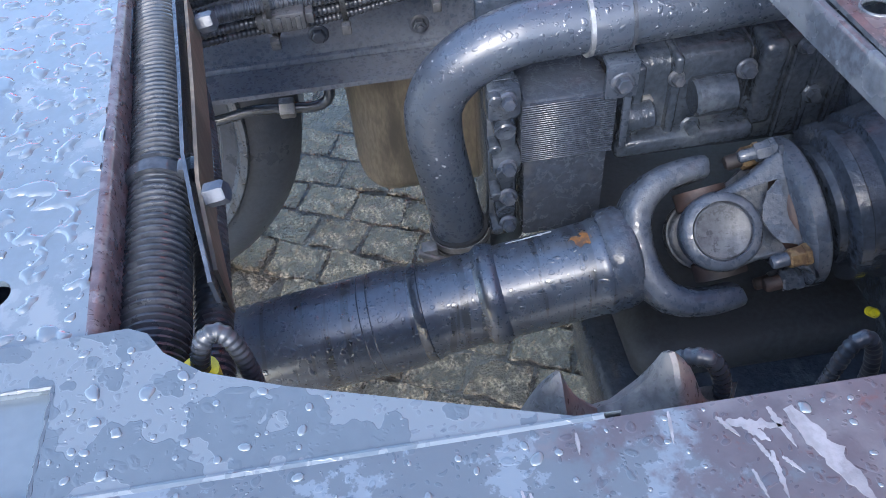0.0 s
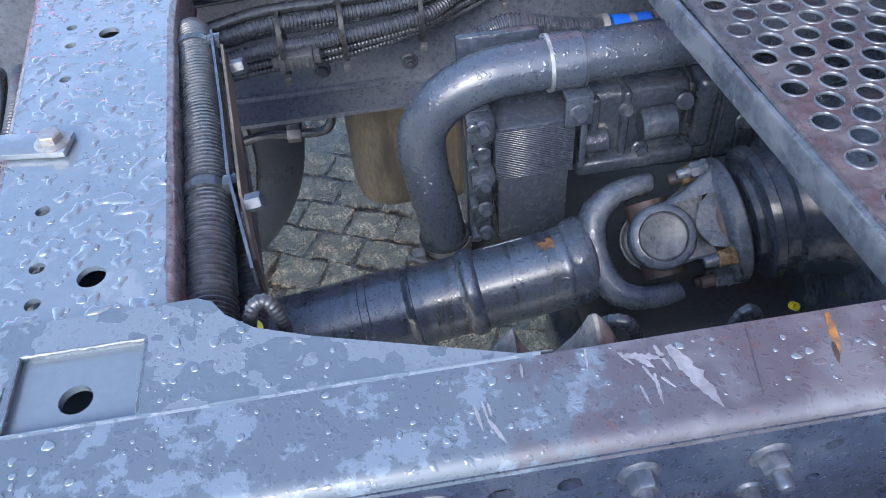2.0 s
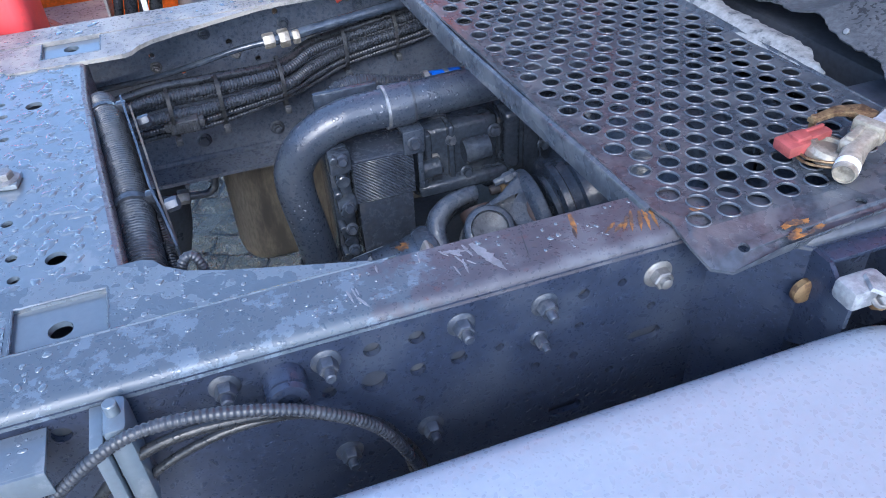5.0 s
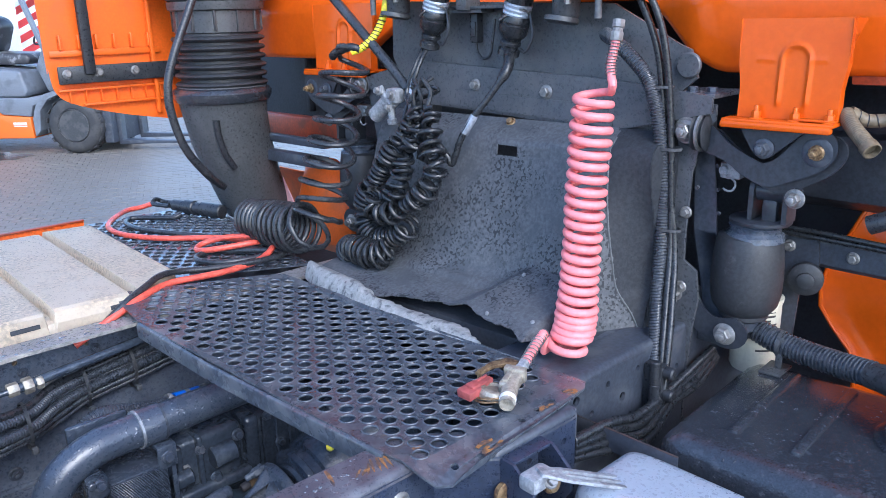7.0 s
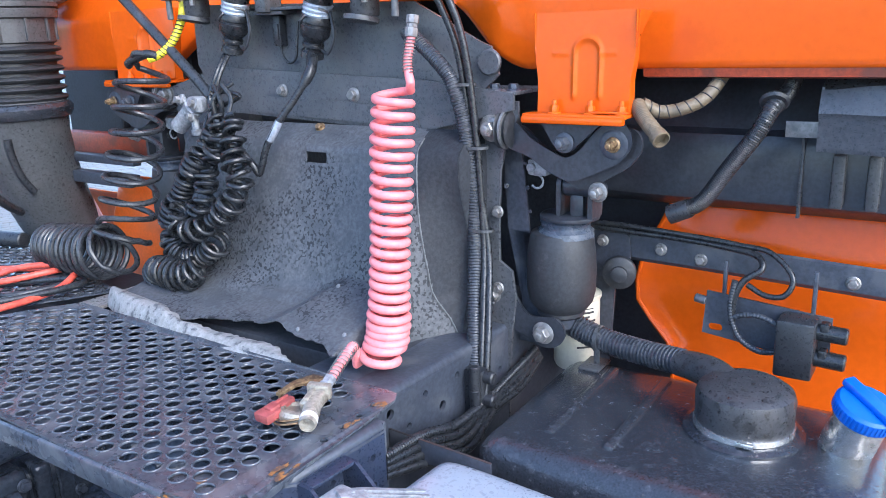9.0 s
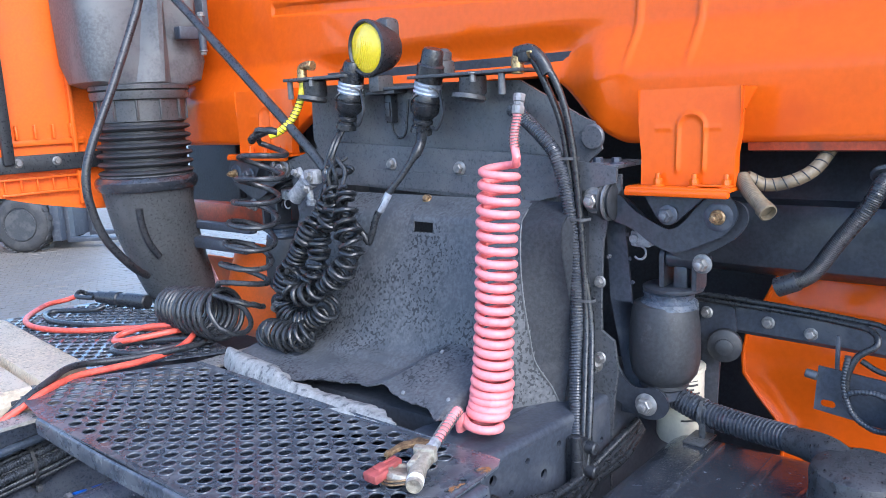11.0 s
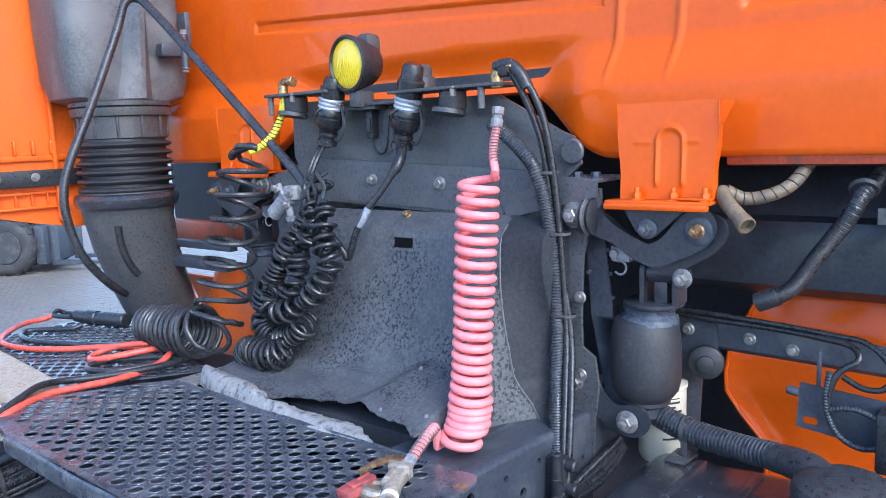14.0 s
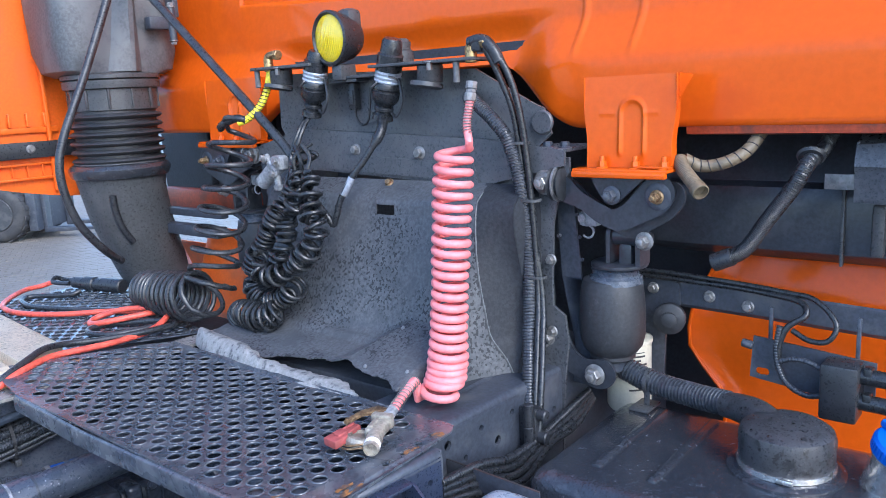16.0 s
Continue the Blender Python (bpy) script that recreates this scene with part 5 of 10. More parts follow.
for a, b in (((-0.2555, 0.640, 0.9615), (-0.2545, 0.630, 0.9612)), ((-0.2265, 0.372, 0.954), (-0.2258, 0.360, 0.9538))):
    bm = bmesh.new()
    add_sweep(bm, [a, b], 0.0282, 24)
    add_box(bm, (a[0] + 0.02, a[1] - 0.012, a[2] + 0.008), (a[0] + 0.036, a[1] + 0.004, a[2] + 0.022), 0.002)
    part("clip", bm, CONDUIT, big, "dark plastic hose clip")
conduit("corrugated_conduit", ((-0.27, 0.69, 0.91), (-0.225, 0.55, 0.915), (-0.203, 0.40, 0.912), (-0.190, 0.25, 0.905), (-0.183, 0.10, 0.90)), 0.0145, "medium black corrugated conduit below the thick hose", "conduit", n=16)
holder = thing("hose_bracket", (-0.2, 0.45, 0.92), "thin steel bracket strips beside the hose", "bracket")
bm = bmesh.new()
def strip(bm, pts, high, thick):
    rows = []
    for x, y, z in pts:
        rows.append([bm.verts.new((x + a, y, z + b)) for a, b in ((0, 0), (thick, 0), (thick, -high), (0, -high))])
    for a, b in zip(rows, rows[1:]):
        for k in range(4):
            bm.faces.new((a[k], a[(k + 1) % 4], b[(k + 1) % 4], b[k]))
    bm.faces.new(rows[0]); bm.faces.new(rows[-1][::-1])
strip(bm, ((-0.222, 0.60, 1.012), (-0.207, 0.46, 1.0), (-0.198, 0.36, 0.992), (-0.187, 0.30, 0.985), (-0.178, 0.25, 0.965)), 0.030, 0.003)
part("strip", bm, CASTING, holder)
bm = bmesh.new()
strip(bm, ((-0.212, 0.585, 1.0), (-0.197, 0.44, 0.99), (-0.187, 0.335, 0.985), (-0.178, 0.27, 0.955)), 0.05, 0.003)
part("strip", bm, BROWNBOX, holder, "rust-brown steel strip")
bm = bmesh.new()
strip(bm, ((-0.268, 0.60, 0.985), (-0.252, 0.40, 0.975), (-0.25, 0.28, 0.97)), 0.03, 0.002)
part("strip", bm, CASTING, holder)
for p in ((-0.180, 0.327, 0.975), (-0.202, 0.565, 0.978)):
    bm = bmesh.new()
    add_bolt(bm, p, (1, -0.1, 0.25), 0.0095, 0.016, False)
    part("bolt", bm, PAINTED_BOLT, holder)
loop = thing("corrugated_conduit", (-0.15, 0.16, 0.9), "small looped corrugated conduit with a yellow collar", "conduit")
bm = bmesh.new()
add_ribbed(bm, ((-0.178, 0.171, 0.88), (-0.177, 0.172, 0.955), (-0.170, 0.177, 0.990), (-0.159, 0.180, 0.997), (-0.150, 0.176, 0.985), (-0.146, 0.17, 0.95), (-0.145, 0.16, 0.86)), 0.0062, 0.0042, 0.12, 14)
part("conduit", bm, CONDUIT, loop)
bm = bmesh.new()
add_sweep(bm, [(-0.1775, 0.1715, 0.950), (-0.1765, 0.1725, 0.972)], 0.0125, 18)
part("collar", bm, YELLOW, loop)

# ---- harness along the far rail ----
harness = thing("wiring_harness", (0.1, 0.88, 0.84), "bundle of black corrugated conduits tied along the rail", "wiring harness")
rnd = random.Random(21)
spread = ((0, 0.022), (0.018, 0.006), (-0.012, -0.002), (0.022, -0.018), (-0.004, -0.022), (0.012, 0.034), (0.03, 0.012), (0.006, -0.036))
for k, (dy, dz) in enumerate(spread):
    r = (0.0105, 0.008, 0.0115, 0.0085, 0.007, 0.009, 0.0075, 0.006)[k]
    pts = [(-0.34, 0.74 + dy * 0.6, 0.875 + dz * 1.0), (-0.20, 0.79 + dy, 0.872 + dz * 1.3), (-0.10 + rnd.uniform(-.02, .02), 0.815 + dy, 0.862 + dz * 1.3),
           (0.046, 0.852 + dy, 0.857 + dz), (0.12, 0.90 + dy * 0.6, 0.862 + dz * 1.2), (0.2, 0.930 + dy * 0.5, 0.868 + dz), (0.33, 0.935 + dy * 0.4, 0.885 + dz), (0.48, 0.936 + dy * 0.4, 0.905 + dz), (0.9, 0.936 + dy * 0.4, 0.93 + dz)]
    bm = bmesh.new()
    if k in (5, 6):
        add_sweep(bm, evenly(glide(pts, 8), 0.01), r, 10)
    else:
        add_ribbed(bm, pts, r, 0.006, 0.14, 10)
    part("conduit", bm, CONDUIT if k != 5 else CABLE, harness)
for x, y, z in ((-0.165, 0.80, 0.865), (-0.075, 0.822, 0.860), (0.046, 0.852, 0.857), (0.19, 0.928, 0.868), (0.30, 0.935, 0.88)):
    bm = bmesh.new()
    ring = []
    for k in range(17):
        a = 2 * math.pi * k / 16
        ring.append(Vector((x, y + 0.004 + 0.040 * math.cos(a), z + 0.052 * math.sin(a))))
    rows = [[bm.verts.new(p + Vector((s, 0, 0))) for p in ring] for s in (-0.0035, 0.0035)]
    for k in range(16):
        bm.faces.new((rows[0][k], rows[0][k + 1], rows[1][k + 1], rows[1][k]))
    bmesh.ops.solidify(bm, geom=bm.faces[:], thickness=0.0015)
    add_box(bm, (x - 0.006, y - 0.042, z - 0.048), (x + 0.006, y - 0.030, z - 0.034), 0.0015)
    part("cable_tie", bm, PLASTIC, harness)
bm = bmesh.new()
add_box(bm, (-0.175, 0.765, 0.836), (-0.122, 0.797, 0.862), 0.004)
add_box(bm, (-0.184, 0.770, 0.841), (-0.112, 0.792, 0.857), 0.003)
for k in range(4):
    add_box(bm, (-0.170 + 0.012 * k, 0.7625, 0.840), (-0.164 + 0.012 * k, 0.766, 0.858), 0.0006)
part("connector", bm, PLASTIC, harness, "black plug connector")
line_pipe = thing("brake_pipe", (0.0, 0.88, 0.91), "dark metal pipe with a union nut along the rail", "pipe")
bm = bmesh.new()
add_sweep(bm, evenly(glide(((-0.34, 0.955, 0.862), (-0.2, 0.945, 0.873), (-0.12, 0.915, 0.895), (-0.02, 0.886, 0.925), (0.06, 0.884, 0.932), (0.2, 0.90, 0.94), (0.5, 0.93, 0.955), (0.9, 0.935, 0.97)), 8), 0.012), lambda i: 0.0062 if i < 33 else 0.011, 12)
part("tube", bm, CASTING, line_pipe)
bm = bmesh.new()
for x, r, w in ((0.030, 0.015, 0.022), (0.060, 0.018, 0.02), (0.086, 0.015, 0.014)):
    add_lathe(bm, (x, 0.8845, 0.931), (1, 0.02, 0.06), ((r * 0.9, 0), (r, 0.002), (r, w - 0.002), (r * 0.9, w)), 6)
part("union_nut", bm, ALU, line_pipe, "weathered brass union nut")
under = thing("steel_pipe", (-0.15, 0.88, 0.63), "steel pipe with hexagon union below the far rail", "pipe")
bm = bmesh.new()
add_sweep(bm, evenly(glide(((-0.7, 0.93, 0.55), (-0.343, 0.95, 0.578), (-0.26, 0.95, 0.592), (-0.20, 0.95, 0.588), (-0.155, 0.95, 0.584), (-0.134, 0.95, 0.592), (-0.126, 0.952, 0.612), (-0.124, 0.955, 0.65)), 8), 0.01), 0.009, 12)
part("tube", bm, CASTING, under)
bm = bmesh.new()
add_lathe(bm, (-0.212, 0.95, 0.589), (1, 0.0, -0.06), ((0.016, 0), (0.017, 0.003), (0.017, 0.022), (0.015, 0.025)), 6)
part("union_nut", bm, STEEL, under)

# cast support beside the near rail, seen behind its flange
cast = thing("cast_support", (0.1, 0.15, 0.66), "dusty cast bracket with two peaked ribs behind the rail", "casting")
bm = bmesh.new()
rows = []
for i in range(61):
    x = -0.03 + 0.20 * i / 60
    z = 0.916 + 0.006 * math.sin(i * 0.45)
    for cx, w, h in ((0.040, 0.026, 0.052), (0.108, 0.030, 0.058)):
        z += h * max(0.0, 1 - abs(x - cx) / w)
    z -= 0.0016 * max(0, i - 50) ** 1.5 + 0.001 * max(0, 10 - i) ** 1.4
    rows.append([bm.verts.new((x, y, zz + 0.002 * noise.noise(Vector((x * 90, y * 90, 3))))) for y, zz in ((0.098, 0.84), (0.100, min(0.925, z - 0.02)), (0.112, z - 0.016), (0.126, z - 0.002), (0.134, z), (0.143, z - 0.010), (0.148, 0.90), (0.150, 0.82))])
for a, b in zip(rows, rows[1:]):
    for k in range(7):
        bm.faces.new((a[k], a[k + 1], b[k + 1], b[k]))
bmesh.ops.solidify(bm, geom=bm.faces[:], thickness=0.004)
part("ribs", bm, CASTDUST, cast, smooth=35)
conduit("corrugated_conduit", ((0.118, 0.162, 0.90), (0.128, 0.155, 0.927), (0.142, 0.148, 0.935), (0.153, 0.146, 0.918), (0.160, 0.145, 0.885), (0.164, 0.14, 0.8)), 0.0066, "thin corrugated conduit beside the rail", "conduit")
conduit("corrugated_conduit", ((0.256, 0.17, 0.78), (0.262, 0.17, 0.855), (0.268, 0.172, 0.882), (0.277, 0.173, 0.889), (0.286, 0.172, 0.877), (0.293, 0.17, 0.845), (0.298, 0.17, 0.78)), 0.0062, "thin corrugated conduit loop beside the rail", "conduit")

# ---- wheel and side box beyond the far rail ----
bm = bmesh.new()
add_lathe(bm, (-0.70, 1.07, 0.50), (0, 1, 0), ((0.335, 0.2), (0.345, 0.03), (0.352, 0.004), (0.38, -0.006), (0.43, 0.0), (0.475, 0.018), (0.50, 0.045), (0.505, 0.15), (0.50, 0.25), (0.47, 0.28), (0.30, 0.29), (0.275, 0.28)), 72)
wheel = part("wheel", bm, TYRE, chassis, "large black truck tyre")
bm = bmesh.new()
add_lathe(bm, (-0.70, 1.07, 0.50), (0, 1, 0), ((0.20, 0.16), (0.29, 0.11), (0.345, 0.05), (0.368, 0.012), (0.384, -0.016), (0.398, -0.017), (0.402, -0.010), (0.400, 0.012)), 72)
part("rim", bm, SHAFT, wheel, "glossy blue-grey steel rim")
box = thing("side_box", (0.23, 1.33, 0.31), "grey plastic side locker with ribbed dusty lid", "locker")
bm = bmesh.new()
add_box(bm, (-0.108, 1.005, 0.285), (0.47, 1.66, 0.955), 0.07, segments=4)
part("body", bm, BROWNBOX, box, "mud-brown locker body")
bm = bmesh.new()
rows = []
LID = ((-0.050, -0.012), (-0.047, -0.004), (-0.040, 0.0), (0.148, 0.0), (0.153, -0.022), (0.167, -0.022), (0.172, 0.004), (0.340, 0.0), (0.345, -0.022), (0.359, -0.022), (0.364, 0.004), (0.482, 0.0), (0.494, -0.006), (0.502, -0.03))
for y, z in ((0.978, 0.985), (0.976, 1.012), (0.984, 1.036), (0.995, 1.041), (1.09, 1.043), (1.35, 1.048), (1.66, 1.056), (1.71, 1.045), (1.715, 0.955)):
    rows.append([bm.verts.new((min(x - 0.13 * (y - 1.35) * max(0.0, 1 - (x + 0.05) / 0.2), 0.325 + max(0.0, y - 0.96) * 1.36 + 0.02 * x), y, z + dz)) for x, dz in LID])
for a, b in zip(rows, rows[1:]):
    for k in range(len(a) - 1):
        bm.faces.new((a[k], a[k + 1], b[k + 1], b[k]))
bmesh.ops.solidify(bm, geom=bm.faces[:], thickness=0.006)
part("lid", bm, DUSTBOX, box, "light grey lid with raised ribs and dried dust", smooth=22)
# lid's end in darker grey: its shade and thinner dust as colour
bm = bmesh.new()
rows = []
for y, z in ((0.985, 0.955), (0.985, 0.985), (0.992, 1.018), (1.02, 1.032), (1.35, 1.040), (1.66, 1.048), (1.71, 1.037), (1.715, 0.955)):
    rows.append([bm.verts.new((x - 0.13 * (y - 1.35), y, max(0.90, z + dz))) for x, dz in ((-0.052, -0.008), (-0.060, -0.014), (-0.100, -0.075), (-0.108, -0.10), (-0.112, -0.16))])
for a, b in zip(rows, rows[1:]):
    for k in range(len(a) - 1):
        bm.faces.new((a[k], a[k + 1], b[k + 1], b[k]))
part("end_slope", bm, GREYPLASTIC, box, "sloping end of the lid, darker for shade and less dust")
# slots are near-black strips on the face, their inner shade as colour
for x in (0.075, 0.29):
    bm = bmesh.new()
    add_box(bm, (x, 0.972, 1.014), (x + 0.06, 0.9765, 1.024), 0.001)
    part("slot", bm, VOID, box)
bm = bmesh.new()
add_sweep(bm, glide([(0.035, 0.985, 0.965), (0.042, 0.962, 0.968), (0.115, 0.962, 0.975), (0.125, 0.985, 0.975)], 5), 0.006, 8)
part("handle", bm, STEEL, box, "bright metal lid handle")
post = thing("battery_bracket", (-0.19, 1.27, 0.6), "black steel upright with bent top plate and cables", "bracket")
bm = bmesh.new()
add_box(bm, (-0.255, 1.20, 1.085), (-0.125, 1.32, 1.091), 0.001)
add_box(bm, (-0.255, 1.20, 0.60), (-0.249, 1.32, 1.087), 0.001)
part("plate", bm, FAR_FLANGE, post)
bm = bmesh.new()
for k in range(4):
    x = -0.232 + 0.026 * k
    add_sweep(bm, evenly(glide([(x, 1.25, 1.08), (x + 0.01, 1.215, 0.98), (x - 0.008, 1.21, 0.85), (x, 1.22, 0.6)], 6), 0.02), 0.010 + 0.004 * (k % 2), 10)
part("cable", bm, CABLE, post)
bm = bmesh.new()
add_box(bm, (-0.182, 1.195, 0.90), (-0.170, 1.205, 0.99), 0.002)
part("tag", bm, WHITE, post)
def jerrycan(name, low, high, mat, label):
    can = thing(name, ((low[0] + high[0]) / 2, (low[1] + high[1]) / 2, low[2]), label, "jerrycan")
    bm = bmesh.new()
    add_box(bm, low, high, 0.028, segments=3)
    part("body", bm, mat, can)
    bm = bmesh.new()
    y = (low[1] + high[1]) / 2
    add_sweep(bm, glide([(low[0] + 0.09, y, high[2] - 0.01), (low[0] + 0.11, y, high[2] + 0.04), (high[0] - 0.14, y, high[2] + 0.04), (high[0] - 0.12, y, high[2] - 0.01)], 6), 0.014, 12)
    part("handle", bm, mat, can)
jerrycan("jerrycan", (-0.83, 1.27, 0.78), (-0.435, 1.50, 1.145), CANBLUE, "bright blue plastic jerrycan in the side bin")
jerrycan("jerrycan", (-0.78, 1.02, 0.78), (-0.375, 1.24, 1.075), CANRED, "faded red plastic jerrycan in the side bin")
tray = thing("bin_tray", (-0.55, 1.3, 0.7), "dark tray carrying the jerrycans", "tray")
bm = bmesh.new()
add_box(bm, (-1.0, 0.99, 0.765), (-0.28, 1.72, 0.779), 0.002)
add_box(bm, (-1.0, 0.985, 0.765), (-0.445, 0.99, 1.015), 0.001)
add_box(bm, (-1.0, 0.985, 1.012), (-0.445, 1.045, 1.018), 0.001)
part("sheet", bm, FAR_FLANGE, tray)
skirt = thing("side_skirt", (0.0, 1.755, 0.35), "orange sheet side skirt behind the locker", "side skirt")
bm = bmesh.new()
add_box(bm, (-1.7, 1.75, 0.36), (0.50, 1.756, 1.05), 0.002)
part("panel", bm, SKIRT, skirt)
bm = bmesh.new()
add_box(bm, (-1.7, 1.742, 1.0505), (0.50, 1.762, 1.056), 0.002)
part("top_edge", bm, REDLIP, skirt, "red-brown top edge")

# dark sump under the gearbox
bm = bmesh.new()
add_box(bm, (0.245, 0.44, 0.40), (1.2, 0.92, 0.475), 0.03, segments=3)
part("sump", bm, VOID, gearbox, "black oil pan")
# yellow plugs on the gearbox side
for p, aim in (((0.534, 0.415, 0.543), (-0.2, -0.7, 0.7)), ((0.515, 0.47, 0.735), (0, -0.6, 0.8))):
    bm = bmesh.new()
    add_lathe(bm, Vector(p) - Vector(aim) * 0.02, aim, ((0.0065, 0), (0.0065, 0.018), (0.005, 0.020), (0.0045, 0.012), (0.0, 0.012)), 16)
    part("yellow_plug", bm, YELLOW, gearbox, "small yellow plug")

# ---- cab rear wall, built in the cab's own axes ----
truck_cab = thing("truck_cab", cab(0.9, 0.486, 1.2), "glossy orange truck cab seen from behind", "truck cab")
MID = 0.486


def sheet(bm, rows, thickness=0.004):
    """A skin through rows of points."""
    grid = [[bm.verts.new(p) for p in row] for row in rows]
    for a, b in zip(grid, grid[1:]):
        for k in range(len(a) - 1):
            bm.faces.new((a[k], a[k + 1], b[k + 1], b[k]))
    bmesh.ops.recalc_face_normals(bm, faces=bm.faces)
    if thickness:
        bmesh.ops.solidify(bm, geom=bm.faces[:], thickness=thickness)


def low_edge(v):
    """Height of the cab's lower rear edge: it arches over the mount tower."""
    return 1.53 + 0.15 * min(step(0.0, 0.26, v), step(1.2, 0.94, v))


def step(a, b, x):
    t = min(1.0, max(0.0, (x - a) / (b - a)))
    return t * t * (3 - 2 * t)


def wall_u(v, z):
    """How far ahead the skin stands: a lower band proud of a panel that leans away above it."""
    u = 0.115 + 0.055 * step(1.66, 1.78, z) + 0.03 * step(1.8, 2.6, z)
    u += 0.05 * min(step(0.06, 0.22, v), step(1.14, 0.98, v)) * step(1.80, 1.70, z)                     # arch over the tower
    groove = lambda c, w, s: math.exp(-((s - c) / w) ** 2)
    line = 1.846 + 0.058 * (v - 0.05)
    if 0.045 < v < 1.24:
        u += 0.007 * step(line - 0.003, line + 0.003, z) * step(line + 0.036, line + 0.029, z)
    for c in (0.018, -0.118):
        u -= 0.006 * groove(c - 0.012 * (z - 1.7) / 0.15, 0.0065, v) * step(1.66, 1.72, z)
    if v < -0.24:
        u += 0.012 * step(1.795, 1.812, z) * step(-0.24, -0.255, v)
    return u


vs_ = [-0.80 + 0.005 * k for k in range(515)]
zs_ = [0, 0.012, 0.03, 0.05, 0.07, 0.09, 0.11, 0.125] + [0.135 + 0.005 * k for k in range(32)] + [0.295 + 0.002 * k for k in range(60)] + [0.418 + 0.007 * k for k in range(6)] + [0.48, 0.52, 0.58, 0.66, 0.8, 1.0, 1.3, 1.6]
bm = bmesh.new()
rows = []
for h in zs_:
    row = []
    for v in vs_:
        low = low_edge(v)
        z = low + (3.1 - low) * h / 1.6 if h > 0.46 else low + h * 1.578 / 1.6 * (1 - (low - 1.522) / 1.6)
        row.append(Vector((wall_u(v, z), v, z)))
    rows.append(row)
roll = [[Vector((wall_u(v, low_edge(v)) + a, v, low_edge(v) + b)) for v in vs_] for a, b in ((0.05, 0.004), (0.012, -0.004), (0.003, -0.002))]
sheet(bm, roll + rows, 0.003)
part("rear_wall", bm, ORANGE, truck_cab, "glossy orange pressed rear wall", m=AXES, smooth=60)
bm = bmesh.new()
rows = []
for a, b in ((0.002, 0.014), (0.004, -0.010), (0.03, -0.014), (0.06, -0.002)):
    rows.append([Vector((0.115 + a, -0.80 + 0.08 * k, 1.522 + b)) for k in range(8)])
sheet(bm, rows, 0.002)
part("sill", bm, REDLIP, truck_cab, "red-brown lower seam of the cab", m=AXES)
for v in (-0.80, 1.77):
    bm = bmesh.new()
    add_box(bm, (0.12, v - 0.004, 1.53), (2.2, v + 0.004, 3.1), 0.0)
    part("side_wall", bm, ORANGE, truck_cab, m=AXES)
bm = bmesh.new()
add_box(bm, (0.12, -0.80, 3.102), (2.2, 1.77, 3.112), 0.0)
part("roof", bm, ORANGE, truck_cab, m=AXES)
bm = bmesh.new()
add_box(bm, (2.202, -0.80, 0.75), (2.21, 1.77, 3.10), 0.0)
part("front_wall", bm, ORANGE, truck_cab, m=AXES)
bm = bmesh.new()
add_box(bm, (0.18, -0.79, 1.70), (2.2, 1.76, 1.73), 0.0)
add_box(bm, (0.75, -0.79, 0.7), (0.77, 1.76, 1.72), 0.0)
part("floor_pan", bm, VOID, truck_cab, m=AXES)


def cab_bracket(v0, v1, dz):
    """Folded orange mounting bracket: waisted plate with an embossed arch, side flanges and a bolted foot."""
    vm = (v0 + v1) / 2
    w = (v1 - v0) / 2
    m = AXES @ Matrix.Translation((0, 0, dz))
    bm = bmesh.new()
    rows = []
    for k in range(49):
        z = 1.452 + 0.181 * k / 48
        half = w * (0.93 + 0.07 * step(1.50, 1.565, z))
        row = []
        for j in range(73):
            s = -1 + 2 * j / 72
            x = s * half
            u = 0.010 * (k / 48)
            r = math.hypot(x + 0.008, max(0.0, z - 1.5605))
            u -= 0.0045 * math.exp(-((r - 0.0255) / 0.0042) ** 2) * step(1.472, 1.485, z)
            u -= 0.0012 * math.exp(-((z - 1.560) / 0.004) ** 2) * (0.03 < abs(x) < 0.065)
            row.append(Vector((u, vm + x, z)))
        left_ = [Vector((0.026, row[0].y, z)), Vector((0.006, row[0].y - 0.0004, z))]
        right_ = [Vector((0.006, row[-1].y + 0.0004, z)), Vector((0.026, row[-1].y, z))]
        rows.append(left_ + row + right_)
    sheet(bm, rows, 0.004)
    bracket = part("mount_bracket", bm, ORANGE, truck_cab, "orange cab mounting bracket with embossed arch", m=m, smooth=50)
    bm = bmesh.new()
    add_box(bm, (-0.030, v0 + 0.003, 1.4445), (0.085, v1 + 0.012, 1.4515), 0.002)
    part("foot", bm, ORANGE, bracket, m=m)
    bm = bmesh.new()
    add_box(bm, (-0.034, v0 + 0.005, 1.4330), (-0.018, v1 + 0.014, 1.4475), 0.005)
    part("foot_lip", bm, ORANGE, bracket, m=m)
    bm = bmesh.new()
    add_box(bm, (-0.022, v0 + 0.002, 1.4535), (-0.004, v0 + 0.075, 1.4575), 0.001)
    part("stop_plate", bm, ORANGE, bracket, m=m)
    for x in (0.050, -0.022, -0.082):
        bm = bmesh.new()
        add_bolt(bm, (-0.012, vm + x, 1.4515), (0, 0, 1), 0.009, 0.012, True, 0.010)
        part("bolt", bm, ORANGE, bracket, m=m)
    return bracket


cab_bracket(-0.264, -0.068, 0.0)
cab_bracket(0.975, 1.240, 0.055)

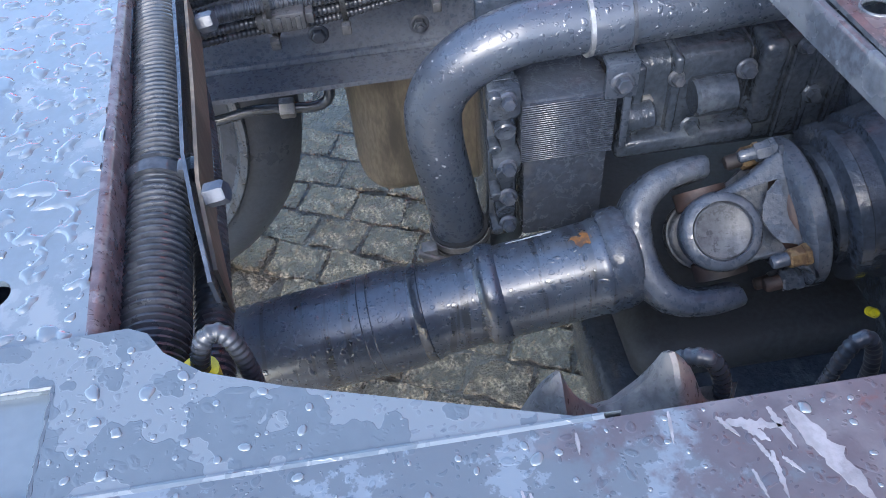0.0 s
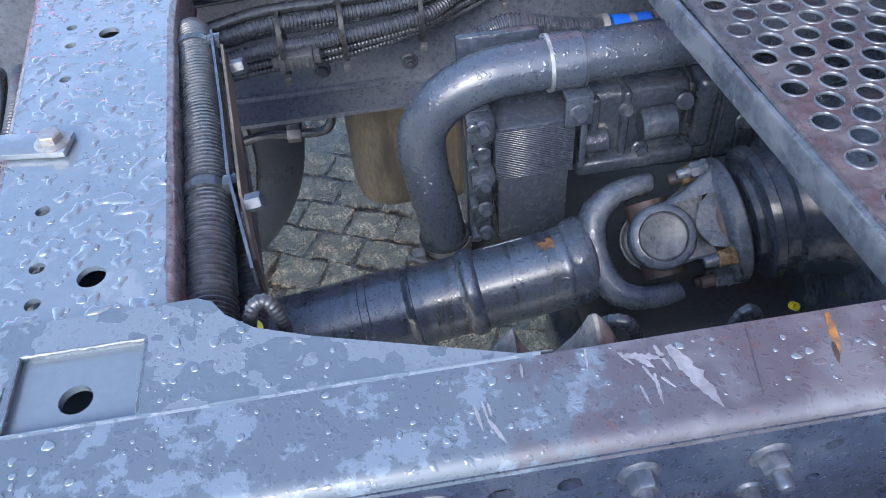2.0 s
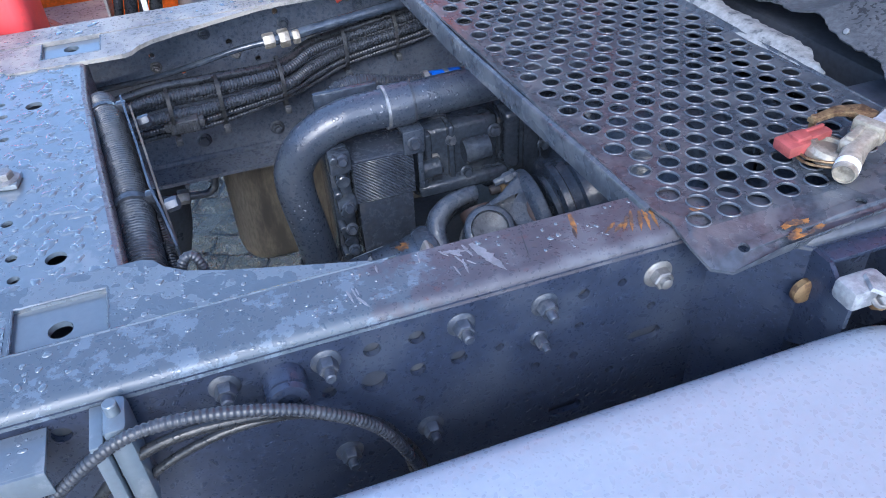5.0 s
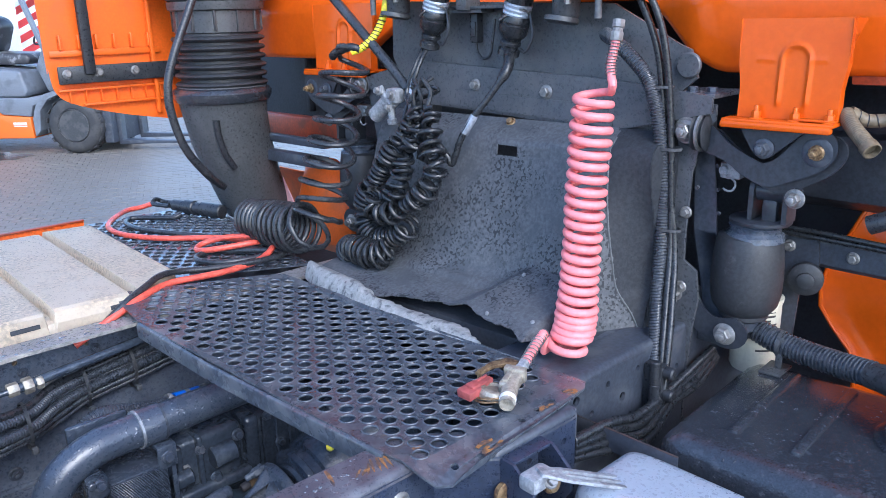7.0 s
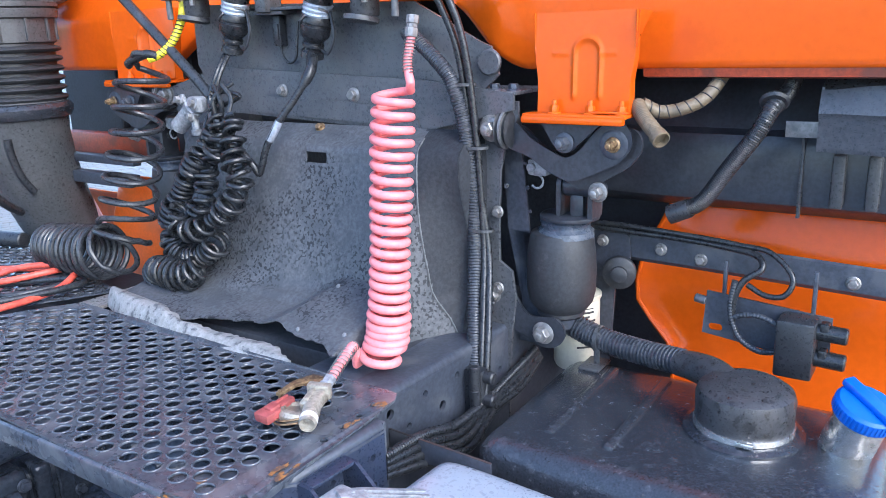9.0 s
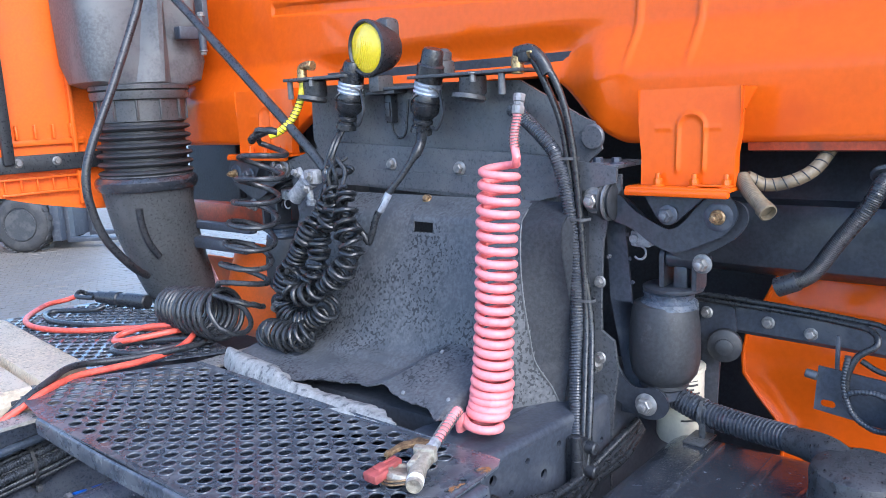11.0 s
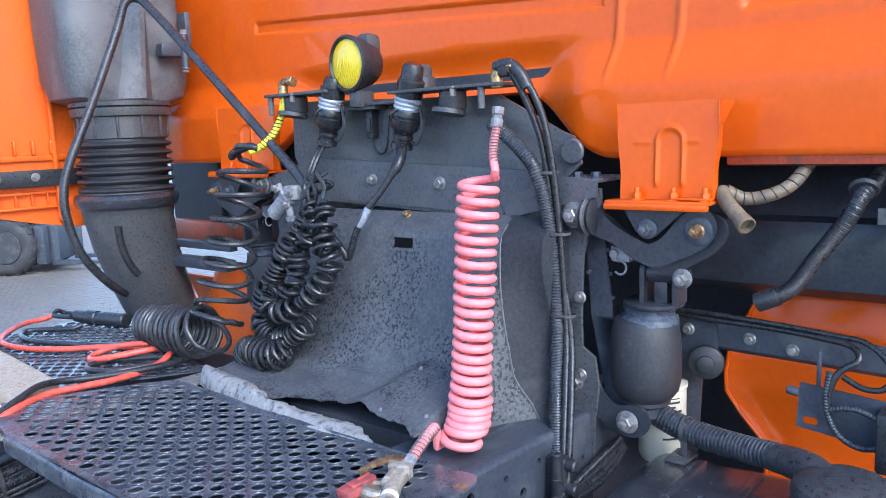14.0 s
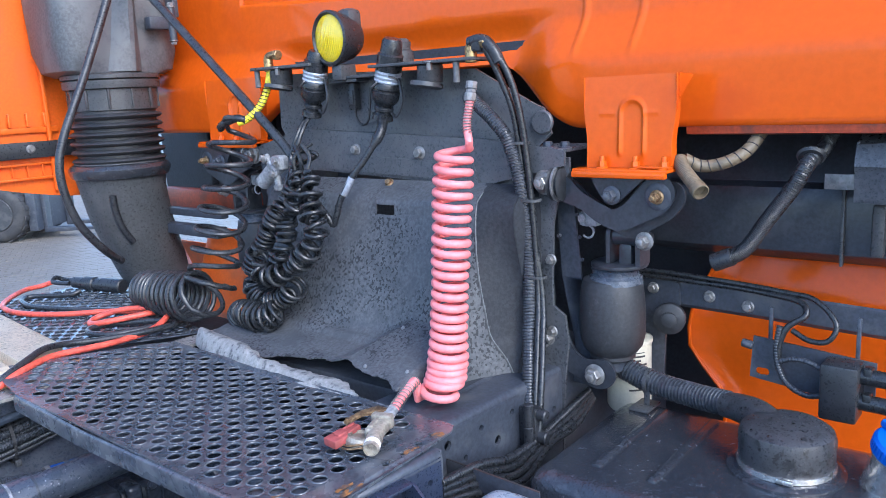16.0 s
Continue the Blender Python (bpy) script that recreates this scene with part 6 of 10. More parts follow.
# ---- cab suspension on each side ----
def suspension(side):
    """Rocker link, forked pivot, air spring and lower arm; side +1 near the camera's side, -1 mirrored."""
    flip = AXES if side > 0 else AXES @ Matrix(((1, 0, 0, 0), (0, -1, 0, 1.03), (0, 0, 1, 0.05), (0, 0, 0, 1)))
    it = thing("cab_suspension", (AXES if side > 0 else flip) @ Vector((0.05, -0.1, 0.95)), "dark grey cab suspension with rocker link and air spring", "cab suspension", "cab suspensions")
    bm = bmesh.new()
    plate = Matrix(((0, 0, 1, 0), (1, 0, 0, 0), (0, 1, 0, 0), (0, 0, 0, 1)))       # plate plane: across, up
    add_plate(bm, ((-0.226, 1.449), (-0.078, 1.449), (-0.112, 1.393), (-0.122, 1.382), (-0.137, 1.377), (-0.152, 1.382), (-0.163, 1.393)), (), -0.012, -0.004, plate)
    part("fork_plate", bm, SUSPENSION, it, m=flip)
    bm = bmesh.new()
    front = glide([Vector((v, z, 0)) for v, z in ((0.03, 1.437), (-0.025, 1.428), (-0.06, 1.398), (-0.11, 1.372), (-0.136, 1.365), (-0.162, 1.379), (-0.19, 1.411), (-0.211, 1.430), (-0.228, 1.437), (-0.245, 1.434), (-0.258, 1.422), (-0.263, 1.405),
                    (-0.259, 1.387), (-0.239, 1.364), (-0.201, 1.345), (-0.162, 1.328), (-0.143, 1.324), (-0.122, 1.328), (-0.091, 1.342), (-0.06, 1.363), (-0.02, 1.377), (0.03, 1.387))], 3)
    add_pierced(bm, [[(p.x, p.y) for p in front][::-1]], -0.010, 0.0, 0.002, plate @ Matrix.Diagonal((1, 1, -1, 1)))
    part("rocker_link", bm, SUSPENSION, it, "dark curved rocker link", m=flip)
    bm = bmesh.new()
    rear = [Vector((p.x - 0.004 - 0.006 * step(-0.1, -0.25, p.x), p.y - 0.010 - 0.012 * math.exp(-((p.x + 0.17) / 0.06) ** 2), 0)) for p in front]
    add_plate(bm, [(p.x, p.y) for p in rear], (), 0.030, 0.038, plate)
    part("rocker_link", bm, SUSPENSION, it, "dark curved rocker link", m=flip)
    for p, r, mat in (((-0.012, -0.138, 1.397), 0.0135, FRAME_DARK), ((-0.001, -0.230, 1.396), 0.0100, GOLD), ((-0.012, 0.022, 1.418), 0.0155, STEEL), ((0.03, -0.190, 1.299), 0.0135, STEEL), ((0.010, -0.083, 0.996), 0.0165, STEEL), ((0.010, 0.032, 1.063), 0.013, STEEL)):
        bm = bmesh.new()
        add_bolt(bm, (p[0] - 0.004, p[1], p[2]), (-1, 0, 0), r, 0.016, True, 0.008)
        part("bolt", bm, mat, it, m=flip)
    bm = bmesh.new()
    add_lathe(bm, (0.004, 0.0, 1.415), (0, -1, 0), ((0.024, -0.012), (0.038, -0.006), (0.030, 0.0), (0.038, 0.006), (0.030, 0.012), (0.038, 0.018), (0.024, 0.024)), 28)
    part("bush", bm, RUBBER, it, m=flip)
    bm = bmesh.new()
    add_lathe(bm, (0.004, -0.003, 1.415), (0, -1, 0), ((0.030, 0), (0.0395, 0.001), (0.0395, 0.006), (0.030, 0.007)), 32)
    add_lathe(bm, (-0.008, 0.022, 1.418), (-1, 0, 0), ((0.010, 0), (0.027, 0.0005), (0.027, 0.004), (0.010, 0.0045)), 28)
    part("washer", bm, STEEL, it, "pale zinc washers", m=flip)
    bm = bmesh.new()
    add_box(bm, (0.040, -0.075, 1.318), (0.075, -0.030, 1.352), 0.006)
    add_cyl(bm, (0.035, -0.040, 1.335), (0.050, -0.040, 1.335), 0.010, 14, 0.002)
    add_sweep(bm, [Vector((0.045, -0.050 + 0.014 * math.cos(0.4 * k), 1.306 + 0.014 * math.sin(0.4 * k))) for k in range(3, 15)], 0.0025, 6)
    part("levelling_valve", bm, PUMPGREY, it, "small grey levelling valve", m=flip)
    bm = bmesh.new()
    add_lathe(bm, (0.010, -0.230, 1.396), (-1, 0, 0), ((0.028, 0), (0.030, 0.008), (0.026, 0.0115), (0.018, 0.0125)), 28)
    part("bush", bm, FRAME_DARK, it, m=flip)
    bm = bmesh.new()
    for v in (-0.168, -0.100):
        add_plate(bm, [(0.040 + 0.05 * k / 6, 1.240) for k in range(7)] + [(0.066 + 0.026 * math.cos(t), 1.300 + 0.026 * math.sin(t)) for t in [0.3 * k - 0.2 for k in range(12)]], (), v - 0.005, v + 0.005, Matrix(((1, 0, 0, 0), (0, 0, 1, 0), (0, 1, 0, 0), (0, 0, 0, 1))))
    add_cyl(bm, (0.066, -0.164, 1.299), (0.066, -0.104, 1.299), 0.021, 24, 0.003)
    add_cyl(bm, (0.066, -0.190, 1.299), (0.066, -0.090, 1.299), 0.011, 16, 0.002)
    add_box(bm, (0.050, -0.150, 1.232), (0.085, -0.118, 1.285), 0.008)
    add_lathe(bm, (0.07, -0.112, 1.232), (0, 0, 1), ((0.060, 0), (0.061, 0.002), (0.061, 0.007), (0.058, 0.009)), 32)
    part("clevis", bm, SUSPENSION, it, m=flip)
    bm = bmesh.new()
    add_lathe(bm, (0.07, -0.103, 1.195), (0, 0, 1), ((0.060, 0), (0.058, 0.012), (0.050, 0.018), (0.050, 0.026), (0.053, 0.030), (0.045, 0.038), (0.035, 0.044)), 36)
    part("top_ring", bm, FORGED, it, "worn metal bead ring", m=flip)
    bm = bmesh.new()
    add_lathe(bm, (0.07, -0.094, 1.043), (0, 0, 1), ((0.045, -0.022), (0.050, -0.018), (0.050, -0.010), (0.056, -0.004), (0.066, 0.010), (0.0715, 0.034), (0.0725, 0.075), (0.0705, 0.115), (0.0665, 0.145), (0.062, 0.158), (0.05, 0.164)), 40)
    part("air_spring", bm, RUBBER, it, "black rubber air spring bellows", m=flip)
    bm = bmesh.new()
    add_lathe(bm, (0.07, -0.092, 0.990), (0, 0, 1), ((0.026, 0), (0.034, 0.006), (0.036, 0.026), (0.044, 0.034), (0.046, 0.050)), 28)
    part("spring_base", bm, FRAME_DARK, it, m=flip)
    bm = bmesh.new()
    add_pierced(bm, [[(p.x, p.y) for p in glide([Vector((v, z, 0)) for v, z in ((0.06, 1.10), (0.01, 1.105), (-0.004, 1.092), (-0.018, 1.058), (-0.035, 1.034), (-0.060, 1.024), (-0.100, 1.030), (-0.122, 1.016), (-0.127, 0.992), (-0.112, 0.972), (-0.085, 0.964), (-0.056, 0.972), (0.002, 1.0), (0.06, 1.035))], 3)][::-1]], -0.022, -0.012, 0.002, plate @ Matrix.Diagonal((1, 1, -1, 1)))
    part("lower_arm", bm, SUSPENSION, it, m=flip)
    return it


suspension(1)
suspension(-1)

# ---- mount tower ----
tower = thing("mount_tower", cab(0.05, MID, 0.9), "dark blue-grey cab mount tower across the frame", "mount tower")
plate = Matrix(((0, 0, 1, 0), (1, 0, 0, 0), (0, 1, 0, 0), (0, 0, 0, 1)))
bm = bmesh.new()
add_plate(bm, ((0.18, 0.92), (0.18, 1.47), (-0.03, 1.47), (-0.03, 1.44), (-0.005, 1.40), (0.012, 1.33), (0.018, 1.20), (0.018, 1.14), (-0.012, 1.12), (-0.02, 1.06), (-0.012, 1.0), (-0.005, 0.90), (0.0, 0.70), (0.10, 0.70)), ((0.0, 1.30, 0.004),), 0.004, 0.012, plate)
part("side_plate", bm, TOWERGREY, tower, m=AXES)
bm = bmesh.new()
add_plate(bm, ((0.80, 0.92), (0.95, 0.70), (0.98, 1.0), (0.955, 1.20), (1.0, 1.44), (1.0, 1.47), (0.80, 1.47)), (), 0.004, 0.012, plate)
part("side_plate", bm, FRAME_DARK, tower, m=AXES)
bm = bmesh.new()
add_plate(bm, ((-0.06, 0.95), (-0.055, 1.05), (-0.03, 1.20), (-0.012, 1.38), (0.03, 1.38), (0.02, 1.20), (-0.01, 1.05), (0.0, 0.95)), [(-0.02 - 0.03 * k / 6, 1.34 - 0.05 * k, 0.004) for k in range(6)], 0.05, 0.055, plate)
part("inner_plate", bm, FRAME_DARK, tower, m=AXES)
bm = bmesh.new()
add_plate(bm, ((-0.028, 1.487), (0.195, 1.512), (0.80, 1.540), (1.0, 1.487), (1.0, 1.46), (0.80, 1.43), (0.72, 1.428), (0.195, 1.402), (0.13, 1.418), (-0.028, 1.455)), (), -0.012, -0.004, plate)
add_box(bm, (-0.004, -0.03, 1.482), (0.14, 1.0, 1.490), 0.002)
part("cross_beam", bm, TOWERGREY, tower, "flat folded cross beam with hexagon bolts", m=AXES)
bm = bmesh.new()
add_pierced(bm, [[(0.192, 1.411), (0.208, 1.456), (0.648, 1.472), (0.690, 1.434)][::-1]], -0.0165, -0.0125, 0.0012, plate)
part("stiffener", bm, TOWERGREY, tower, "flat pressed stiffening panel", m=AXES)
for v, z, r in ((0.370, 1.478, 0.0115), (0.585, 1.485, 0.0105)):
    bm = bmesh.new()
    add_bolt(bm, (-0.012, v, z), (-1, 0, 0), r, 0.011, True)
    part("bolt", bm, STEEL, tower, m=AXES)
for v in (-0.012, 0.03, 0.96):
    bm = bmesh.new()
    add_bolt(bm, (0.02, v, 1.490), (0, 0, 1), 0.010, 0.010, True)
    part("bolt", bm, PAINTED_BOLT, tower, m=AXES)
for v, z in ((0.019, 1.245), (0.02, 1.08)):
    bm = bmesh.new()
    add_bolt(bm, (0.004, v, z), (-1, 0, 0), 0.009, 0.010, True)
    part("bolt", bm, STEEL, tower, m=AXES)

# back plate and shelf that carry the couplings
shelf_unit = thing("coupling_bracket", cab(0.0, 0.55, 1.5), "dark grey coupling bracket with folded shelf", "coupling bracket")
bm = bmesh.new()
add_plate(bm, ((0.018, 1.520), (0.035, 1.575), (0.06, 1.585), (0.215, 1.668), (0.90, 1.690), (0.905, 1.545), (0.885, 1.515), (0.30, 1.505), (0.05, 1.492)), (), 0.014, 0.022, plate)
part("back_plate", bm, TOWERGREY, shelf_unit, m=AXES)
bm = bmesh.new()
add_lathe(bm, (0.012, 0.035, 1.545), (-1, 0, 0), ((0.012, 0), (0.026, 0.001), (0.026, 0.006), (0.023, 0.009)), 28)
part("boss", bm, TOWERGREY, shelf_unit, m=AXES)
bm = bmesh.new()
for v0, v1, z0, z1, u0 in ((0.150, 0.455, 1.683, 1.690, -0.085), (0.44, 0.60, 1.664, 1.671, -0.04), (0.59, 0.66, 1.667, 1.674, -0.02), (0.66, 0.895, 1.700, 1.708, -0.085)):
    add_box(bm, (u0, v0, z0), (0.02, v1, z1), 0.0015)
part("shelf", bm, PLASTIC, shelf_unit, m=AXES)

# couplings hanging in the shelf
def electric_socket(v, z, u, tall):
    """Electrical plug in its spring-lidded socket, with a cable leaving below."""
    it = thing("trailer_plug", cab(u, v, z - 0.1), "black trailer plug with wire bail in its socket", "plug", "trailer plugs")
    base = Vector((u, v, z))
    tilt = Vector((0.06, 0.32, -1)).normalized()
    bm = bmesh.new()
    add_lathe(bm, base - tilt * tall, tilt, ((0.020, 0), (0.024, 0.006), (0.026, tall * 0.45), (0.031, tall * 0.5), (0.031, tall)), 24)
    part("socket", bm, CABLE, it, m=AXES)
    bm = bmesh.new()
    add_lathe(bm, base, tilt, ((0.030, 0.0), (0.033, 0.004), (0.031, 0.010), (0.033, 0.014), (0.031, 0.020), (0.033, 0.024), (0.030, 0.030)), 28)
    part("threaded_collar", bm, ALUTANK, it, "bright threaded metal collar", m=AXES)
    bm = bmesh.new()
    add_lathe(bm, base + tilt * 0.028, tilt, ((0.031, 0), (0.034, 0.006), (0.034, 0.014), (0.0315, 0.016), (0.0315, 0.020), (0.034, 0.022), (0.033, 0.042), (0.030, 0.046), (0.025, 0.052), (0.020, 0.058), (0.024, 0.062), (0.024, 0.068), (0.020, 0.071), (0.020, 0.076), (0.025, 0.080), (0.026, 0.092), (0.013, 0.098)), 28)
    part("plug_body", bm, CABLE, it, m=AXES)
    bm = bmesh.new()
    a = base + tilt * 0.02
    ring = [a + Vector((-0.036 * math.cos(t), 0.036 * math.sin(t) * 1.0, 0)) + tilt * (0.008 + 0.012 * math.sin(t * 2)) for t in [0.5 * k for k in range(12)]]
    add_sweep(bm, glide(ring, 3), 0.0022, 6)
    part("wire_bail", bm, STEEL, it, m=AXES)
    bm = bmesh.new()
    c = base + tilt * 0.075 + Vector((0.0, -0.03, 0))
    add_sweep(bm, glide([c + Vector((0, -0.02, 0.05)), c + Vector((-0.01, -0.035, 0.0)), c + Vector((-0.01, -0.015, -0.035)), c + Vector((0, 0.01, -0.03))], 5), 0.004, 6)
    part("lid_strap", bm, RUBBER, it, m=AXES)
    return base + tilt * 0.12


def empty_socket(v, z, u):
    it = thing("trailer_socket", cab(u, v, z - 0.06), "closed black trailer socket with round lid", "socket", "trailer sockets")
    bm = bmesh.new()
    add_lathe(bm, Vector((u, v, z)), (0, 0, -1), ((0.026, 0), (0.030, 0.004), (0.030, 0.038), (0.027, 0.042)), 26)
    part("housing", bm, PLASTIC, it, m=AXES)
    bm = bmesh.new()
    add_lathe(bm, Vector((u - 0.006, v + 0.006, z - 0.040)), (-0.15, 0.1, -1), ((0.036, 0), (0.038, 0.004), (0.038, 0.010), (0.030, 0.014)), 26)
    part("lid", bm, PLASTIC, it, m=AXES)
    bm = bmesh.new()
    add_bolt(bm, (u - 0.035, v - 0.028, z + 0.004), (0, 0, -1), 0.007, 0.016, True)
    part("bolt", bm, STEEL, it, m=AXES)


p_left = electric_socket(0.678, 1.690, -0.045, 0.05)
p_right = electric_socket(0.424, 1.676, -0.045, 0.075)
empty_socket(0.297, 1.683, -0.045)
empty_socket(0.815, 1.700, -0.045)
plug3 = thing("sensor_plug", cab(0.0, 0.59, 1.58), "small black connector with looped lead", "connector")
bm = bmesh.new()
add_box(bm, (-0.012, 0.543, 1.585), (0.012, 0.567, 1.655), 0.004)
add_box(bm, (-0.016, 0.546, 1.60), (-0.010, 0.564, 1.635), 0.002)
add_sweep(bm, glide([(0, 0.555, 1.59), (0, 0.553, 1.565), (0, 0.535, 1.548), (0, 0.512, 1.558), (0.002, 0.505, 1.60), (0.004, 0.50, 1.64)], 6), 0.0035, 8)
bm.transform(Matrix.Translation((0, 0.035, 0)))
part("body", bm, BLACKSTEEL, plug3, m=AXES)

# air couplings on the shelf
def air_elbow(v, z, turn, label, mat):
    it = thing("air_fitting", cab(-0.05, v, z), label, "air fitting", "air fittings")
    bm = bmesh.new()
    add_cyl(bm, (-0.06, v, z - 0.012), (-0.06, v, z + 0.022), 0.013, 14, 0.002)
    add_sweep(bm, glide([(-0.06, v, z + 0.005), (-0.06, v, z + 0.024), (-0.06, v + turn * 0.02, z + 0.030), (-0.06, v + turn * 0.045, z + 0.028)], 5), 0.011, 12)
    part("elbow", bm, mat, it, m=AXES)
    bm = bmesh.new()
    add_lathe(bm, (-0.06, v + turn * 0.030, z + 0.029), (0, turn, 0), ((0.012, 0), (0.014, 0.002), (0.014, 0.012), (0.012, 0.014)), 6)
    part("nut", bm, BRASS, it, m=AXES)


air_elbow(0.845, 1.708, -1, "brass air elbow above the shelf", BRASS)
air_elbow(0.168, 1.690, -1, "brass air elbow above the shelf", BRASS)
for v, z in ((0.878, 1.70), (0.198, 1.683)):
    peg = thing("dummy_peg", cab(-0.075, v, z - 0.04), "small grey parking peg under the shelf", "peg", "parking pegs")
    bm = bmesh.new()
    add_cyl(bm, (-0.075, v, z), (-0.075, v, z - 0.045), 0.0075, 14, 0.0015)
    part("pin", bm, GREYPLASTIC, peg, m=AXES)

# yellow work lamp
lamp = thing("work_lamp", cab(-0.02, 0.60, 1.665), "round black work lamp with yellow ribbed lens", "work lamp")
LC = Vector((-0.060, 0.605, 1.764))
face = Vector((-0.995, 0.10, -0.02)).normalized()
bm = bmesh.new()
add_lathe(bm, LC - face * 0.085, face, ((0.025, 0), (0.042, 0.006), (0.054, 0.025), (0.062, 0.055), (0.0675, 0.078), (0.0675, 0.086), (0.062, 0.089), (0.058, 0.085), (0.056, 0.07), (0.0, 0.068)), 44)
part("housing", bm, BLACKSTEEL, lamp, m=AXES)
bm = bmesh.new()
add_lathe(bm, LC - face * 0.004, face, ((0.0575, 0), (0.0575, 0.002), (0.05, 0.0055), (0.035, 0.0085), (0.018, 0.010), (0.0, 0.0104)), 44)
lens = part("lens", bm, LENS, lamp, "amber yellow glass lens", m=AXES)
across = face.cross(Vector((0, 0, 1))).normalized()
for k in range(15):
    s = -0.049 + 0.007 * k
    h = math.sqrt(max(0, 0.054 ** 2 - s * s))
    bm = bmesh.new()
    z0 = 0.0104 * (1 - (s / 0.0575) ** 2) + 0.0012
    line = [LC - face * 0.004 + across * s + Vector((0, 0, 1)) * (h * t) + face * (z0 * (1 - (t * h / 0.0575) ** 2 * 0.9)) for t in (-0.95, -0.5, 0, 0.5, 0.95)]
    add_sweep(bm, line, 0.0015, 6)
    part("lens_rib", bm, LENS, lens, m=AXES)
bm = bmesh.new()
add_box(bm, (-0.055, 0.575, 1.66), (0.0, 0.61, 1.70), 0.006)
add_box(bm, (-0.035, 0.545, 1.655), (0.012, 0.64, 1.664), 0.002)
add_box(bm, (-0.03, 0.56, 1.74), (0.02, 0.61, 1.835), 0.015)
part("stand", bm, PLASTIC, lamp, m=AXES)
back = thing("hose_tail_fitting", cab(0.06, 0.45, 1.70), "black screw cap behind the plug", "fitting")
bm = bmesh.new()
add_lathe(bm, (0.0, 0.425, 1.688), (0.0, 0.06, 1), ((0.032, 0), (0.034, 0.008), (0.034, 0.030), (0.028, 0.034), (0.030, 0.050), (0.022, 0.060)), 12)
part("cap", bm, PLASTIC, back, m=AXES)

# ---- ribbed tunnel cover with its torn front lip ----
cover = thing("tunnel_cover", cab(-0.2, 0.4, 1.02), "stained grey moulded engine tunnel cover, torn along its front", "tunnel cover")


def between(keys, x):
    """A straight run between listed pairs."""
    for (a, ya), (b, yb) in zip(keys, keys[1:]):
        if x <= b:
            return ya + (yb - ya) * max(0.0, (x - a) / (b - a))
    return keys[-1][1]


def torn(v):
    """Where the sheet ends in front: a ragged edge, split off from the lip."""
    edge = between(((0.06, -0.372), (0.15, -0.366), (0.225, -0.352), (0.283, -0.346), (0.352, -0.316), (0.45, -0.311), (0.52, -0.330), (0.56, -0.340), (0.64, -0.362), (0.68, -0.372), (0.87, -0.352)), v)
    return edge + (0.010 * noise.noise(Vector((v * 26, 0.3, 0))) + 0.006 * noise.noise(Vector((v * 80, 1.3, 0)))) * step(0.64, 0.60, v)


def cover_point(s, v):
    """s runs from the top edge (0) over the face (0.58) to the front (1)."""
    if s <= 0.58:
        keys = ((0.0, -0.018, 1.412), (0.08, -0.030, 1.405), (0.14, -0.075, 1.378), (0.18, -0.088, 1.355), (0.58, -0.172, 1.085))
        u, z = between([(k, p) for k, p, _ in keys], s), between([(k, q) for k, _, q in keys], s)
    else:
        t = (s - 0.58) / 0.42
        u = -0.172 + (torn(v) + 0.172) * t
        z = max(1.058 + (u + 0.19) * 0.19, 1.085 - 1.4 * (-0.172 - u) * (1 - 0.5 * min(1.0, (-0.172 - u) / 0.03)))
    flat = 1.050 + 0.376 * (u + 0.33)
    if s > 0.5 and flat > z:
        fold = 0.356 - 0.42 * (u + 0.318)
        z += (flat - z) * min(1.0, max(0.0, (fold + 0.075 - v) / 0.075)) ** 1.4
    toe = step(0.165, 0.120, v) * step(0.52, 0.60, s)
    if toe:
        t = (s - 0.58) / 0.42
        u, z = u + (-0.172 - 0.031 * max(0.0, t) - u) * toe, z + (1.085 - 0.092 * max(0.0, t) - z) * toe
    u += 0.006 * math.sin(v * 21) * step(0.2, 0.4, s) * step(0.7, 0.55, s)
    z += 0.002 * noise.noise(Vector((v * 9, s * 9, 2))) * step(0.6, 0.8, s)
    ledge = math.exp(-((s - 0.163) / 0.016) ** 2) * step(0.26, 0.29, v) * step(0.47, 0.455, v)
    u, z = u - 0.007 * ledge, z + 0.004 * ledge
    dent = math.exp(-((v - 0.60) / 0.05) ** 2 - ((s - 0.62) / 0.06) ** 2)
    z += 0.012 * dent
    return Vector((u + 0.12 * step(0.16, 0.06, v) * step(0.1, 0.6, s), v, z))


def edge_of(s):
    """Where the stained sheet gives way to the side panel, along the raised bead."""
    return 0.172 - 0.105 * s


bm = bmesh.new()
rows = []
for i in range(64):
    row = []
    for j in range(110):
        v = 0.060 + (0.865 - 0.060) * j / 109
        row.append(cover_point(i / 63, v))
    rows.append(row)
grid = [[bm.verts.new(p) for p in row] for row in rows]
for i, (a, b) in enumerate(zip(grid, grid[1:])):
    for k in range(len(a) - 1):
        v = 0.060 + (0.865 - 0.060) * (k + 0.5) / 109
        if v < edge_of(i / 63) or 11 <= i <= 12 and 0.390 < v < 0.454:
            continue
        bm.faces.new((a[k], a[k + 1], b[k + 1], b[k]))
bmesh.ops.delete(bm, geom=[v for v in bm.verts if not v.link_faces], context="VERTS")
bmesh.ops.solidify(bm, geom=bm.faces[:], thickness=0.003)
part("sheet", bm, COVER, cover, m=AXES, smooth=50)
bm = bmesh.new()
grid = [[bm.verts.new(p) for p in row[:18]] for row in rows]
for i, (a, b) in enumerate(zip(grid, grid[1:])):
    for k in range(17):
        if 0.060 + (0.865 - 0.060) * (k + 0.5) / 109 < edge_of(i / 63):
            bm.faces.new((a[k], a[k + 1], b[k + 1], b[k]))
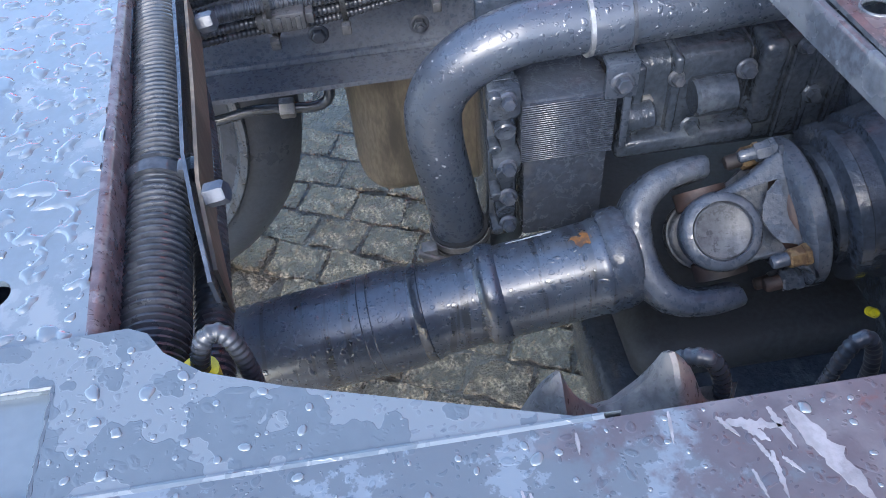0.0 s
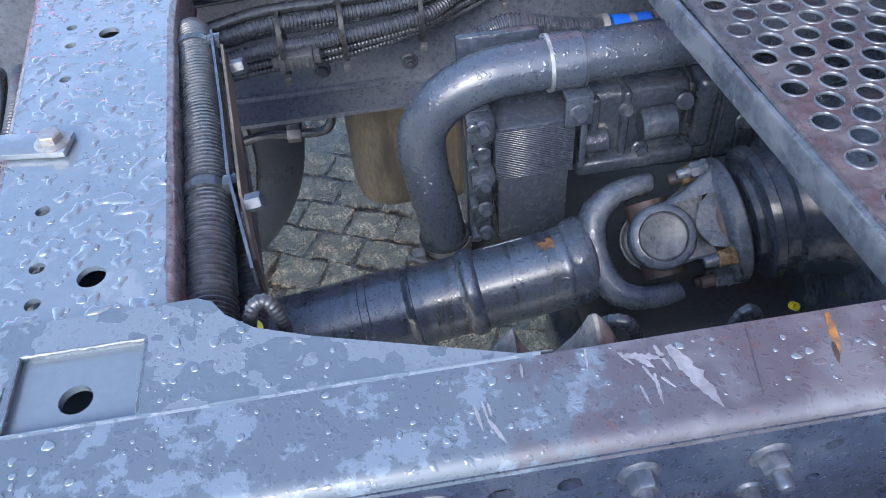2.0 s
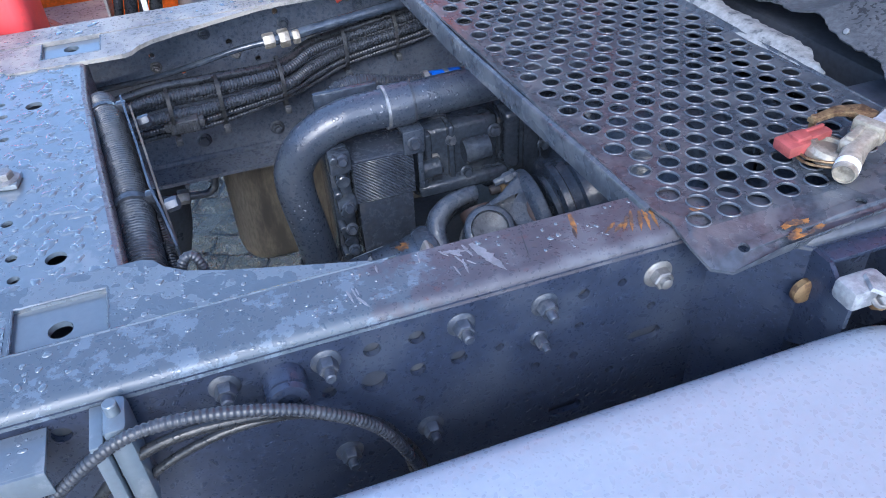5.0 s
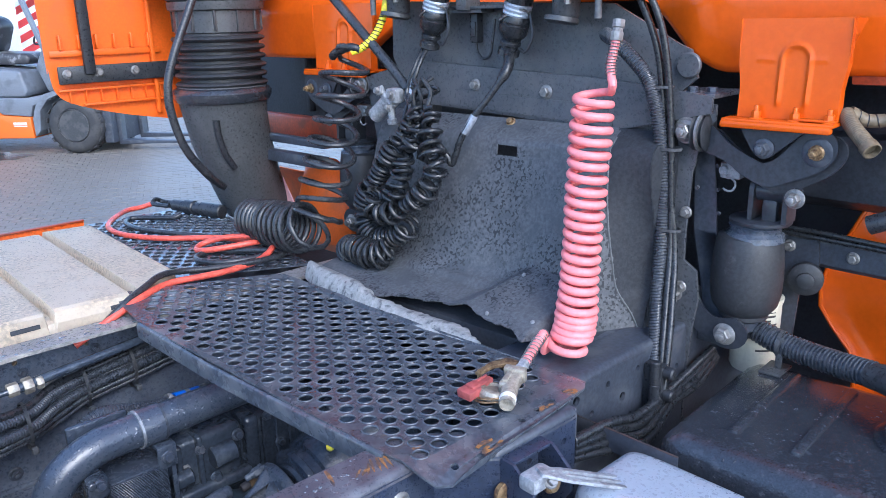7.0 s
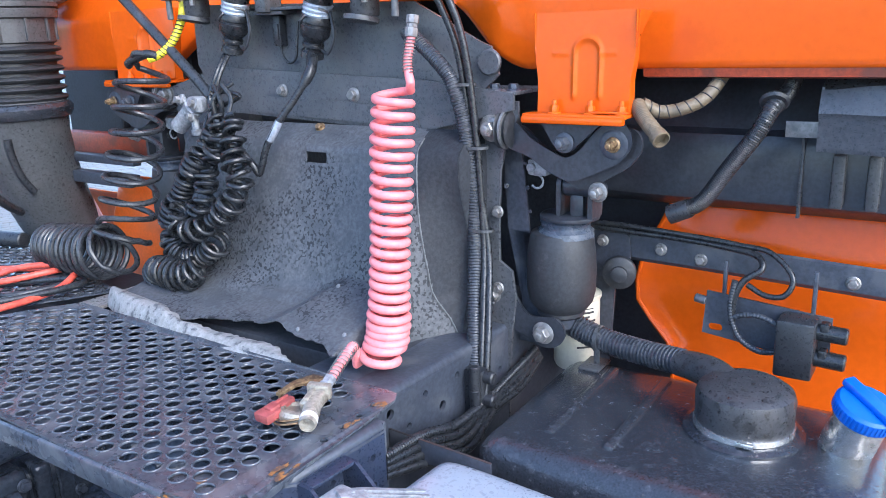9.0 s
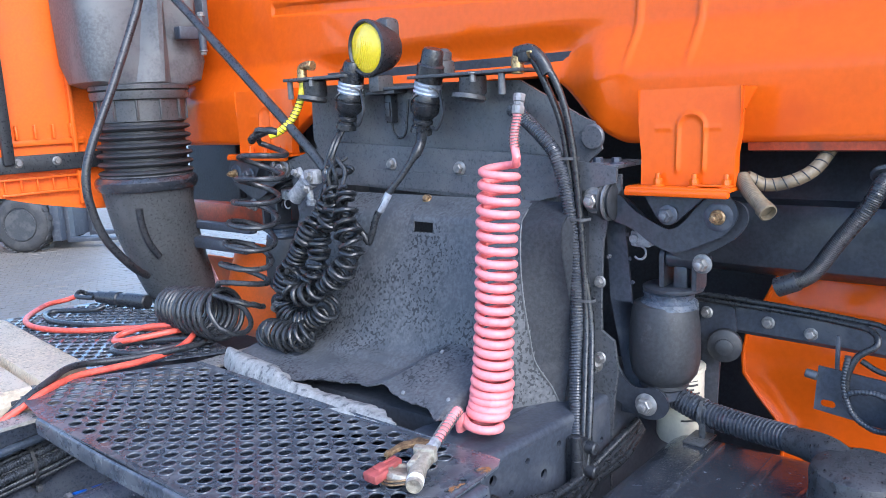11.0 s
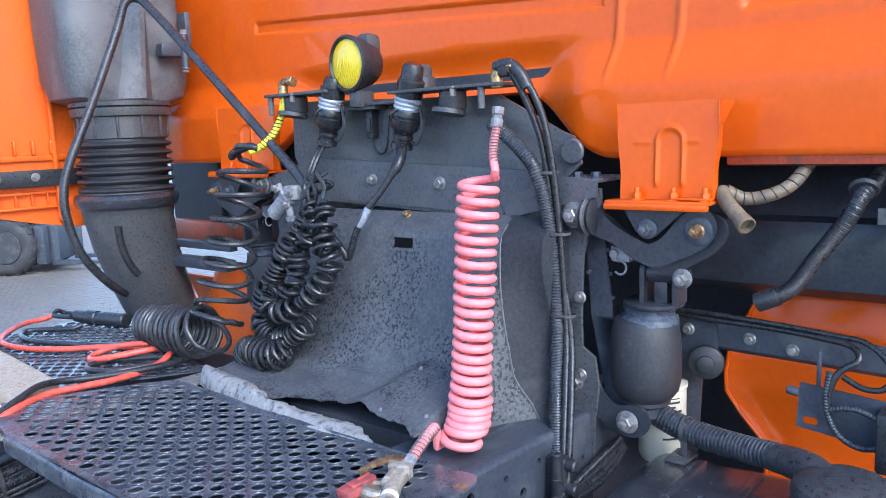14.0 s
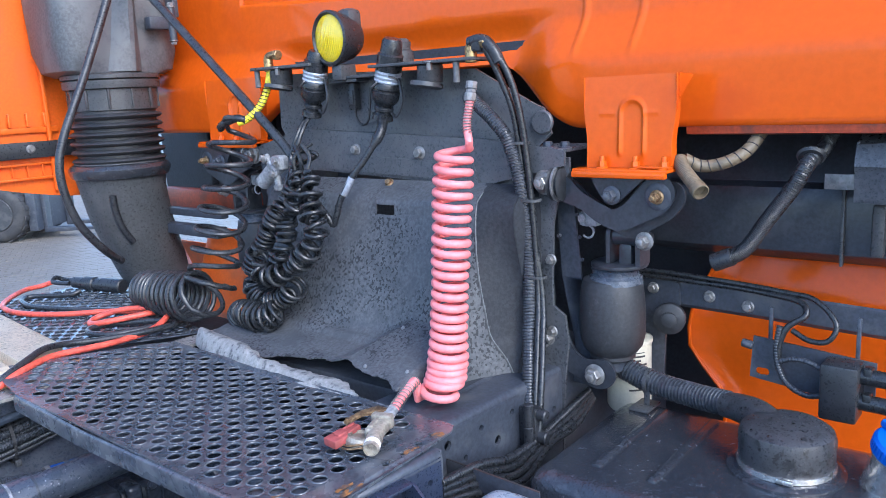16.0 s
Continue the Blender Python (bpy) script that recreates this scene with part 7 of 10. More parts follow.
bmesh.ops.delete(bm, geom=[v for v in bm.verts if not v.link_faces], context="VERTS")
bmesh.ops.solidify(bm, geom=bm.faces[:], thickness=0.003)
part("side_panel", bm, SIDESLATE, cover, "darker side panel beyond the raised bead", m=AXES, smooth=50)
bm = bmesh.new()
rows = []
for j in range(100):
    v = 0.255 + (0.885 - 0.255) * j / 99
    jag = (0.010 * noise.noise(Vector((v * 30, 5, 0))) + 0.006 * noise.noise(Vector((v * 95, 7, 0)))) * step(0.66, 0.60, v)
    top = between(((0.255, -0.385), (0.30, -0.366), (0.34, -0.352), (0.40, -0.352), (0.515, -0.357), (0.57, -0.366), (0.63, -0.364), (0.67, -0.345), (0.885, -0.318)), v) + jag
    high = between(((0.255, 1.013), (0.34, 1.018), (0.50, 1.018), (0.57, 1.028), (0.64, 1.042), (0.885, 1.041)), v)
    low = between(((0.255, -0.387), (0.30, -0.392), (0.40, -0.398), (0.65, -0.398), (0.79, -0.388), (0.885, -0.352)), v)
    crest = between(((0.255, 0.001), (0.36, 0.004), (0.55, 0.006), (0.68, 0.010), (0.885, 0.012)), v)
    row = []
    for k in range(11):
        t = k / 10
        row.append(Vector((top + (low - top) * t ** 0.75, v, high + (1.006 - high) * t ** 2.2 + crest * math.sin(math.pi * t ** 0.8) + 0.0015 * noise.noise(Vector((v * 24, t * 3, 2))))))
    rows.append(row)
sheet(bm, rows, 0.003)
part("torn_lip", bm, COVERLIGHT, cover, "pale rubbed front lip", m=AXES, smooth=60)
bm = bmesh.new()
rows = []
for t in [k / 20 for k in range(21)]:
    p = cover_point(0.06 + 0.92 * t, 0.060)
    rows.append([Vector((p.x + 0.001, 0.059, p.z)), Vector((p.x + 0.03, 0.050, p.z - 0.003)), Vector((p.x + 0.06, 0.045, p.z - 0.006)), Vector((p.x + 0.10, 0.042, p.z - 0.01))])
sheet(bm, rows, 0.003)
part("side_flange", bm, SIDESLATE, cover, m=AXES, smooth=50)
bm = bmesh.new()
add_sweep(bm, [cover_point(0.10 + 0.88 * k / 24, 0.1615 - 0.0924 * k / 24) + Vector((0.0, 0.0, 0.0)) for k in range(25)], 0.0022, 6)
add_sweep(bm, glide([(-0.062, 0.128, 1.335), (-0.03, 0.104, 1.334), (-0.004, 0.082, 1.326), (0.0, 0.074, 1.305), (0.0, 0.072, 1.2)], 6), 0.003, 6)
part("raised_bead", bm, GREYPLASTIC, cover, m=AXES)
for p, mat in (((-0.032, 0.458, 1.405), GOLD), ((-0.330, 0.283, 1.052), STEEL), ((-0.316, 0.175, 1.056), STEEL), ((-0.197, 0.289, 1.101), STEEL)):
    bm = bmesh.new()
    add_bolt(bm, p, (-0.8, 0, 0.6), 0.0085 if mat is GOLD else 0.005, 0.007 if mat is GOLD else 0.003, mat is GOLD)
    part("bolt", bm, mat, cover, m=AXES)
# solid near-black block in place of the shaded hollow under the cover
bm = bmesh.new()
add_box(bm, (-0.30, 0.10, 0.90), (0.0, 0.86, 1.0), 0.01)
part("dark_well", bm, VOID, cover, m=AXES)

# ---- conduits down the tower ----
G2 = "conduits down the mount tower"
def cab_line(name, points, r, label, category, mat=CONDUIT, ribbed=True, pitch=0.0062, group=G2, n=14):
    return conduit(name, [cab(*p) for p in points], r, label, category, mat, pitch, ribbed, group, n)
cab_line("corrugated_conduit", ((0.0, 0.225, 1.605), (-0.03, 0.182, 1.592), (-0.045, 0.125, 1.553), (-0.045, 0.088, 1.505), (-0.038, 0.064, 1.40), (-0.038, 0.050, 1.22), (-0.068, 0.036, 1.09), (-0.105, 0.016, 1.0), (-0.135, 0.0, 0.92), (-0.14, -0.004, 0.82)), 0.0155, "black corrugated conduit tied down the mount tower", "conduit")
cab_line("air_line", ((-0.06, 0.125, 1.715), (-0.055, 0.085, 1.665), (-0.045, 0.060, 1.58), (-0.035, 0.045, 1.43), (-0.036, 0.030, 1.20), (-0.072, 0.012, 1.08), (-0.112, -0.006, 0.99), (-0.14, -0.018, 0.90)), 0.0072, "black air line tied down the mount tower", "air line", CABLE, False)
cab_line("air_line", ((-0.06, 0.14, 1.72), (-0.05, 0.11, 1.66), (-0.04, 0.078, 1.57), (-0.032, 0.060, 1.43), (-0.034, 0.022, 1.19), (-0.070, 0.000, 1.08), (-0.110, -0.018, 0.99), (-0.14, -0.028, 0.90)), 0.0072, "black air line tied down the mount tower", "air line", CABLE, False)
conn = thing("line_connector", cab(-0.055, 0.13, 1.68), "black elbow connectors on the air lines", "connector")
bm = bmesh.new()
add_box(bm, (-0.072, 0.135, 1.70), (-0.045, 0.160, 1.735), 0.005)
add_sweep(bm, glide([(-0.06, 0.17, 1.72), (-0.06, 0.135, 1.723), (-0.058, 0.110, 1.70), (-0.055, 0.098, 1.675)], 5), 0.013, 12)
part("body", bm, BLACKSTEEL, conn, m=AXES)
for z, v in ((1.505, 0.07), (1.382, 0.045), (1.214, 0.036), (1.06, 0.036)):
    tie = thing("cable_tie", cab(-0.035, v, z), "black cable tie round the conduits", "cable tie", "cable ties on the tower")
    bm = bmesh.new()
    ring = [Vector((-0.034 + 0.019 * math.cos(2 * math.pi * k / 20), v + 0.006 + 0.033 * math.sin(2 * math.pi * k / 20), z)) for k in range(21)]
    rows = [[p + Vector((0, 0, s)) for p in ring] for s in (-0.003, 0.003)]
    sheet(bm, rows, 0.0015)
    part("band", bm, PLASTIC, tie, m=AXES)
manifold = thing("line_manifold", cab(-0.04, 0.04, 0.86), "cluster of black line fittings at the tower foot", "fitting")
bm = bmesh.new()
for z in (0.915, 0.865):
    add_cyl(bm, (-0.035, 0.0, z), (-0.035, 0.105, z), 0.013, 14, 0.003)
    add_lathe(bm, (-0.05, 0.07, z), (0, 1, 0), ((0.016, 0), (0.018, 0.003), (0.018, 0.012), (0.016, 0.015)), 8)
    add_cyl(bm, (-0.06, 0.03, z - 0.02), (-0.06, 0.03, z + 0.03), 0.011, 12, 0.002)
add_box(bm, (-0.05, 0.02, 0.80), (-0.02, 0.07, 0.93), 0.006)
bm.transform(Matrix.Translation((-0.105, -0.05, 0.03)))
part("body", bm, BLACKSTEEL, manifold, m=AXES)
for k in range(4):
    conduit("air_line" if k else "corrugated_conduit", [cab(0.075, -0.03 - 0.004 * k, 0.925 - 0.006 * k), cab(-0.02, -0.026 - 0.006 * k, 0.905 - 0.010 * k), cab(-0.12, -0.022 - 0.005 * k, 0.888 - 0.007 * k), cab(-0.25, -0.030 - 0.010 * k, 0.892 - 0.013 * k), cab(-0.36, -0.034 - 0.008 * k, 0.925 - 0.014 * k), cab(-0.47, -0.030, 0.935 - 0.012 * k)],
            0.008 if k else 0.009, "black air line running from the tower foot along the frame", "air line", CABLE, 0.006, k == 0, "lines at the tower foot")

# ---- pink air coil with coupling head ----
coil = thing("air_coil", cab(-0.17, 0.17, 1.02), "faded pink coiled air hose hanging to the deck", "air coil")
bm = bmesh.new()
axis = [Vector((-0.164, 0.145, 1.506)), Vector((-0.198, 0.131, 1.375)), Vector((-0.236, 0.115, 1.235)), Vector((-0.268, 0.101, 1.118)), Vector((-0.284, 0.095, 1.068)), Vector((-0.302, 0.092, 1.042)), Vector((-0.334, 0.091, 1.017))]
pts = coil_line(axis, lambda f: 0.0332 + 0.0016 * math.sin(f * 9) + 0.003 * step(0.85, 1.0, f), 24.6, 22, 0.12, 5, lambda f: f + 0.055 * math.sin(math.pi * f) - 0.028 * step(0.78, 0.945, f) * step(1.0, 0.95, f), start=(-0.3, -1.0, 0.0), level=True)
stem = [Vector((-0.150, 0.108, 1.600)), Vector((-0.158, 0.112, 1.56)), Vector((-0.162, 0.109, 1.535)), Vector((-0.170, 0.100, 1.519))]
tail = [Vector((-0.362, 0.114, 1.064)), Vector((-0.412, 0.098, 1.058)), Vector((-0.462, 0.084, 1.044))]
line = glide(stem + pts[2:5], 4)[:-6] + pts[3:] + glide([pts[-1], *tail], 8)[2:]
add_sweep(bm, line, 0.0084, 10)
part("hose", bm, PINK, coil, m=AXES)
for a, b, c in ((stem[0], stem[1], stem[2]), (tail[0], tail[1], tail[2])):
    bm = bmesh.new()
    add_coil(bm, (a, b, c), 0.0108, 11, 0.0011, 10, 5)
    part("kink_spring", bm, STEEL, coil, m=AXES)
bm = bmesh.new()
add_lathe(bm, (-0.15, 0.108, 1.598), (0.25, 0.02, 1), ((0.0115, 0), (0.0125, 0.002), (0.0125, 0.016), (0.010, 0.018), (0.010, 0.024), (0.012, 0.026), (0.012, 0.040)), 8)
part("union_nut", bm, STEEL, coil, m=AXES)
head = thing("air_coupling", cab(-0.55, 0.06, 1.013), "worn aluminium air coupling head with red latch, lying on the deck", "coupling head")
HM = pose(0, 0, 0) @ AXES @ pose(-0.545, 0.086, 1.022, 0, 0, 12) @ Matrix.Scale(0.88, 4)
bm = bmesh.new()
add_lathe(bm, (-0.010, -0.006, 0), (0.12, -0.1, 1), ((0.028, -0.008), (0.034, -0.003), (0.034, 0.005), (0.031, 0.008), (0.030, 0.012), (0.023, 0.013), (0.021, 0.007), (0.0, 0.006)), 32)
add_box(bm, (-0.012, -0.017, 0.0), (0.062, 0.017, 0.027), 0.006, pose(0.006, -0.028, 0.0, 0, -4, 6), 3)
add_box(bm, (0.036, -0.024, 0.004), (0.054, 0.022, 0.034), 0.004, pose(0.006, -0.026, 0.0, 0, -4, 6), 2)
add_lathe(bm, (0.012, -0.030, 0.013), (-0.066, -0.024, -0.010), ((0.012, 0), (0.0165, 0.004), (0.0165, 0.058), (0.0145, 0.064), (0.0135, 0.064), (0.0135, 0.060), (0.0, 0.059)), 24)
add_box(bm, (-0.006, -0.006, 0.020), (0.044, 0.006, 0.031), 0.003, pose(0.004, -0.022, 0.0, 0, 0, 10))
part("body", bm, ALU, head, m=HM)
bm = bmesh.new()
add_lathe(bm, (0.060, -0.023, 0.018), (0.034, 0.002, 0.008), ((0.012, 0), (0.0145, 0.002), (0.0145, 0.013), (0.012, 0.015), (0.0125, 0.017), (0.0125, 0.036)), 6)
part("nut", bm, PUMPGREY, head, "grey hexagon hose nut", m=HM)
bm = bmesh.new()
add_lathe(bm, (0.012, -0.030, 0.013), (-0.066, -0.024, -0.010), ((0.0166, 0.042), (0.0169, 0.043), (0.0169, 0.054), (0.0166, 0.055)), 24)
part("label_sleeve", bm, WHITE, head, "white sticker sleeve", m=HM)
bm = bmesh.new()
LM = pose(0.016, 0.016, 0.013, 0, 5, 165)
add_box(bm, (0.0, -0.0075, -0.003), (0.052, 0.0075, 0.009), 0.002, LM)
add_box(bm, (0.004, -0.010, 0.006), (0.040, -0.005, 0.013), 0.001, LM)
add_box(bm, (0.042, -0.019, -0.008), (0.078, 0.017, 0.010), 0.003, LM)
add_box(bm, (0.036, -0.012, 0.004), (0.060, 0.010, 0.015), 0.003, LM)
part("latch", bm, REDCLIP, head, "faded red plastic latch", m=HM)
bm = bmesh.new()
for r, z in ((0.040, 0.006), (0.0425, 0.0)):
    add_sweep(bm, [Vector((-0.010 + r * math.cos(t), -0.006 + r * math.sin(t), z + 0.004 * math.sin(2 * t))) for t in [0.25 * k + 1.6 for k in range(15)]], 0.0020, 6)
add_pierced(bm, [[(0.070, -0.012), (0.098, -0.006), (0.102, 0.022), (0.066, 0.044), (0.010, 0.048), (0.008, 0.037), (0.052, 0.030), (0.070, 0.014)]], 0.020, 0.027, 0.0012)
add_box(bm, (0.072, -0.010, 0.014), (0.100, 0.026, 0.022), 0.002)
add_cyl(bm, (0.016, 0.042, 0.006), (0.016, 0.042, 0.030), 0.005, 10, 0.001)
part("guard", bm, GOLD, head, "rusty wire guard", m=HM)

# ---- black coils ----
cluster = thing("electric_coil", cab(-0.17, 0.72, 1.03), "tangled black coiled electric cable hanging in loops", "coiled cable", "coiled cables")
bm = bmesh.new()
add_coil(bm, [(-0.175, 0.63, 1.43), (-0.195, 0.668, 1.365), (-0.205, 0.717, 1.303), (-0.205, 0.766, 1.24), (-0.205, 0.800, 1.183), (-0.21, 0.790, 1.131), (-0.215, 0.739, 1.109), (-0.215, 0.672, 1.128), (-0.215, 0.630, 1.16)],
         lambda f: 0.019 + 0.007 * min(1, f * 3), 33, 0.0056, 18, 8, 0.8, 4)
part("cable", bm, CABLE, cluster, m=AXES)
bm = bmesh.new()
add_coil(bm, [(-0.225, 0.842, 1.058), (-0.245, 0.815, 1.075), (-0.255, 0.775, 1.082), (-0.258, 0.730, 1.080), (-0.252, 0.695, 1.084), (-0.24, 0.672, 1.098)], lambda f: 0.034 - 0.007 * abs(f - 0.4), 11, 0.0058, 20, 8, 0.7, 6)
part("cable", bm, CABLE, cluster, m=AXES)
bm = bmesh.new()
add_coil(bm, [(-0.175, 0.600, 1.43), (-0.190, 0.615, 1.375), (-0.20, 0.650, 1.32), (-0.205, 0.672, 1.262), (-0.212, 0.690, 1.215), (-0.222, 0.725, 1.185)], lambda f: 0.024 + 0.005 * math.sin(9 * f), 13, 0.0056, 18, 8, 2.2, 31)
part("cable", bm, CABLE, cluster, m=AXES)
cluster = thing("electric_coil", cab(-0.17, 0.62, 1.2), "second black coiled cable knotted through the first", "coiled cable", "coiled cables")
bm = bmesh.new()
add_coil(bm, [(-0.175, 0.578, 1.44), (-0.195, 0.566, 1.395), (-0.212, 0.548, 1.350), (-0.218, 0.530, 1.318), (-0.222, 0.542, 1.280), (-0.230, 0.585, 1.235), (-0.240, 0.645, 1.200), (-0.246, 0.700, 1.187), (-0.248, 0.728, 1.205), (-0.243, 0.712, 1.235)],
         lambda f: 0.019 + 0.006 * math.sin(math.pi * min(1, f * 1.3)), 26, 0.0056, 18, 8, 1.3, 9)
part("cable", bm, CABLE, cluster, m=AXES)
bm = bmesh.new()
add_coil(bm, [(-0.165, 0.64, 1.455), (-0.19, 0.615, 1.40), (-0.21, 0.635, 1.34), (-0.225, 0.640, 1.28), (-0.235, 0.655, 1.225)], 0.017, 12, 0.0050, 16, 8, 2.2, 12)
part("cable", bm, CABLE, cluster, m=AXES)
for k in range(6):
    rnd = random.Random(60 + k)
    q = [Vector((-0.16 + rnd.uniform(-.035, .01), 0.63 + rnd.uniform(-.055, .055), 1.50 - 0.03 * j + rnd.uniform(-.015, .015))) for j in range(6)]
    bm = bmesh.new()
    add_sweep(bm, glide(q, 7), 0.0054, 8)
    part("loose_loop", bm, CABLE, cluster, m=AXES)
leads = thing("plug_lead", cab(-0.08, 0.68, 1.45), "black lead from the plug with white marker tape", "lead", "plug leads")
bm = bmesh.new()
for d in (0.0, 0.013):
    add_sweep(bm, glide([p_left + Vector((0, d, 0.01)), (-0.09, 0.705 + d, 1.53), (-0.11, 0.715 + d, 1.47), (-0.13, 0.70, 1.44)], 6), 0.0062, 8)
part("cable", bm, CABLE, leads, m=AXES)
bm = bmesh.new()
add_sweep(bm, [(-0.10, 0.711, 1.500), (-0.112, 0.714, 1.462)], 0.0072, 8)
part("marker", bm, RIM, leads, m=AXES)
leads = thing("plug_lead", cab(-0.1, 0.48, 1.4), "black lead from the plug with white marker tape", "lead", "plug leads")
bm = bmesh.new()
add_sweep(bm, glide([p_right + Vector((0, 0, 0.015)), (-0.085, 0.425, 1.535), (-0.115, 0.452, 1.475), (-0.135, 0.482, 1.43), (-0.15, 0.512, 1.375), (-0.155, 0.525, 1.335)], 6), lambda i: 0.0125 if i < 9 else 0.0082, 10)
part("cable", bm, CABLE, leads, m=AXES)
bm = bmesh.new()
add_sweep(bm, [(-0.135, 0.482, 1.43), (-0.146, 0.505, 1.388)], 0.0092, 10)
part("marker", bm, RIM, leads, m=AXES)
bm = bmesh.new()
add_sweep(bm, glide([(-0.155, 0.525, 1.34), (-0.158, 0.535, 1.315), (-0.165, 0.545, 1.335), (-0.17, 0.58, 1.37), (-0.17, 0.615, 1.37), (-0.17, 0.63, 1.32)], 6), 0.0085, 10)
part("tail", bm, CABLE, leads, m=AXES)

spring = thing("air_coil", cab(-0.15, 1.05, 1.02), "dark coiled air hose sagging to the deck, with yellow sleeve", "air coil")
bm = bmesh.new()
hang = [Vector((-0.140, 0.918, 1.550)), Vector((-0.152, 0.924, 1.495)), Vector((-0.165, 0.935, 1.42)), Vector((-0.172, 0.952, 1.345)), Vector((-0.178, 0.974, 1.275)), Vector((-0.186, 0.990, 1.215)), Vector((-0.200, 0.992, 1.165)),
        Vector((-0.222, 0.985, 1.128)), Vector((-0.240, 1.000, 1.102)), Vector((-0.248, 1.050, 1.092)), Vector((-0.250, 1.13, 1.088)), Vector((-0.246, 1.215, 1.084)), Vector((-0.238, 1.300, 1.080))]
wound = coil_line(hang, lambda f: 0.056 + 0.010 * math.sin(math.pi * min(1.0, f * 1.2)), 20.5, 28, 0.12, 2, lambda f: between(((0, 0), (0.36, 0.56), (0.46, 0.66), (1, 1)), f), start=(0.0, 1.0, 0.1))
add_sweep(bm, glide([Vector((-0.122, 0.893, 1.572)), Vector((-0.150, 0.935, 1.580)), *wound[2:5]], 5)[:-10] + wound[3:], 0.0074, 9)
part("hose", bm, GREYCABLE, spring, m=AXES)
bm = bmesh.new()
add_sweep(bm, glide([Vector((-0.118, 0.889, 1.571)), Vector((-0.135, 0.915, 1.577)), *wound[0:4:3]], 5)[:-4], 0.0108, 12)
part("cuff", bm, CABLE, spring, "thick black cuff at the sleeve", m=AXES)
bm = bmesh.new()
add_sweep(bm, glide([(-0.06, 0.842, 1.700), (-0.07, 0.848, 1.65), (-0.09, 0.862, 1.605), (-0.115, 0.885, 1.575), (-0.13, 0.908, 1.565)], 7), 0.0095, 10)
part("sleeve", bm, YELLOW, spring, "yellow protective sleeve", m=AXES)
bm = bmesh.new()
add_coil(bm, ((-0.07, 0.848, 1.65), (-0.09, 0.862, 1.605), (-0.115, 0.885, 1.575)), 0.0105, 10, 0.0013, 10, 5)
part("kink_spring", bm, CABLE, spring, m=AXES)

# grey valve with lever behind the coils
valve = thing("tilt_pump", cab(-0.11, 0.79, 1.35), "grey cast cab tilt pump with lever tube", "hand pump")
bm = bmesh.new()
add_lathe(bm, (-0.12, 0.842, 1.402), Vector((0.0, -0.075, 0.056)), ((0.017, 0), (0.021, 0.003), (0.021, 0.070), (0.024, 0.072), (0.024, 0.084), (0.018, 0.088)), 22)
add_box(bm, (-0.135, 0.745, 1.440), (-0.100, 0.785, 1.478), 0.008)
add_cyl(bm, (-0.125, 0.800, 1.458), (-0.125, 0.812, 1.480), 0.009, 12, 0.002)
add_lathe(bm, (-0.12, 0.775, 1.385), (0.0, 0.1, 1), ((0.010, 0), (0.013, 0.004), (0.013, 0.014), (0.009, 0.016), (0.009, 0.05)), 8)
part("body", bm, PUMPGREY, valve, m=AXES)
for p, r in (((-0.138, 0.802, 1.470), 0.009), ((-0.138, 0.752, 1.462), 0.010), ((-0.138, 0.765, 1.430), 0.008)):
    bm = bmesh.new()
    add_bolt(bm, p, (-1, 0.2, 0.3), r, 0.010, True)
    part("fitting", bm, STEEL, valve, m=AXES)
rod = [Vector((1.012, 0.735, 1.475)), Vector((1.008, 0.80, 1.535)), Vector((0.975, 1.10, 1.79)), Vector((0.95, 1.31, 1.965)), Vector((0.935, 1.375, 2.012)), Vector((0.905, 1.395, 2.0)), Vector((0.875, 1.40, 1.92)), Vector((0.785, 1.40, 1.72)), Vector((0.698, 1.40, 1.54)), Vector((0.676, 1.40, 1.45)), Vector((0.684, 1.40, 1.37)), Vector((0.707, 1.40, 1.295)), Vector((0.747, 1.405, 1.234)), Vector((0.80, 1.43, 1.18)), Vector((0.86, 1.49, 1.14))]
bm = bmesh.new()
add_sweep(bm, glide(rod, 6), 0.0125, 12)
part("lever_tube", bm, GREYCABLE, valve, "bent dark steel tube")

# ---- air intake snorkel and far side panel ----
snork = thing("air_intake", (0.97, 1.6, 1.0), "black plastic air intake snorkel with rubber bellows", "air intake")
def loft(bm, stations, n=36):
    """Rounded sections: centre, half sizes, squareness."""
    rings = []
    for (x, y, z), (a, b), q in stations:
        ring = []
        for k in range(n):
            t = 2 * math.pi * k / n
            c, s = math.cos(t), math.sin(t)
            ring.append(bm.verts.new((x + a * math.copysign(abs(c) ** q, c), y + b * math.copysign(abs(s) ** q, s), z)))
        rings.append(ring)
    for a, b in zip(rings, rings[1:]):
        for k in range(n):
            bm.faces.new((a[k], a[(k + 1) % n], b[(k + 1) % n], b[k]))
    bm.faces.new(rings[0][::-1]); bm.faces.new(rings[-1])
bm = bmesh.new()
loft(bm, [((1.06, 1.62, 1.0), (0.115, 0.10), 0.9), ((1.035, 1.62, 1.06), (0.118, 0.11), 0.9), ((1.0, 1.61, 1.15), (0.122, 0.115), 0.9), ((0.965, 1.60, 1.26), (0.130, 0.125), 0.95), ((0.95, 1.60, 1.36), (0.136, 0.135), 1.0), ((0.948, 1.60, 1.40), (0.142, 0.142), 1.0), ((0.948, 1.60, 1.415), (0.150, 0.150), 1.0), ((0.948, 1.60, 1.435), (0.150, 0.150), 1.0), ((0.95, 1.60, 1.45), (0.140, 0.14), 1.0)])
part("lower_duct", bm, PLASTIC, snork)
bm = bmesh.new()
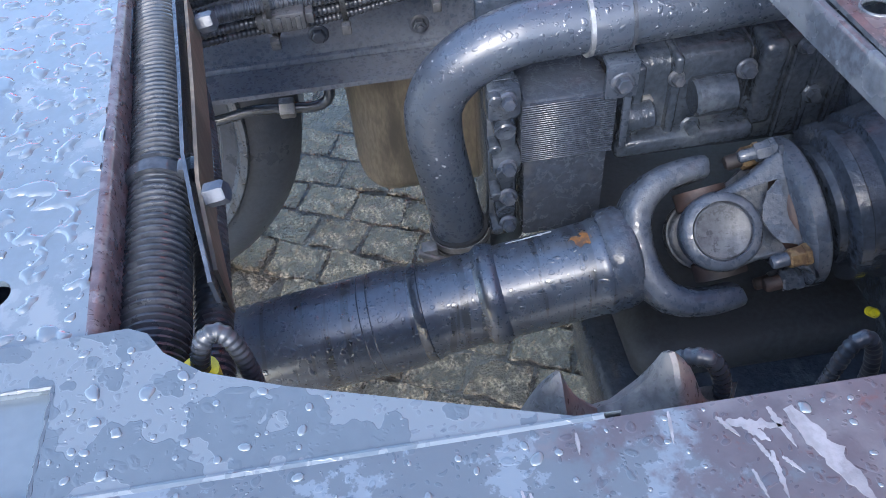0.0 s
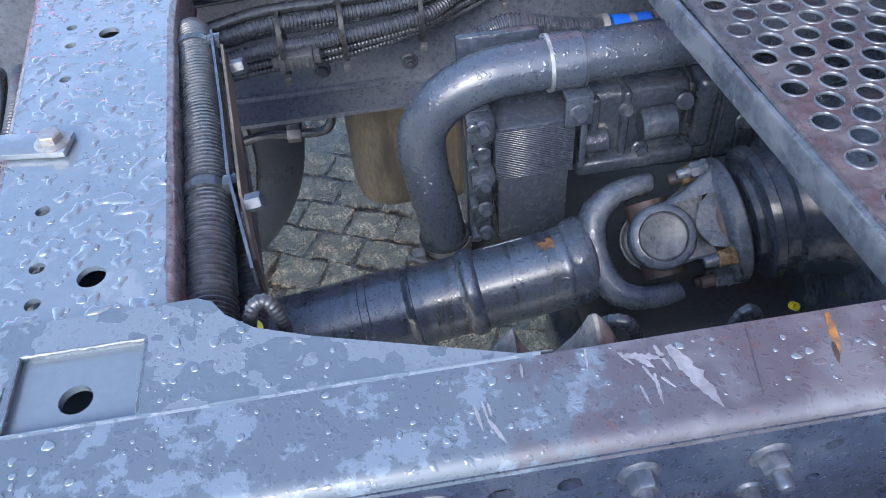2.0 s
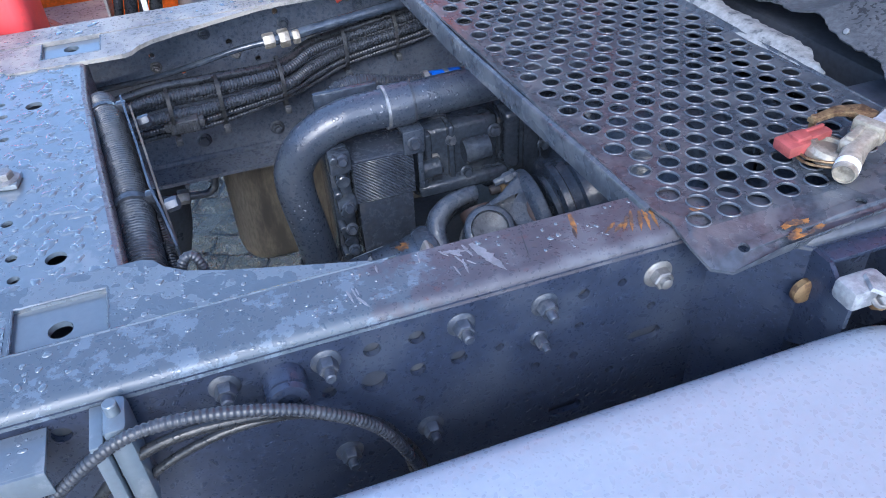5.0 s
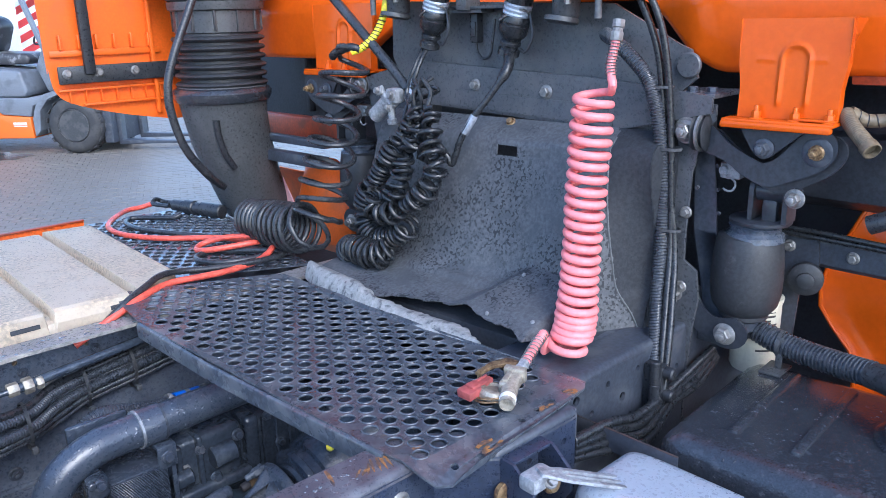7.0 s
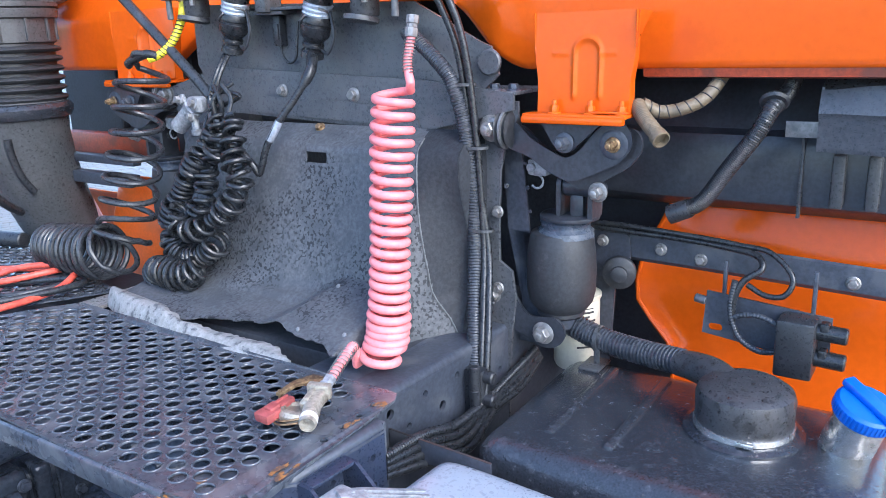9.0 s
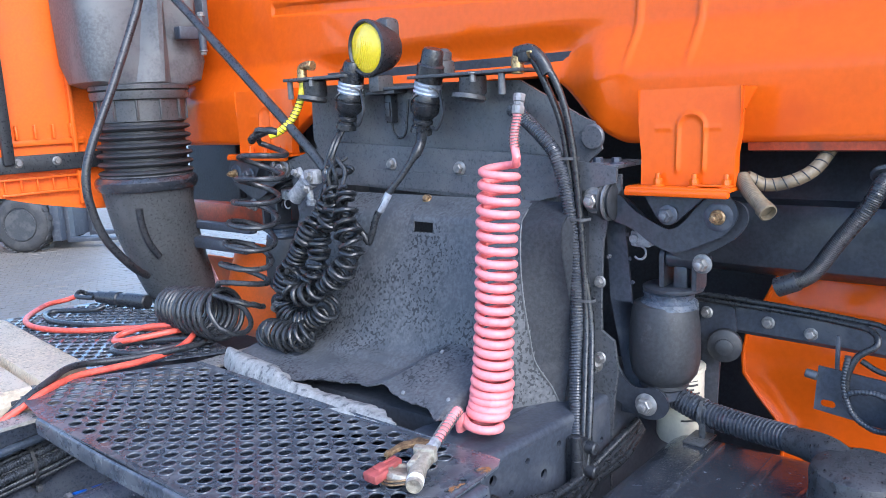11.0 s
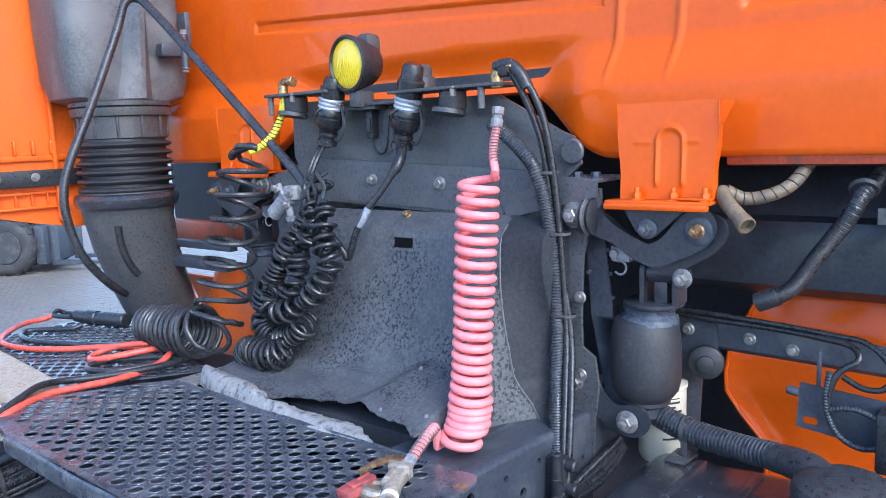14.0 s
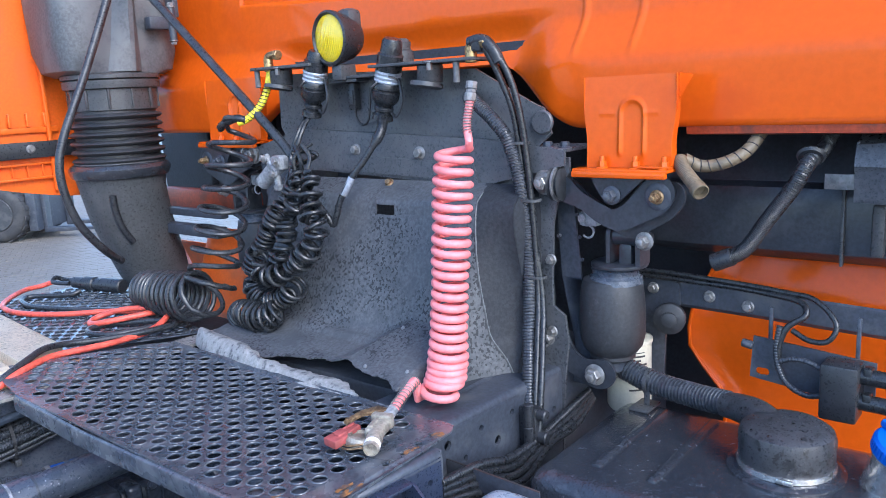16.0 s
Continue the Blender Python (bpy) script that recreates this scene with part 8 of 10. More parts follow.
add_lathe(bm, (0.948, 1.60, 1.395), (0, 0, 1), ((0.135, 0), (0.150, 0.006), (0.158, 0.020), (0.160, 0.034), (0.152, 0.046), (0.140, 0.052)), 44)
part("collar", bm, TANKBLACK, snork, "wet black rubber collar")
# groove drawn as a black bead, the shade inside it as colour
bm = bmesh.new()
add_sweep(bm, glide([(0.862, 1.494, 1.350), (0.868, 1.499, 1.30), (0.885, 1.502, 1.24), (0.915, 1.504, 1.19)], 8), 0.011, 10)
part("groove", bm, BLACKSTEEL, snork, "dark bead for a moulded groove and its shade")
bm = bmesh.new()
prof = []
for k in range(6):
    z = 0.028 * k
    prof += [(0.128, z), (0.142, z + 0.004), (0.147, z + 0.010), (0.142, z + 0.016), (0.128, z + 0.020)]
prof += [(0.128, 0.175)]
add_lathe(bm, (0.952, 1.60, 1.446), (0, 0, 1), prof, 40)
part("bellows", bm, RUBBER, snork)
bm = bmesh.new()
add_lathe(bm, (0.955, 1.60, 1.61), (0, 0, 1), ((0.125, 0), (0.135, 0.006), (0.135, 0.07), (0.148, 0.074), (0.150, 0.085), (0.150, 0.098), (0.143, 0.10), (0.152, 0.104), (0.152, 0.116), (0.14, 0.12)), 40)
part("neck", bm, PLASTIC, snork)
for k in range(12):
    a = 2 * math.pi * k / 12
    bm = bmesh.new()
    add_box(bm, (0.955 + 0.136 * math.cos(a) - 0.004, 1.60 + 0.136 * math.sin(a) - 0.004, 1.62), (0.955 + 0.136 * math.cos(a) + 0.004, 1.60 + 0.136 * math.sin(a) + 0.004, 1.685), 0.001)
    part("neck_rib", bm, PLASTIC, snork)
bm = bmesh.new()
loft(bm, [((0.965, 1.63, 1.725), (0.155, 0.14), 0.6), ((0.968, 1.64, 1.74), (0.185, 0.15), 0.5), ((0.97, 1.65, 1.80), (0.20, 0.16), 0.45), ((0.965, 1.66, 1.95), (0.195, 0.16), 0.4), ((0.96, 1.67, 2.2), (0.19, 0.16), 0.4), ((0.96, 1.67, 2.7), (0.19, 0.16), 0.4)])
part("upper_duct", bm, GREYPLASTIC, snork, "weathered dark grey intake tower")
bm = bmesh.new()
rows = []
for k in range(13):                                # wedge that narrows upwards to a ridge
    f = k / 12
    z, mid, w = 1.733 + 0.30 * f, 0.955 + 0.035 * f, 0.052 - 0.040 * f
    rows.append([Vector((mid - w - 0.02, 1.515, z)), Vector((mid - w, 1.492, z)), Vector((mid + 0.25 * w - 0.006, 1.462 + 0.012 * f, z)), Vector((mid + 0.25 * w + 0.006, 1.462 + 0.012 * f, z)), Vector((mid + w, 1.492, z)), Vector((mid + w + 0.02, 1.515, z))])
for k in range(1, 8):
    rows.append([p + Vector((0, 0, 0.09 * k)) for p in rows[12]])
sheet(bm, rows, 0.004)
part("duct_wedge", bm, GREYPLASTIC, snork, smooth=30)
bm = bmesh.new()
add_box(bm, (1.03, 1.44, 1.86), (1.11, 1.48, 1.90), 0.006)
add_cyl(bm, (1.105, 1.44, 1.82), (1.105, 1.44, 1.93), 0.012, 12, 0.002)
add_box(bm, (1.12, 1.45, 1.90), (1.14, 1.50, 2.0), 0.004)
part("holder", bm, FRAME_DARK, snork)
for z in (1.825, 1.93):
    bm = bmesh.new()
    add_bolt(bm, (1.105, 1.44, z), (0, 0, 1 if z > 1.9 else -1), 0.010, 0.010, True)
    part("bolt", bm, STEEL, snork)

deflector = thing("side_deflector", (0.65, 1.8, 1.35), "orange side deflector panel, ribbed inner face towards the frame", "side deflector")
bm = bmesh.new()
side = Matrix(((1, 0, 0, 0), (0, 0, -1, 1.80), (0, 1, 0, 0), (0, 0, 0, 1)))
low = glide([(0.475, 2.7, 0), (0.478, 1.62, 0), (0.484, 1.52, 0), (0.498, 1.445, 0), (0.56, 1.405, 0), (0.70, 1.365, 0), (0.85, 1.335, 0)], 5)
add_plate(bm, [(p.x, p.y) for p in low] + [(1.02, 1.33), (1.02, 2.7)], (), -0.004, 0.0, side)
panel = part("panel", bm, ORANGE_DULL, deflector)
bm = bmesh.new()
add_box(bm, (0.49, 1.787, 1.555), (0.84, 1.7955, 1.575), 0.004)
add_box(bm, (0.50, 1.780, 1.452), (0.84, 1.7955, 1.458), 0.001)
add_box(bm, (0.57, 1.780, 1.405), (0.84, 1.7955, 1.411), 0.001)
for k in range(7):
    add_box(bm, (0.53 + 0.048 * k, 1.782, 1.415), (0.534 + 0.048 * k, 1.7955, 1.455), 0.001)
for k in range(6):
    add_box(bm, (0.52 + 0.055 * k, 1.778, 1.575), (0.528 + 0.055 * k, 1.7955, 1.62), 0.003)
add_box(bm, (0.80, 1.775, 1.36), (0.815, 1.7955, 2.6), 0.005)
part("rib", bm, ORANGE_DULL, panel)
bm = bmesh.new()
add_box(bm, (0.50, 1.762, 1.475), (0.98, 1.774, 1.528), 0.003)
part("stay", bm, BLACKSTEEL, deflector, "black flat stay with three bolts")
bm = bmesh.new()
add_box(bm, (0.575, 1.745, 1.50), (0.610, 1.765, 2.6), 0.008)
part("upright_bar", bm, BLACKSTEEL, deflector, "black upright bar")
for x in (0.525, 0.62, 0.735):
    bm = bmesh.new()
    add_bolt(bm, (x, 1.762, 1.505), (0, -1, 0), 0.010, 0.010, True)
    part("bolt", bm, STEEL, deflector)

# far mudguard, and a near-black block filling the shaded gap under the cab
arch = thing("far_mudguard", cab(0.25, 1.45, 0.95), "orange mudguard on the far side under the cab", "mudguard")
bm = bmesh.new()
rows = []
for v in (1.15, 1.3, 1.45, 1.6, 1.75):
    rows.append([Vector((0.12 + 0.16 * math.sin(t) - 0.10 * (1 - math.cos(t)), v, 1.14 - 0.42 * (1 - math.cos(t)) * 0.9)) for t in [1.5 * k / 10 for k in range(11)]])
sheet(bm, rows, 0.004)
part("shell", bm, ORANGE_DULL, arch, m=AXES)
bm = bmesh.new()
add_box(bm, (0.15, 1.24, 1.25), (0.19, 1.80, 1.325), 0.012)
part("beam", bm, REDLIP, arch, "dull red cross beam", m=AXES)
bm = bmesh.new()
add_box(bm, (-0.02, 1.22, 1.20), (0.02, 1.75, 1.235), 0.004)
add_box(bm, (0.0, 1.22, 1.26), (0.03, 1.55, 1.285), 0.004)
part("support_rod", bm, FRAME_DARK, arch, m=AXES)
bm = bmesh.new()
loft(bm, [((0.10, 1.36, 0.92), (0.03, 0.15), 0.8), ((0.10, 1.36, 1.06), (0.03, 0.14), 0.8), ((0.12, 1.37, 1.17), (0.03, 0.10), 0.8), ((0.13, 1.38, 1.195), (0.02, 0.05), 0.8)], 20)
part("flap", bm, ORANGE_DULL, arch, "orange wing edge", m=AXES)
bm = bmesh.new()
add_pierced(bm, [[(1.450, 0.97), (1.500, 1.045), (1.553, 1.123), (1.635, 1.088), (1.600, 1.018), (1.570, 0.95), (1.56, 0.90), (1.44, 0.90)]], 0.066, 0.070, 0.001, plate)
part("mud_flap", bm, FLAPPINK, arch, "pale pink sheet edge of the mudguard", m=AXES)
gap = thing("wheel_housing", cab(0.45, 1.4, 1.4), "black housing filling the dark gap under the cab", "wheel housing", "wheel housings")
bm = bmesh.new()
add_box(bm, (0.30, 1.05, 1.22), (0.36, 2.0, 1.70), 0.01)
for k in range(5):
    add_box(bm, (0.275, 1.28 + 0.09 * k, 1.32), (0.305, 1.30 + 0.09 * k, 1.66), 0.005)
part("liner", bm, VOID, gap, m=AXES)

# ---- near side under the cab ----
fender = thing("near_mudguard", cab(0.4, -0.5, 0.7), "glossy orange mudguard behind the front wheel", "mudguard")
bm = bmesh.new()
rows = []
for k in range(15):
    z = 0.62 + (1.26 - 0.62) * k / 14
    left = -0.165 - 0.07 * step(1.03, 1.26, z) - 0.10 * step(1.0, 0.85, z)
    row = []
    for j in range(21):
        v = left + (-0.85 - left) * j / 20
        u = 0.335 + 0.05 * step(1.05, 1.30, z) + 0.012 * step(0.0, 0.02, left - v) - 0.02 * step(0.75, 0.62, z) - 0.05 * step(0.95, 0.7, z)
        crease = math.exp(-((v - left + 0.085) / 0.006) ** 2)
        row.append(Vector((u - 0.006 * crease, v, z)))
    rows.append(row)
sheet(bm, rows, 0.004)
part("shell", bm, ORANGE, fender, m=AXES, smooth=60)
bm = bmesh.new()
add_sweep(bm, [row[0] + Vector((-0.004, 0.0, 0.0)) for row in rows], 0.005, 8)
part("edge_bead", bm, ORANGE, fender, "rolled orange edge", m=AXES)
liner = thing("wheel_housing", cab(0.3, -0.5, 1.25), "dark grey plastic wheel housing under the cab floor", "wheel housing", "wheel housings")
bm = bmesh.new()
rows = []
for u, z in ((0.40, 1.62), (0.33, 1.47), (0.30, 1.395), (0.275, 1.385), (0.265, 1.36), (0.275, 1.25), (0.30, 1.228), (0.42, 1.225)):
    rows.append([Vector((u + 0.02 * step(-0.15, -0.05, v), v, z)) for v in (-0.06, -0.12, -0.2, -0.3, -0.4, -0.5, -0.51, -0.6, -0.75, -0.82)])
sheet(bm, rows, 0.006)
part("shell", bm, SUSPENSION, liner, m=AXES, smooth=40)
bm = bmesh.new()
add_box(bm, (0.255, -0.512, 1.23), (0.270, -0.506, 1.40), 0.001)
for v in (-0.575, -0.635):
    add_box(bm, (0.245, v - 0.012, 1.255), (0.268, v + 0.012, 1.36), 0.006)
part("panel_rib", bm, PLASTIC, liner, m=AXES)
# dark plane added to hide the bright ground beside the mudguard
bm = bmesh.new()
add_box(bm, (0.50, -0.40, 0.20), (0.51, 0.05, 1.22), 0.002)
part("gap_backing", bm, VOID, liner, "added black sheet closing the gap beside the mudguard", m=AXES)
duct = thing("air_duct", cab(0.2, -0.62, 1.38), "grey plastic air duct mouth under the cab", "air duct")
bm = bmesh.new()
rows = []
for v in (-0.545, -0.57, -0.62, -0.70, -0.80):
    b = 0.02 * step(-0.56, -0.66, v)
    rows.append([Vector((0.17 - b, v, 1.375)), Vector((0.165 - b, v, 1.385)), Vector((0.165 - b, v, 1.43)), Vector((0.155 - b, v, 1.445)), Vector((0.17 - b, v, 1.485 + 0.6 * b)), Vector((0.21, v, 1.50 + 0.6 * b)), Vector((0.27, v, 1.5 + b))])
sheet(bm, rows, 0.004)
add_box(bm, (0.17, -0.55, 1.375), (0.27, -0.545, 1.49), 0.001)
part("mouth", bm, TOWERGREY, duct, m=AXES)
bm = bmesh.new()
add_box(bm, (0.20, -0.545, 1.395), (0.205, -0.485, 1.425), 0.001)
part("tab", bm, STEEL, duct, "metal fixing tab", m=AXES)
arm = thing("mudguard_arm", cab(0.23, -0.45, 1.1), "black flat steel arm with hexagon bolts carrying the mudguard", "support arm")
bm = bmesh.new()
rows = []
for v, z in ((-0.10, 1.15), (-0.155, 1.148), (-0.185, 1.140), (-0.35, 1.136), (-0.52, 1.130), (-0.85, 1.118)):
    rows.append([Vector((0.232, v, z + 0.030)), Vector((0.226, v, z + 0.026)), Vector((0.226, v, z - 0.022)), Vector((0.236, v, z - 0.032)), Vector((0.25, v, z - 0.033))])
sheet(bm, rows, 0.005)
part("bar", bm, FRAME_DARK, arm, m=AXES)
bm = bmesh.new()
add_plate(bm, ((-0.08, 1.19), (-0.155, 1.185), (-0.185, 1.165), (-0.19, 1.12), (-0.155, 1.04), (-0.15, 0.94), (-0.10, 0.94), (-0.085, 1.02)), (), 0.215, 0.222, plate)
part("gusset_plate", bm, FRAME_DARK, arm, m=AXES)
for v, z in ((-0.125, 1.150), (-0.252, 1.142), (-0.337, 1.130), (-0.622, 1.122)):
    bm = bmesh.new()
    add_bolt(bm, (0.214 if v > -0.2 else 0.226, v, z), (-1, 0, 0), 0.0095, 0.009, True)
    part("bolt", bm, STEEL, arm, m=AXES)
bm = bmesh.new()
add_lathe(bm, (0.21, -0.168, 1.087), (-1, -0.3, 0), ((0.030, 0), (0.036, 0.004), (0.036, 0.020), (0.030, 0.024), (0.018, 0.026), (0.018, 0.034), (0.014, 0.036)), 24)
part("rubber_buffer", bm, RUBBER, arm, "worn round rubber buffer", m=AXES)

unit = thing("control_unit", cab(0.17, -0.47, 0.95), "black control box on a mounting plate with two connectors", "control box")
bm = bmesh.new()
add_plate(bm, ((-0.362, 0.995), (-0.368, 1.085), (-0.60, 1.065), (-0.60, 0.968)), ((-0.388, 1.010, 0.008, 0.006),), 0.170, 0.175, plate)
part("mounting_plate", bm, FRAME_DARK, unit, m=AXES)
for v in (-0.40, -0.565):
    bm = bmesh.new()
    add_box(bm, (0.174, v - 0.004, 1.06), (0.182, v + 0.004, 1.15), 0.002)
    part("hanger", bm, FRAME_DARK, unit, m=AXES)
bm = bmesh.new()
add_box(bm, (0.110, -0.580, 0.955), (0.172, -0.512, 1.068), 0.006)
part("case", bm, BLACKSTEEL, unit, m=AXES)
for z in (1.047, 0.995):
    bm = bmesh.new()
    add_cyl(bm, (0.14, -0.575, z), (0.14, -0.632, z - 0.002), 0.016, 18, 0.003)
    add_box(bm, (0.125, -0.60, z - 0.006), (0.15, -0.585, z + 0.02), 0.003)
    part("connector", bm, CABLE, unit, m=AXES)
bm = bmesh.new()
add_cyl(bm, (0.168, -0.345, 1.068), (0.168, -0.368, 1.064), 0.009, 12, 0.002)
part("stud", bm, FRAME_DARK, unit, m=AXES)
G3 = "leads to the control box"
cab_line("lead", ((0.20, -0.06, 1.19), (0.205, -0.16, 1.192), (0.205, -0.315, 1.185), (0.20, -0.42, 1.178), (0.19, -0.48, 1.172), (0.17, -0.525, 1.135), (0.16, -0.515, 1.10), (0.16, -0.48, 1.095), (0.165, -0.445, 1.11)), 0.0055, "black lead looped over the control box", "lead", CABLE, False, group=G3)
cab_line("lead", ((0.205, -0.10, 1.182), (0.21, -0.30, 1.175), (0.20, -0.40, 1.17), (0.185, -0.455, 1.165), (0.165, -0.47, 1.145), (0.155, -0.44, 1.12), (0.15, -0.425, 1.08), (0.15, -0.425, 1.03)), 0.0065, "black lead looped over the control box", "lead", CABLE, False, group=G3)
cab_line("corrugated_conduit", ((0.15, -0.425, 1.12), (0.148, -0.42, 1.07), (0.148, -0.427, 1.03), (0.148, -0.445, 1.0), (0.145, -0.48, 0.985), (0.14, -0.515, 0.992)), 0.0062, "thin corrugated lead into the control box", "conduit", group=G3)
cab_line("corrugated_conduit", ((0.148, -0.425, 1.045), (0.146, -0.45, 1.055), (0.144, -0.48, 1.056), (0.14, -0.515, 1.045)), 0.006, "thin corrugated lead into the control box", "conduit", group=G3)

# hoses hanging below the cab floor
drain = thing("drain_hose", cab(0.1, -0.36, 1.24), "black ribbed drain hose with plain cuff hanging from the cab floor", "hose")
bm = bmesh.new()
add_ribbed(bm, [(0.26, -0.50, 1.54), (0.20, -0.485, 1.48), (0.12, -0.475, 1.455), (0.10, -0.455, 1.41), (0.10, -0.41, 1.345), (0.10, -0.37, 1.285), (0.10, -0.335, 1.262)], 0.0155, 0.0036, 0.06, 16)
part("hose", bm, CABLE, drain, m=AXES)
bm = bmesh.new()
add_lathe(bm, (0.10, -0.345, 1.268), (0, 0.9, -0.42), ((0.0175, 0), (0.0185, 0.002), (0.0185, 0.042), (0.016, 0.043), (0.015, 0.02), (0.0, 0.018)), 20)
part("cuff", bm, BLACKSTEEL, drain, m=AXES)
bm = bmesh.new()
add_lathe(bm, (0.13, -0.476, 1.462), (0.6, 0.1, 0.5), ((0.022, 0), (0.026, 0.005), (0.022, 0.012)), 20)
part("grommet", bm, BLACKSTEEL, drain, m=AXES)
vent = thing("vent_hose", cab(0.0, -0.33, 1.42), "beige ribbed vent hose with open end under the cab", "hose")
bm = bmesh.new()
add_ribbed(bm, [(0.03, -0.262, 1.466), (0.005, -0.281, 1.449), (-0.022, -0.312, 1.427), (-0.032, -0.324, 1.419)], 0.0142, 0.0045, 0.06, 16)
part("hose", bm, BEIGE, vent, m=AXES)
bm = bmesh.new()
add_lathe(bm, (-0.029, -0.320, 1.421), (-0.55, -0.68, -0.45), ((0.014, 0), (0.0162, 0.001), (0.0162, 0.016), (0.0140, 0.017), (0.0132, 0.004), (0.0, 0.003)), 20)
part("end_collar", bm, BEIGE, vent, m=AXES)
bm = bmesh.new()
UPPER = [(0.05, -0.262, 1.466), (0.072, -0.290, 1.450), (0.090, -0.330, 1.456), (0.115, -0.364, 1.478), (0.165, -0.385, 1.525)]
add_sweep(bm, evenly(glide([Vector(p) for p in UPPER], 8), 0.006), 0.0125, 16)
part("upper_hose", bm, BEIGE, vent, m=AXES)
bm = bmesh.new()
add_coil(bm, [Vector(p) for p in UPPER], 0.0124, 11, 0.0013, 18, 5)
part("spiral", bm, BLACKSTEEL, vent, "dark reinforcing spiral", m=AXES)

# ---- oil filter, black tank with breather, filler neck, aluminium tank ----
filt = thing("oil_filter", cab(0.17, -0.08, 0.85), "cream spin-on filter canister with dark print", "filter")
bm = bmesh.new()
add_lathe(bm, cab(0.17, -0.085, 0.862), (0, 0, 1), ((0.030, 0), (0.046, 0.004), (0.051, 0.014), (0.051, 0.165), (0.054, 0.168), (0.054, 0.176), (0.046, 0.178)), 40)
part("canister", bm, CREAM, filt)
for k in range(5):
    bm = bmesh.new()
    a0 = 3.65 + 0.12 * (k % 2)
    z = 1.012 - 0.010 * k - (0.05 if k > 3 else 0)
    c = cab(0.17, -0.085, z)
    rows = []
    for j in range(9):
        a = a0 + (0.75 - 0.1 * (k % 3)) * j / 8
        d = Vector((math.cos(a), math.sin(a), 0))
        rows.append([c + d * 0.0514, c + d * 0.0514 + Vector((0, 0, 0.0045 if k else 0.002))])
    sheet(bm, rows, 0.0004)
    part("print_line", bm, INK, filt)
tank = thing("plastic_tank", cab(-0.15, -0.38, 0.35), "black plastic tank with ribbed wet top", "tank")
bm = bmesh.new()
TM = AXES @ pose(0, 0, 0)
add_box(bm, (-0.335, -0.74, 0.36), (0.11, -0.105, 0.925), 0.05, segments=4)
part("body", bm, TANKBLACK, tank, m=TM)
bm = bmesh.new()
for v in (-0.22, -0.33):
    add_box(bm, (-0.25, v - 0.010, 0.920), (0.06, v + 0.010, 0.931), 0.005)
add_lathe(bm, (-0.07, -0.505, 0.922), (0, 0, 1), ((0.10, 0), (0.10, 0.006), (0.092, 0.010), (0.085, 0.012)), 44)
part("top_rib", bm, TANKBLACK, tank, m=TM)
breather = thing("breather_cap", cab(-0.07, -0.505, 0.93), "black rubber breather cap with steel clamp and corrugated hose", "breather cap")
bm = bmesh.new()
add_lathe(bm, (-0.07, -0.505, 0.934), (0, 0, 1), ((0.078, 0), (0.080, 0.004), (0.082, 0.055), (0.078, 0.068), (0.065, 0.077), (0.03, 0.082), (0.0, 0.083)), 44)
add_sweep(bm, glide([(-0.04, -0.47, 0.98), (-0.01, -0.435, 0.988), (0.015, -0.395, 0.985), (0.03, -0.36, 0.98)], 5), lambda i: 0.034 - 0.0006 * i, 20)
part("cap", bm, CAPRUBBER, breather, m=AXES)
bm = bmesh.new()
add_lathe(bm, (-0.07, -0.505, 0.934), (0, 0, 1), ((0.081, 0), (0.0835, 0.001), (0.0835, 0.011), (0.081, 0.012)), 44)
add_box(bm, (-0.157, -0.540, 0.936), (-0.150, -0.512, 0.945), 0.002)
part("clamp", bm, CLAMPSTEEL, breather, "bright steel band clamp", m=AXES)
bm = bmesh.new()
add_ribbed(bm, [(0.10, -0.03, 1.02), (0.085, -0.10, 1.0), (0.075, -0.18, 0.978), (0.055, -0.28, 0.975), (0.03, -0.37, 0.982)], 0.0265, 0.0085, 0.14, 20)
part("hose", bm, CONDUIT, breather, m=AXES)
bm = bmesh.new()
add_box(bm, (0.02, -0.20, 0.925), (0.09, -0.155, 0.930), 0.002)
add_box(bm, (0.052, -0.190, 0.93), (0.055, -0.176, 1.0), 0.001)
add_sweep(bm, [Vector((0.074, -0.182 + 0.001 * k, 0.978)) for k in range(9)], 0.0285, 22)
part("hose_clip", bm, PLASTIC, breather, m=AXES)
neck = thing("filler_neck", cab(-0.05, -0.68, 0.88), "steel filler neck with blue screw cap", "filler neck")
tilt = Vector((-0.2, -0.28, 0.94)).normalized()
NB = Vector((-0.04, -0.655, 0.90))
bm = bmesh.new()
add_lathe(bm, NB - tilt * 0.06, tilt, ((0.055, 0), (0.055, 0.03), (0.050, 0.05)), 32)
part("boot", bm, TANKBLACK, neck, m=AXES)
bm = bmesh.new()
add_lathe(bm, NB - tilt * 0.02, tilt, ((0.0415, 0), (0.0415, 0.110), (0.044, 0.113), (0.044, 0.123)), 32)
part("tube", bm, CLAMPSTEEL, neck, "bright steel neck tube", m=AXES)
bm = bmesh.new()
add_lathe(bm, NB + tilt * 0.098, tilt, ((0.046, 0), (0.048, 0.003), (0.048, 0.022), (0.044, 0.027), (0.02, 0.029)), 40)
add_box(bm, (-0.012, -0.05, 0.026), (0.012, 0.05, 0.040), 0.004, Matrix.Translation(NB + tilt * 0.098) @ frame_of(tilt))
cap = part("cap", bm, BLUEPLASTIC, neck, "bright blue ribbed cap", m=AXES)
bm = bmesh.new()
for k in range(44):
    a = 2 * math.pi * k / 44
    add_box(bm, (0.0475, -0.0014, 0.004), (0.0492, 0.0014, 0.021), 0.0, Matrix.Translation(NB + tilt * 0.098) @ frame_of(tilt) @ Matrix.Rotation(a, 4, "Z"))
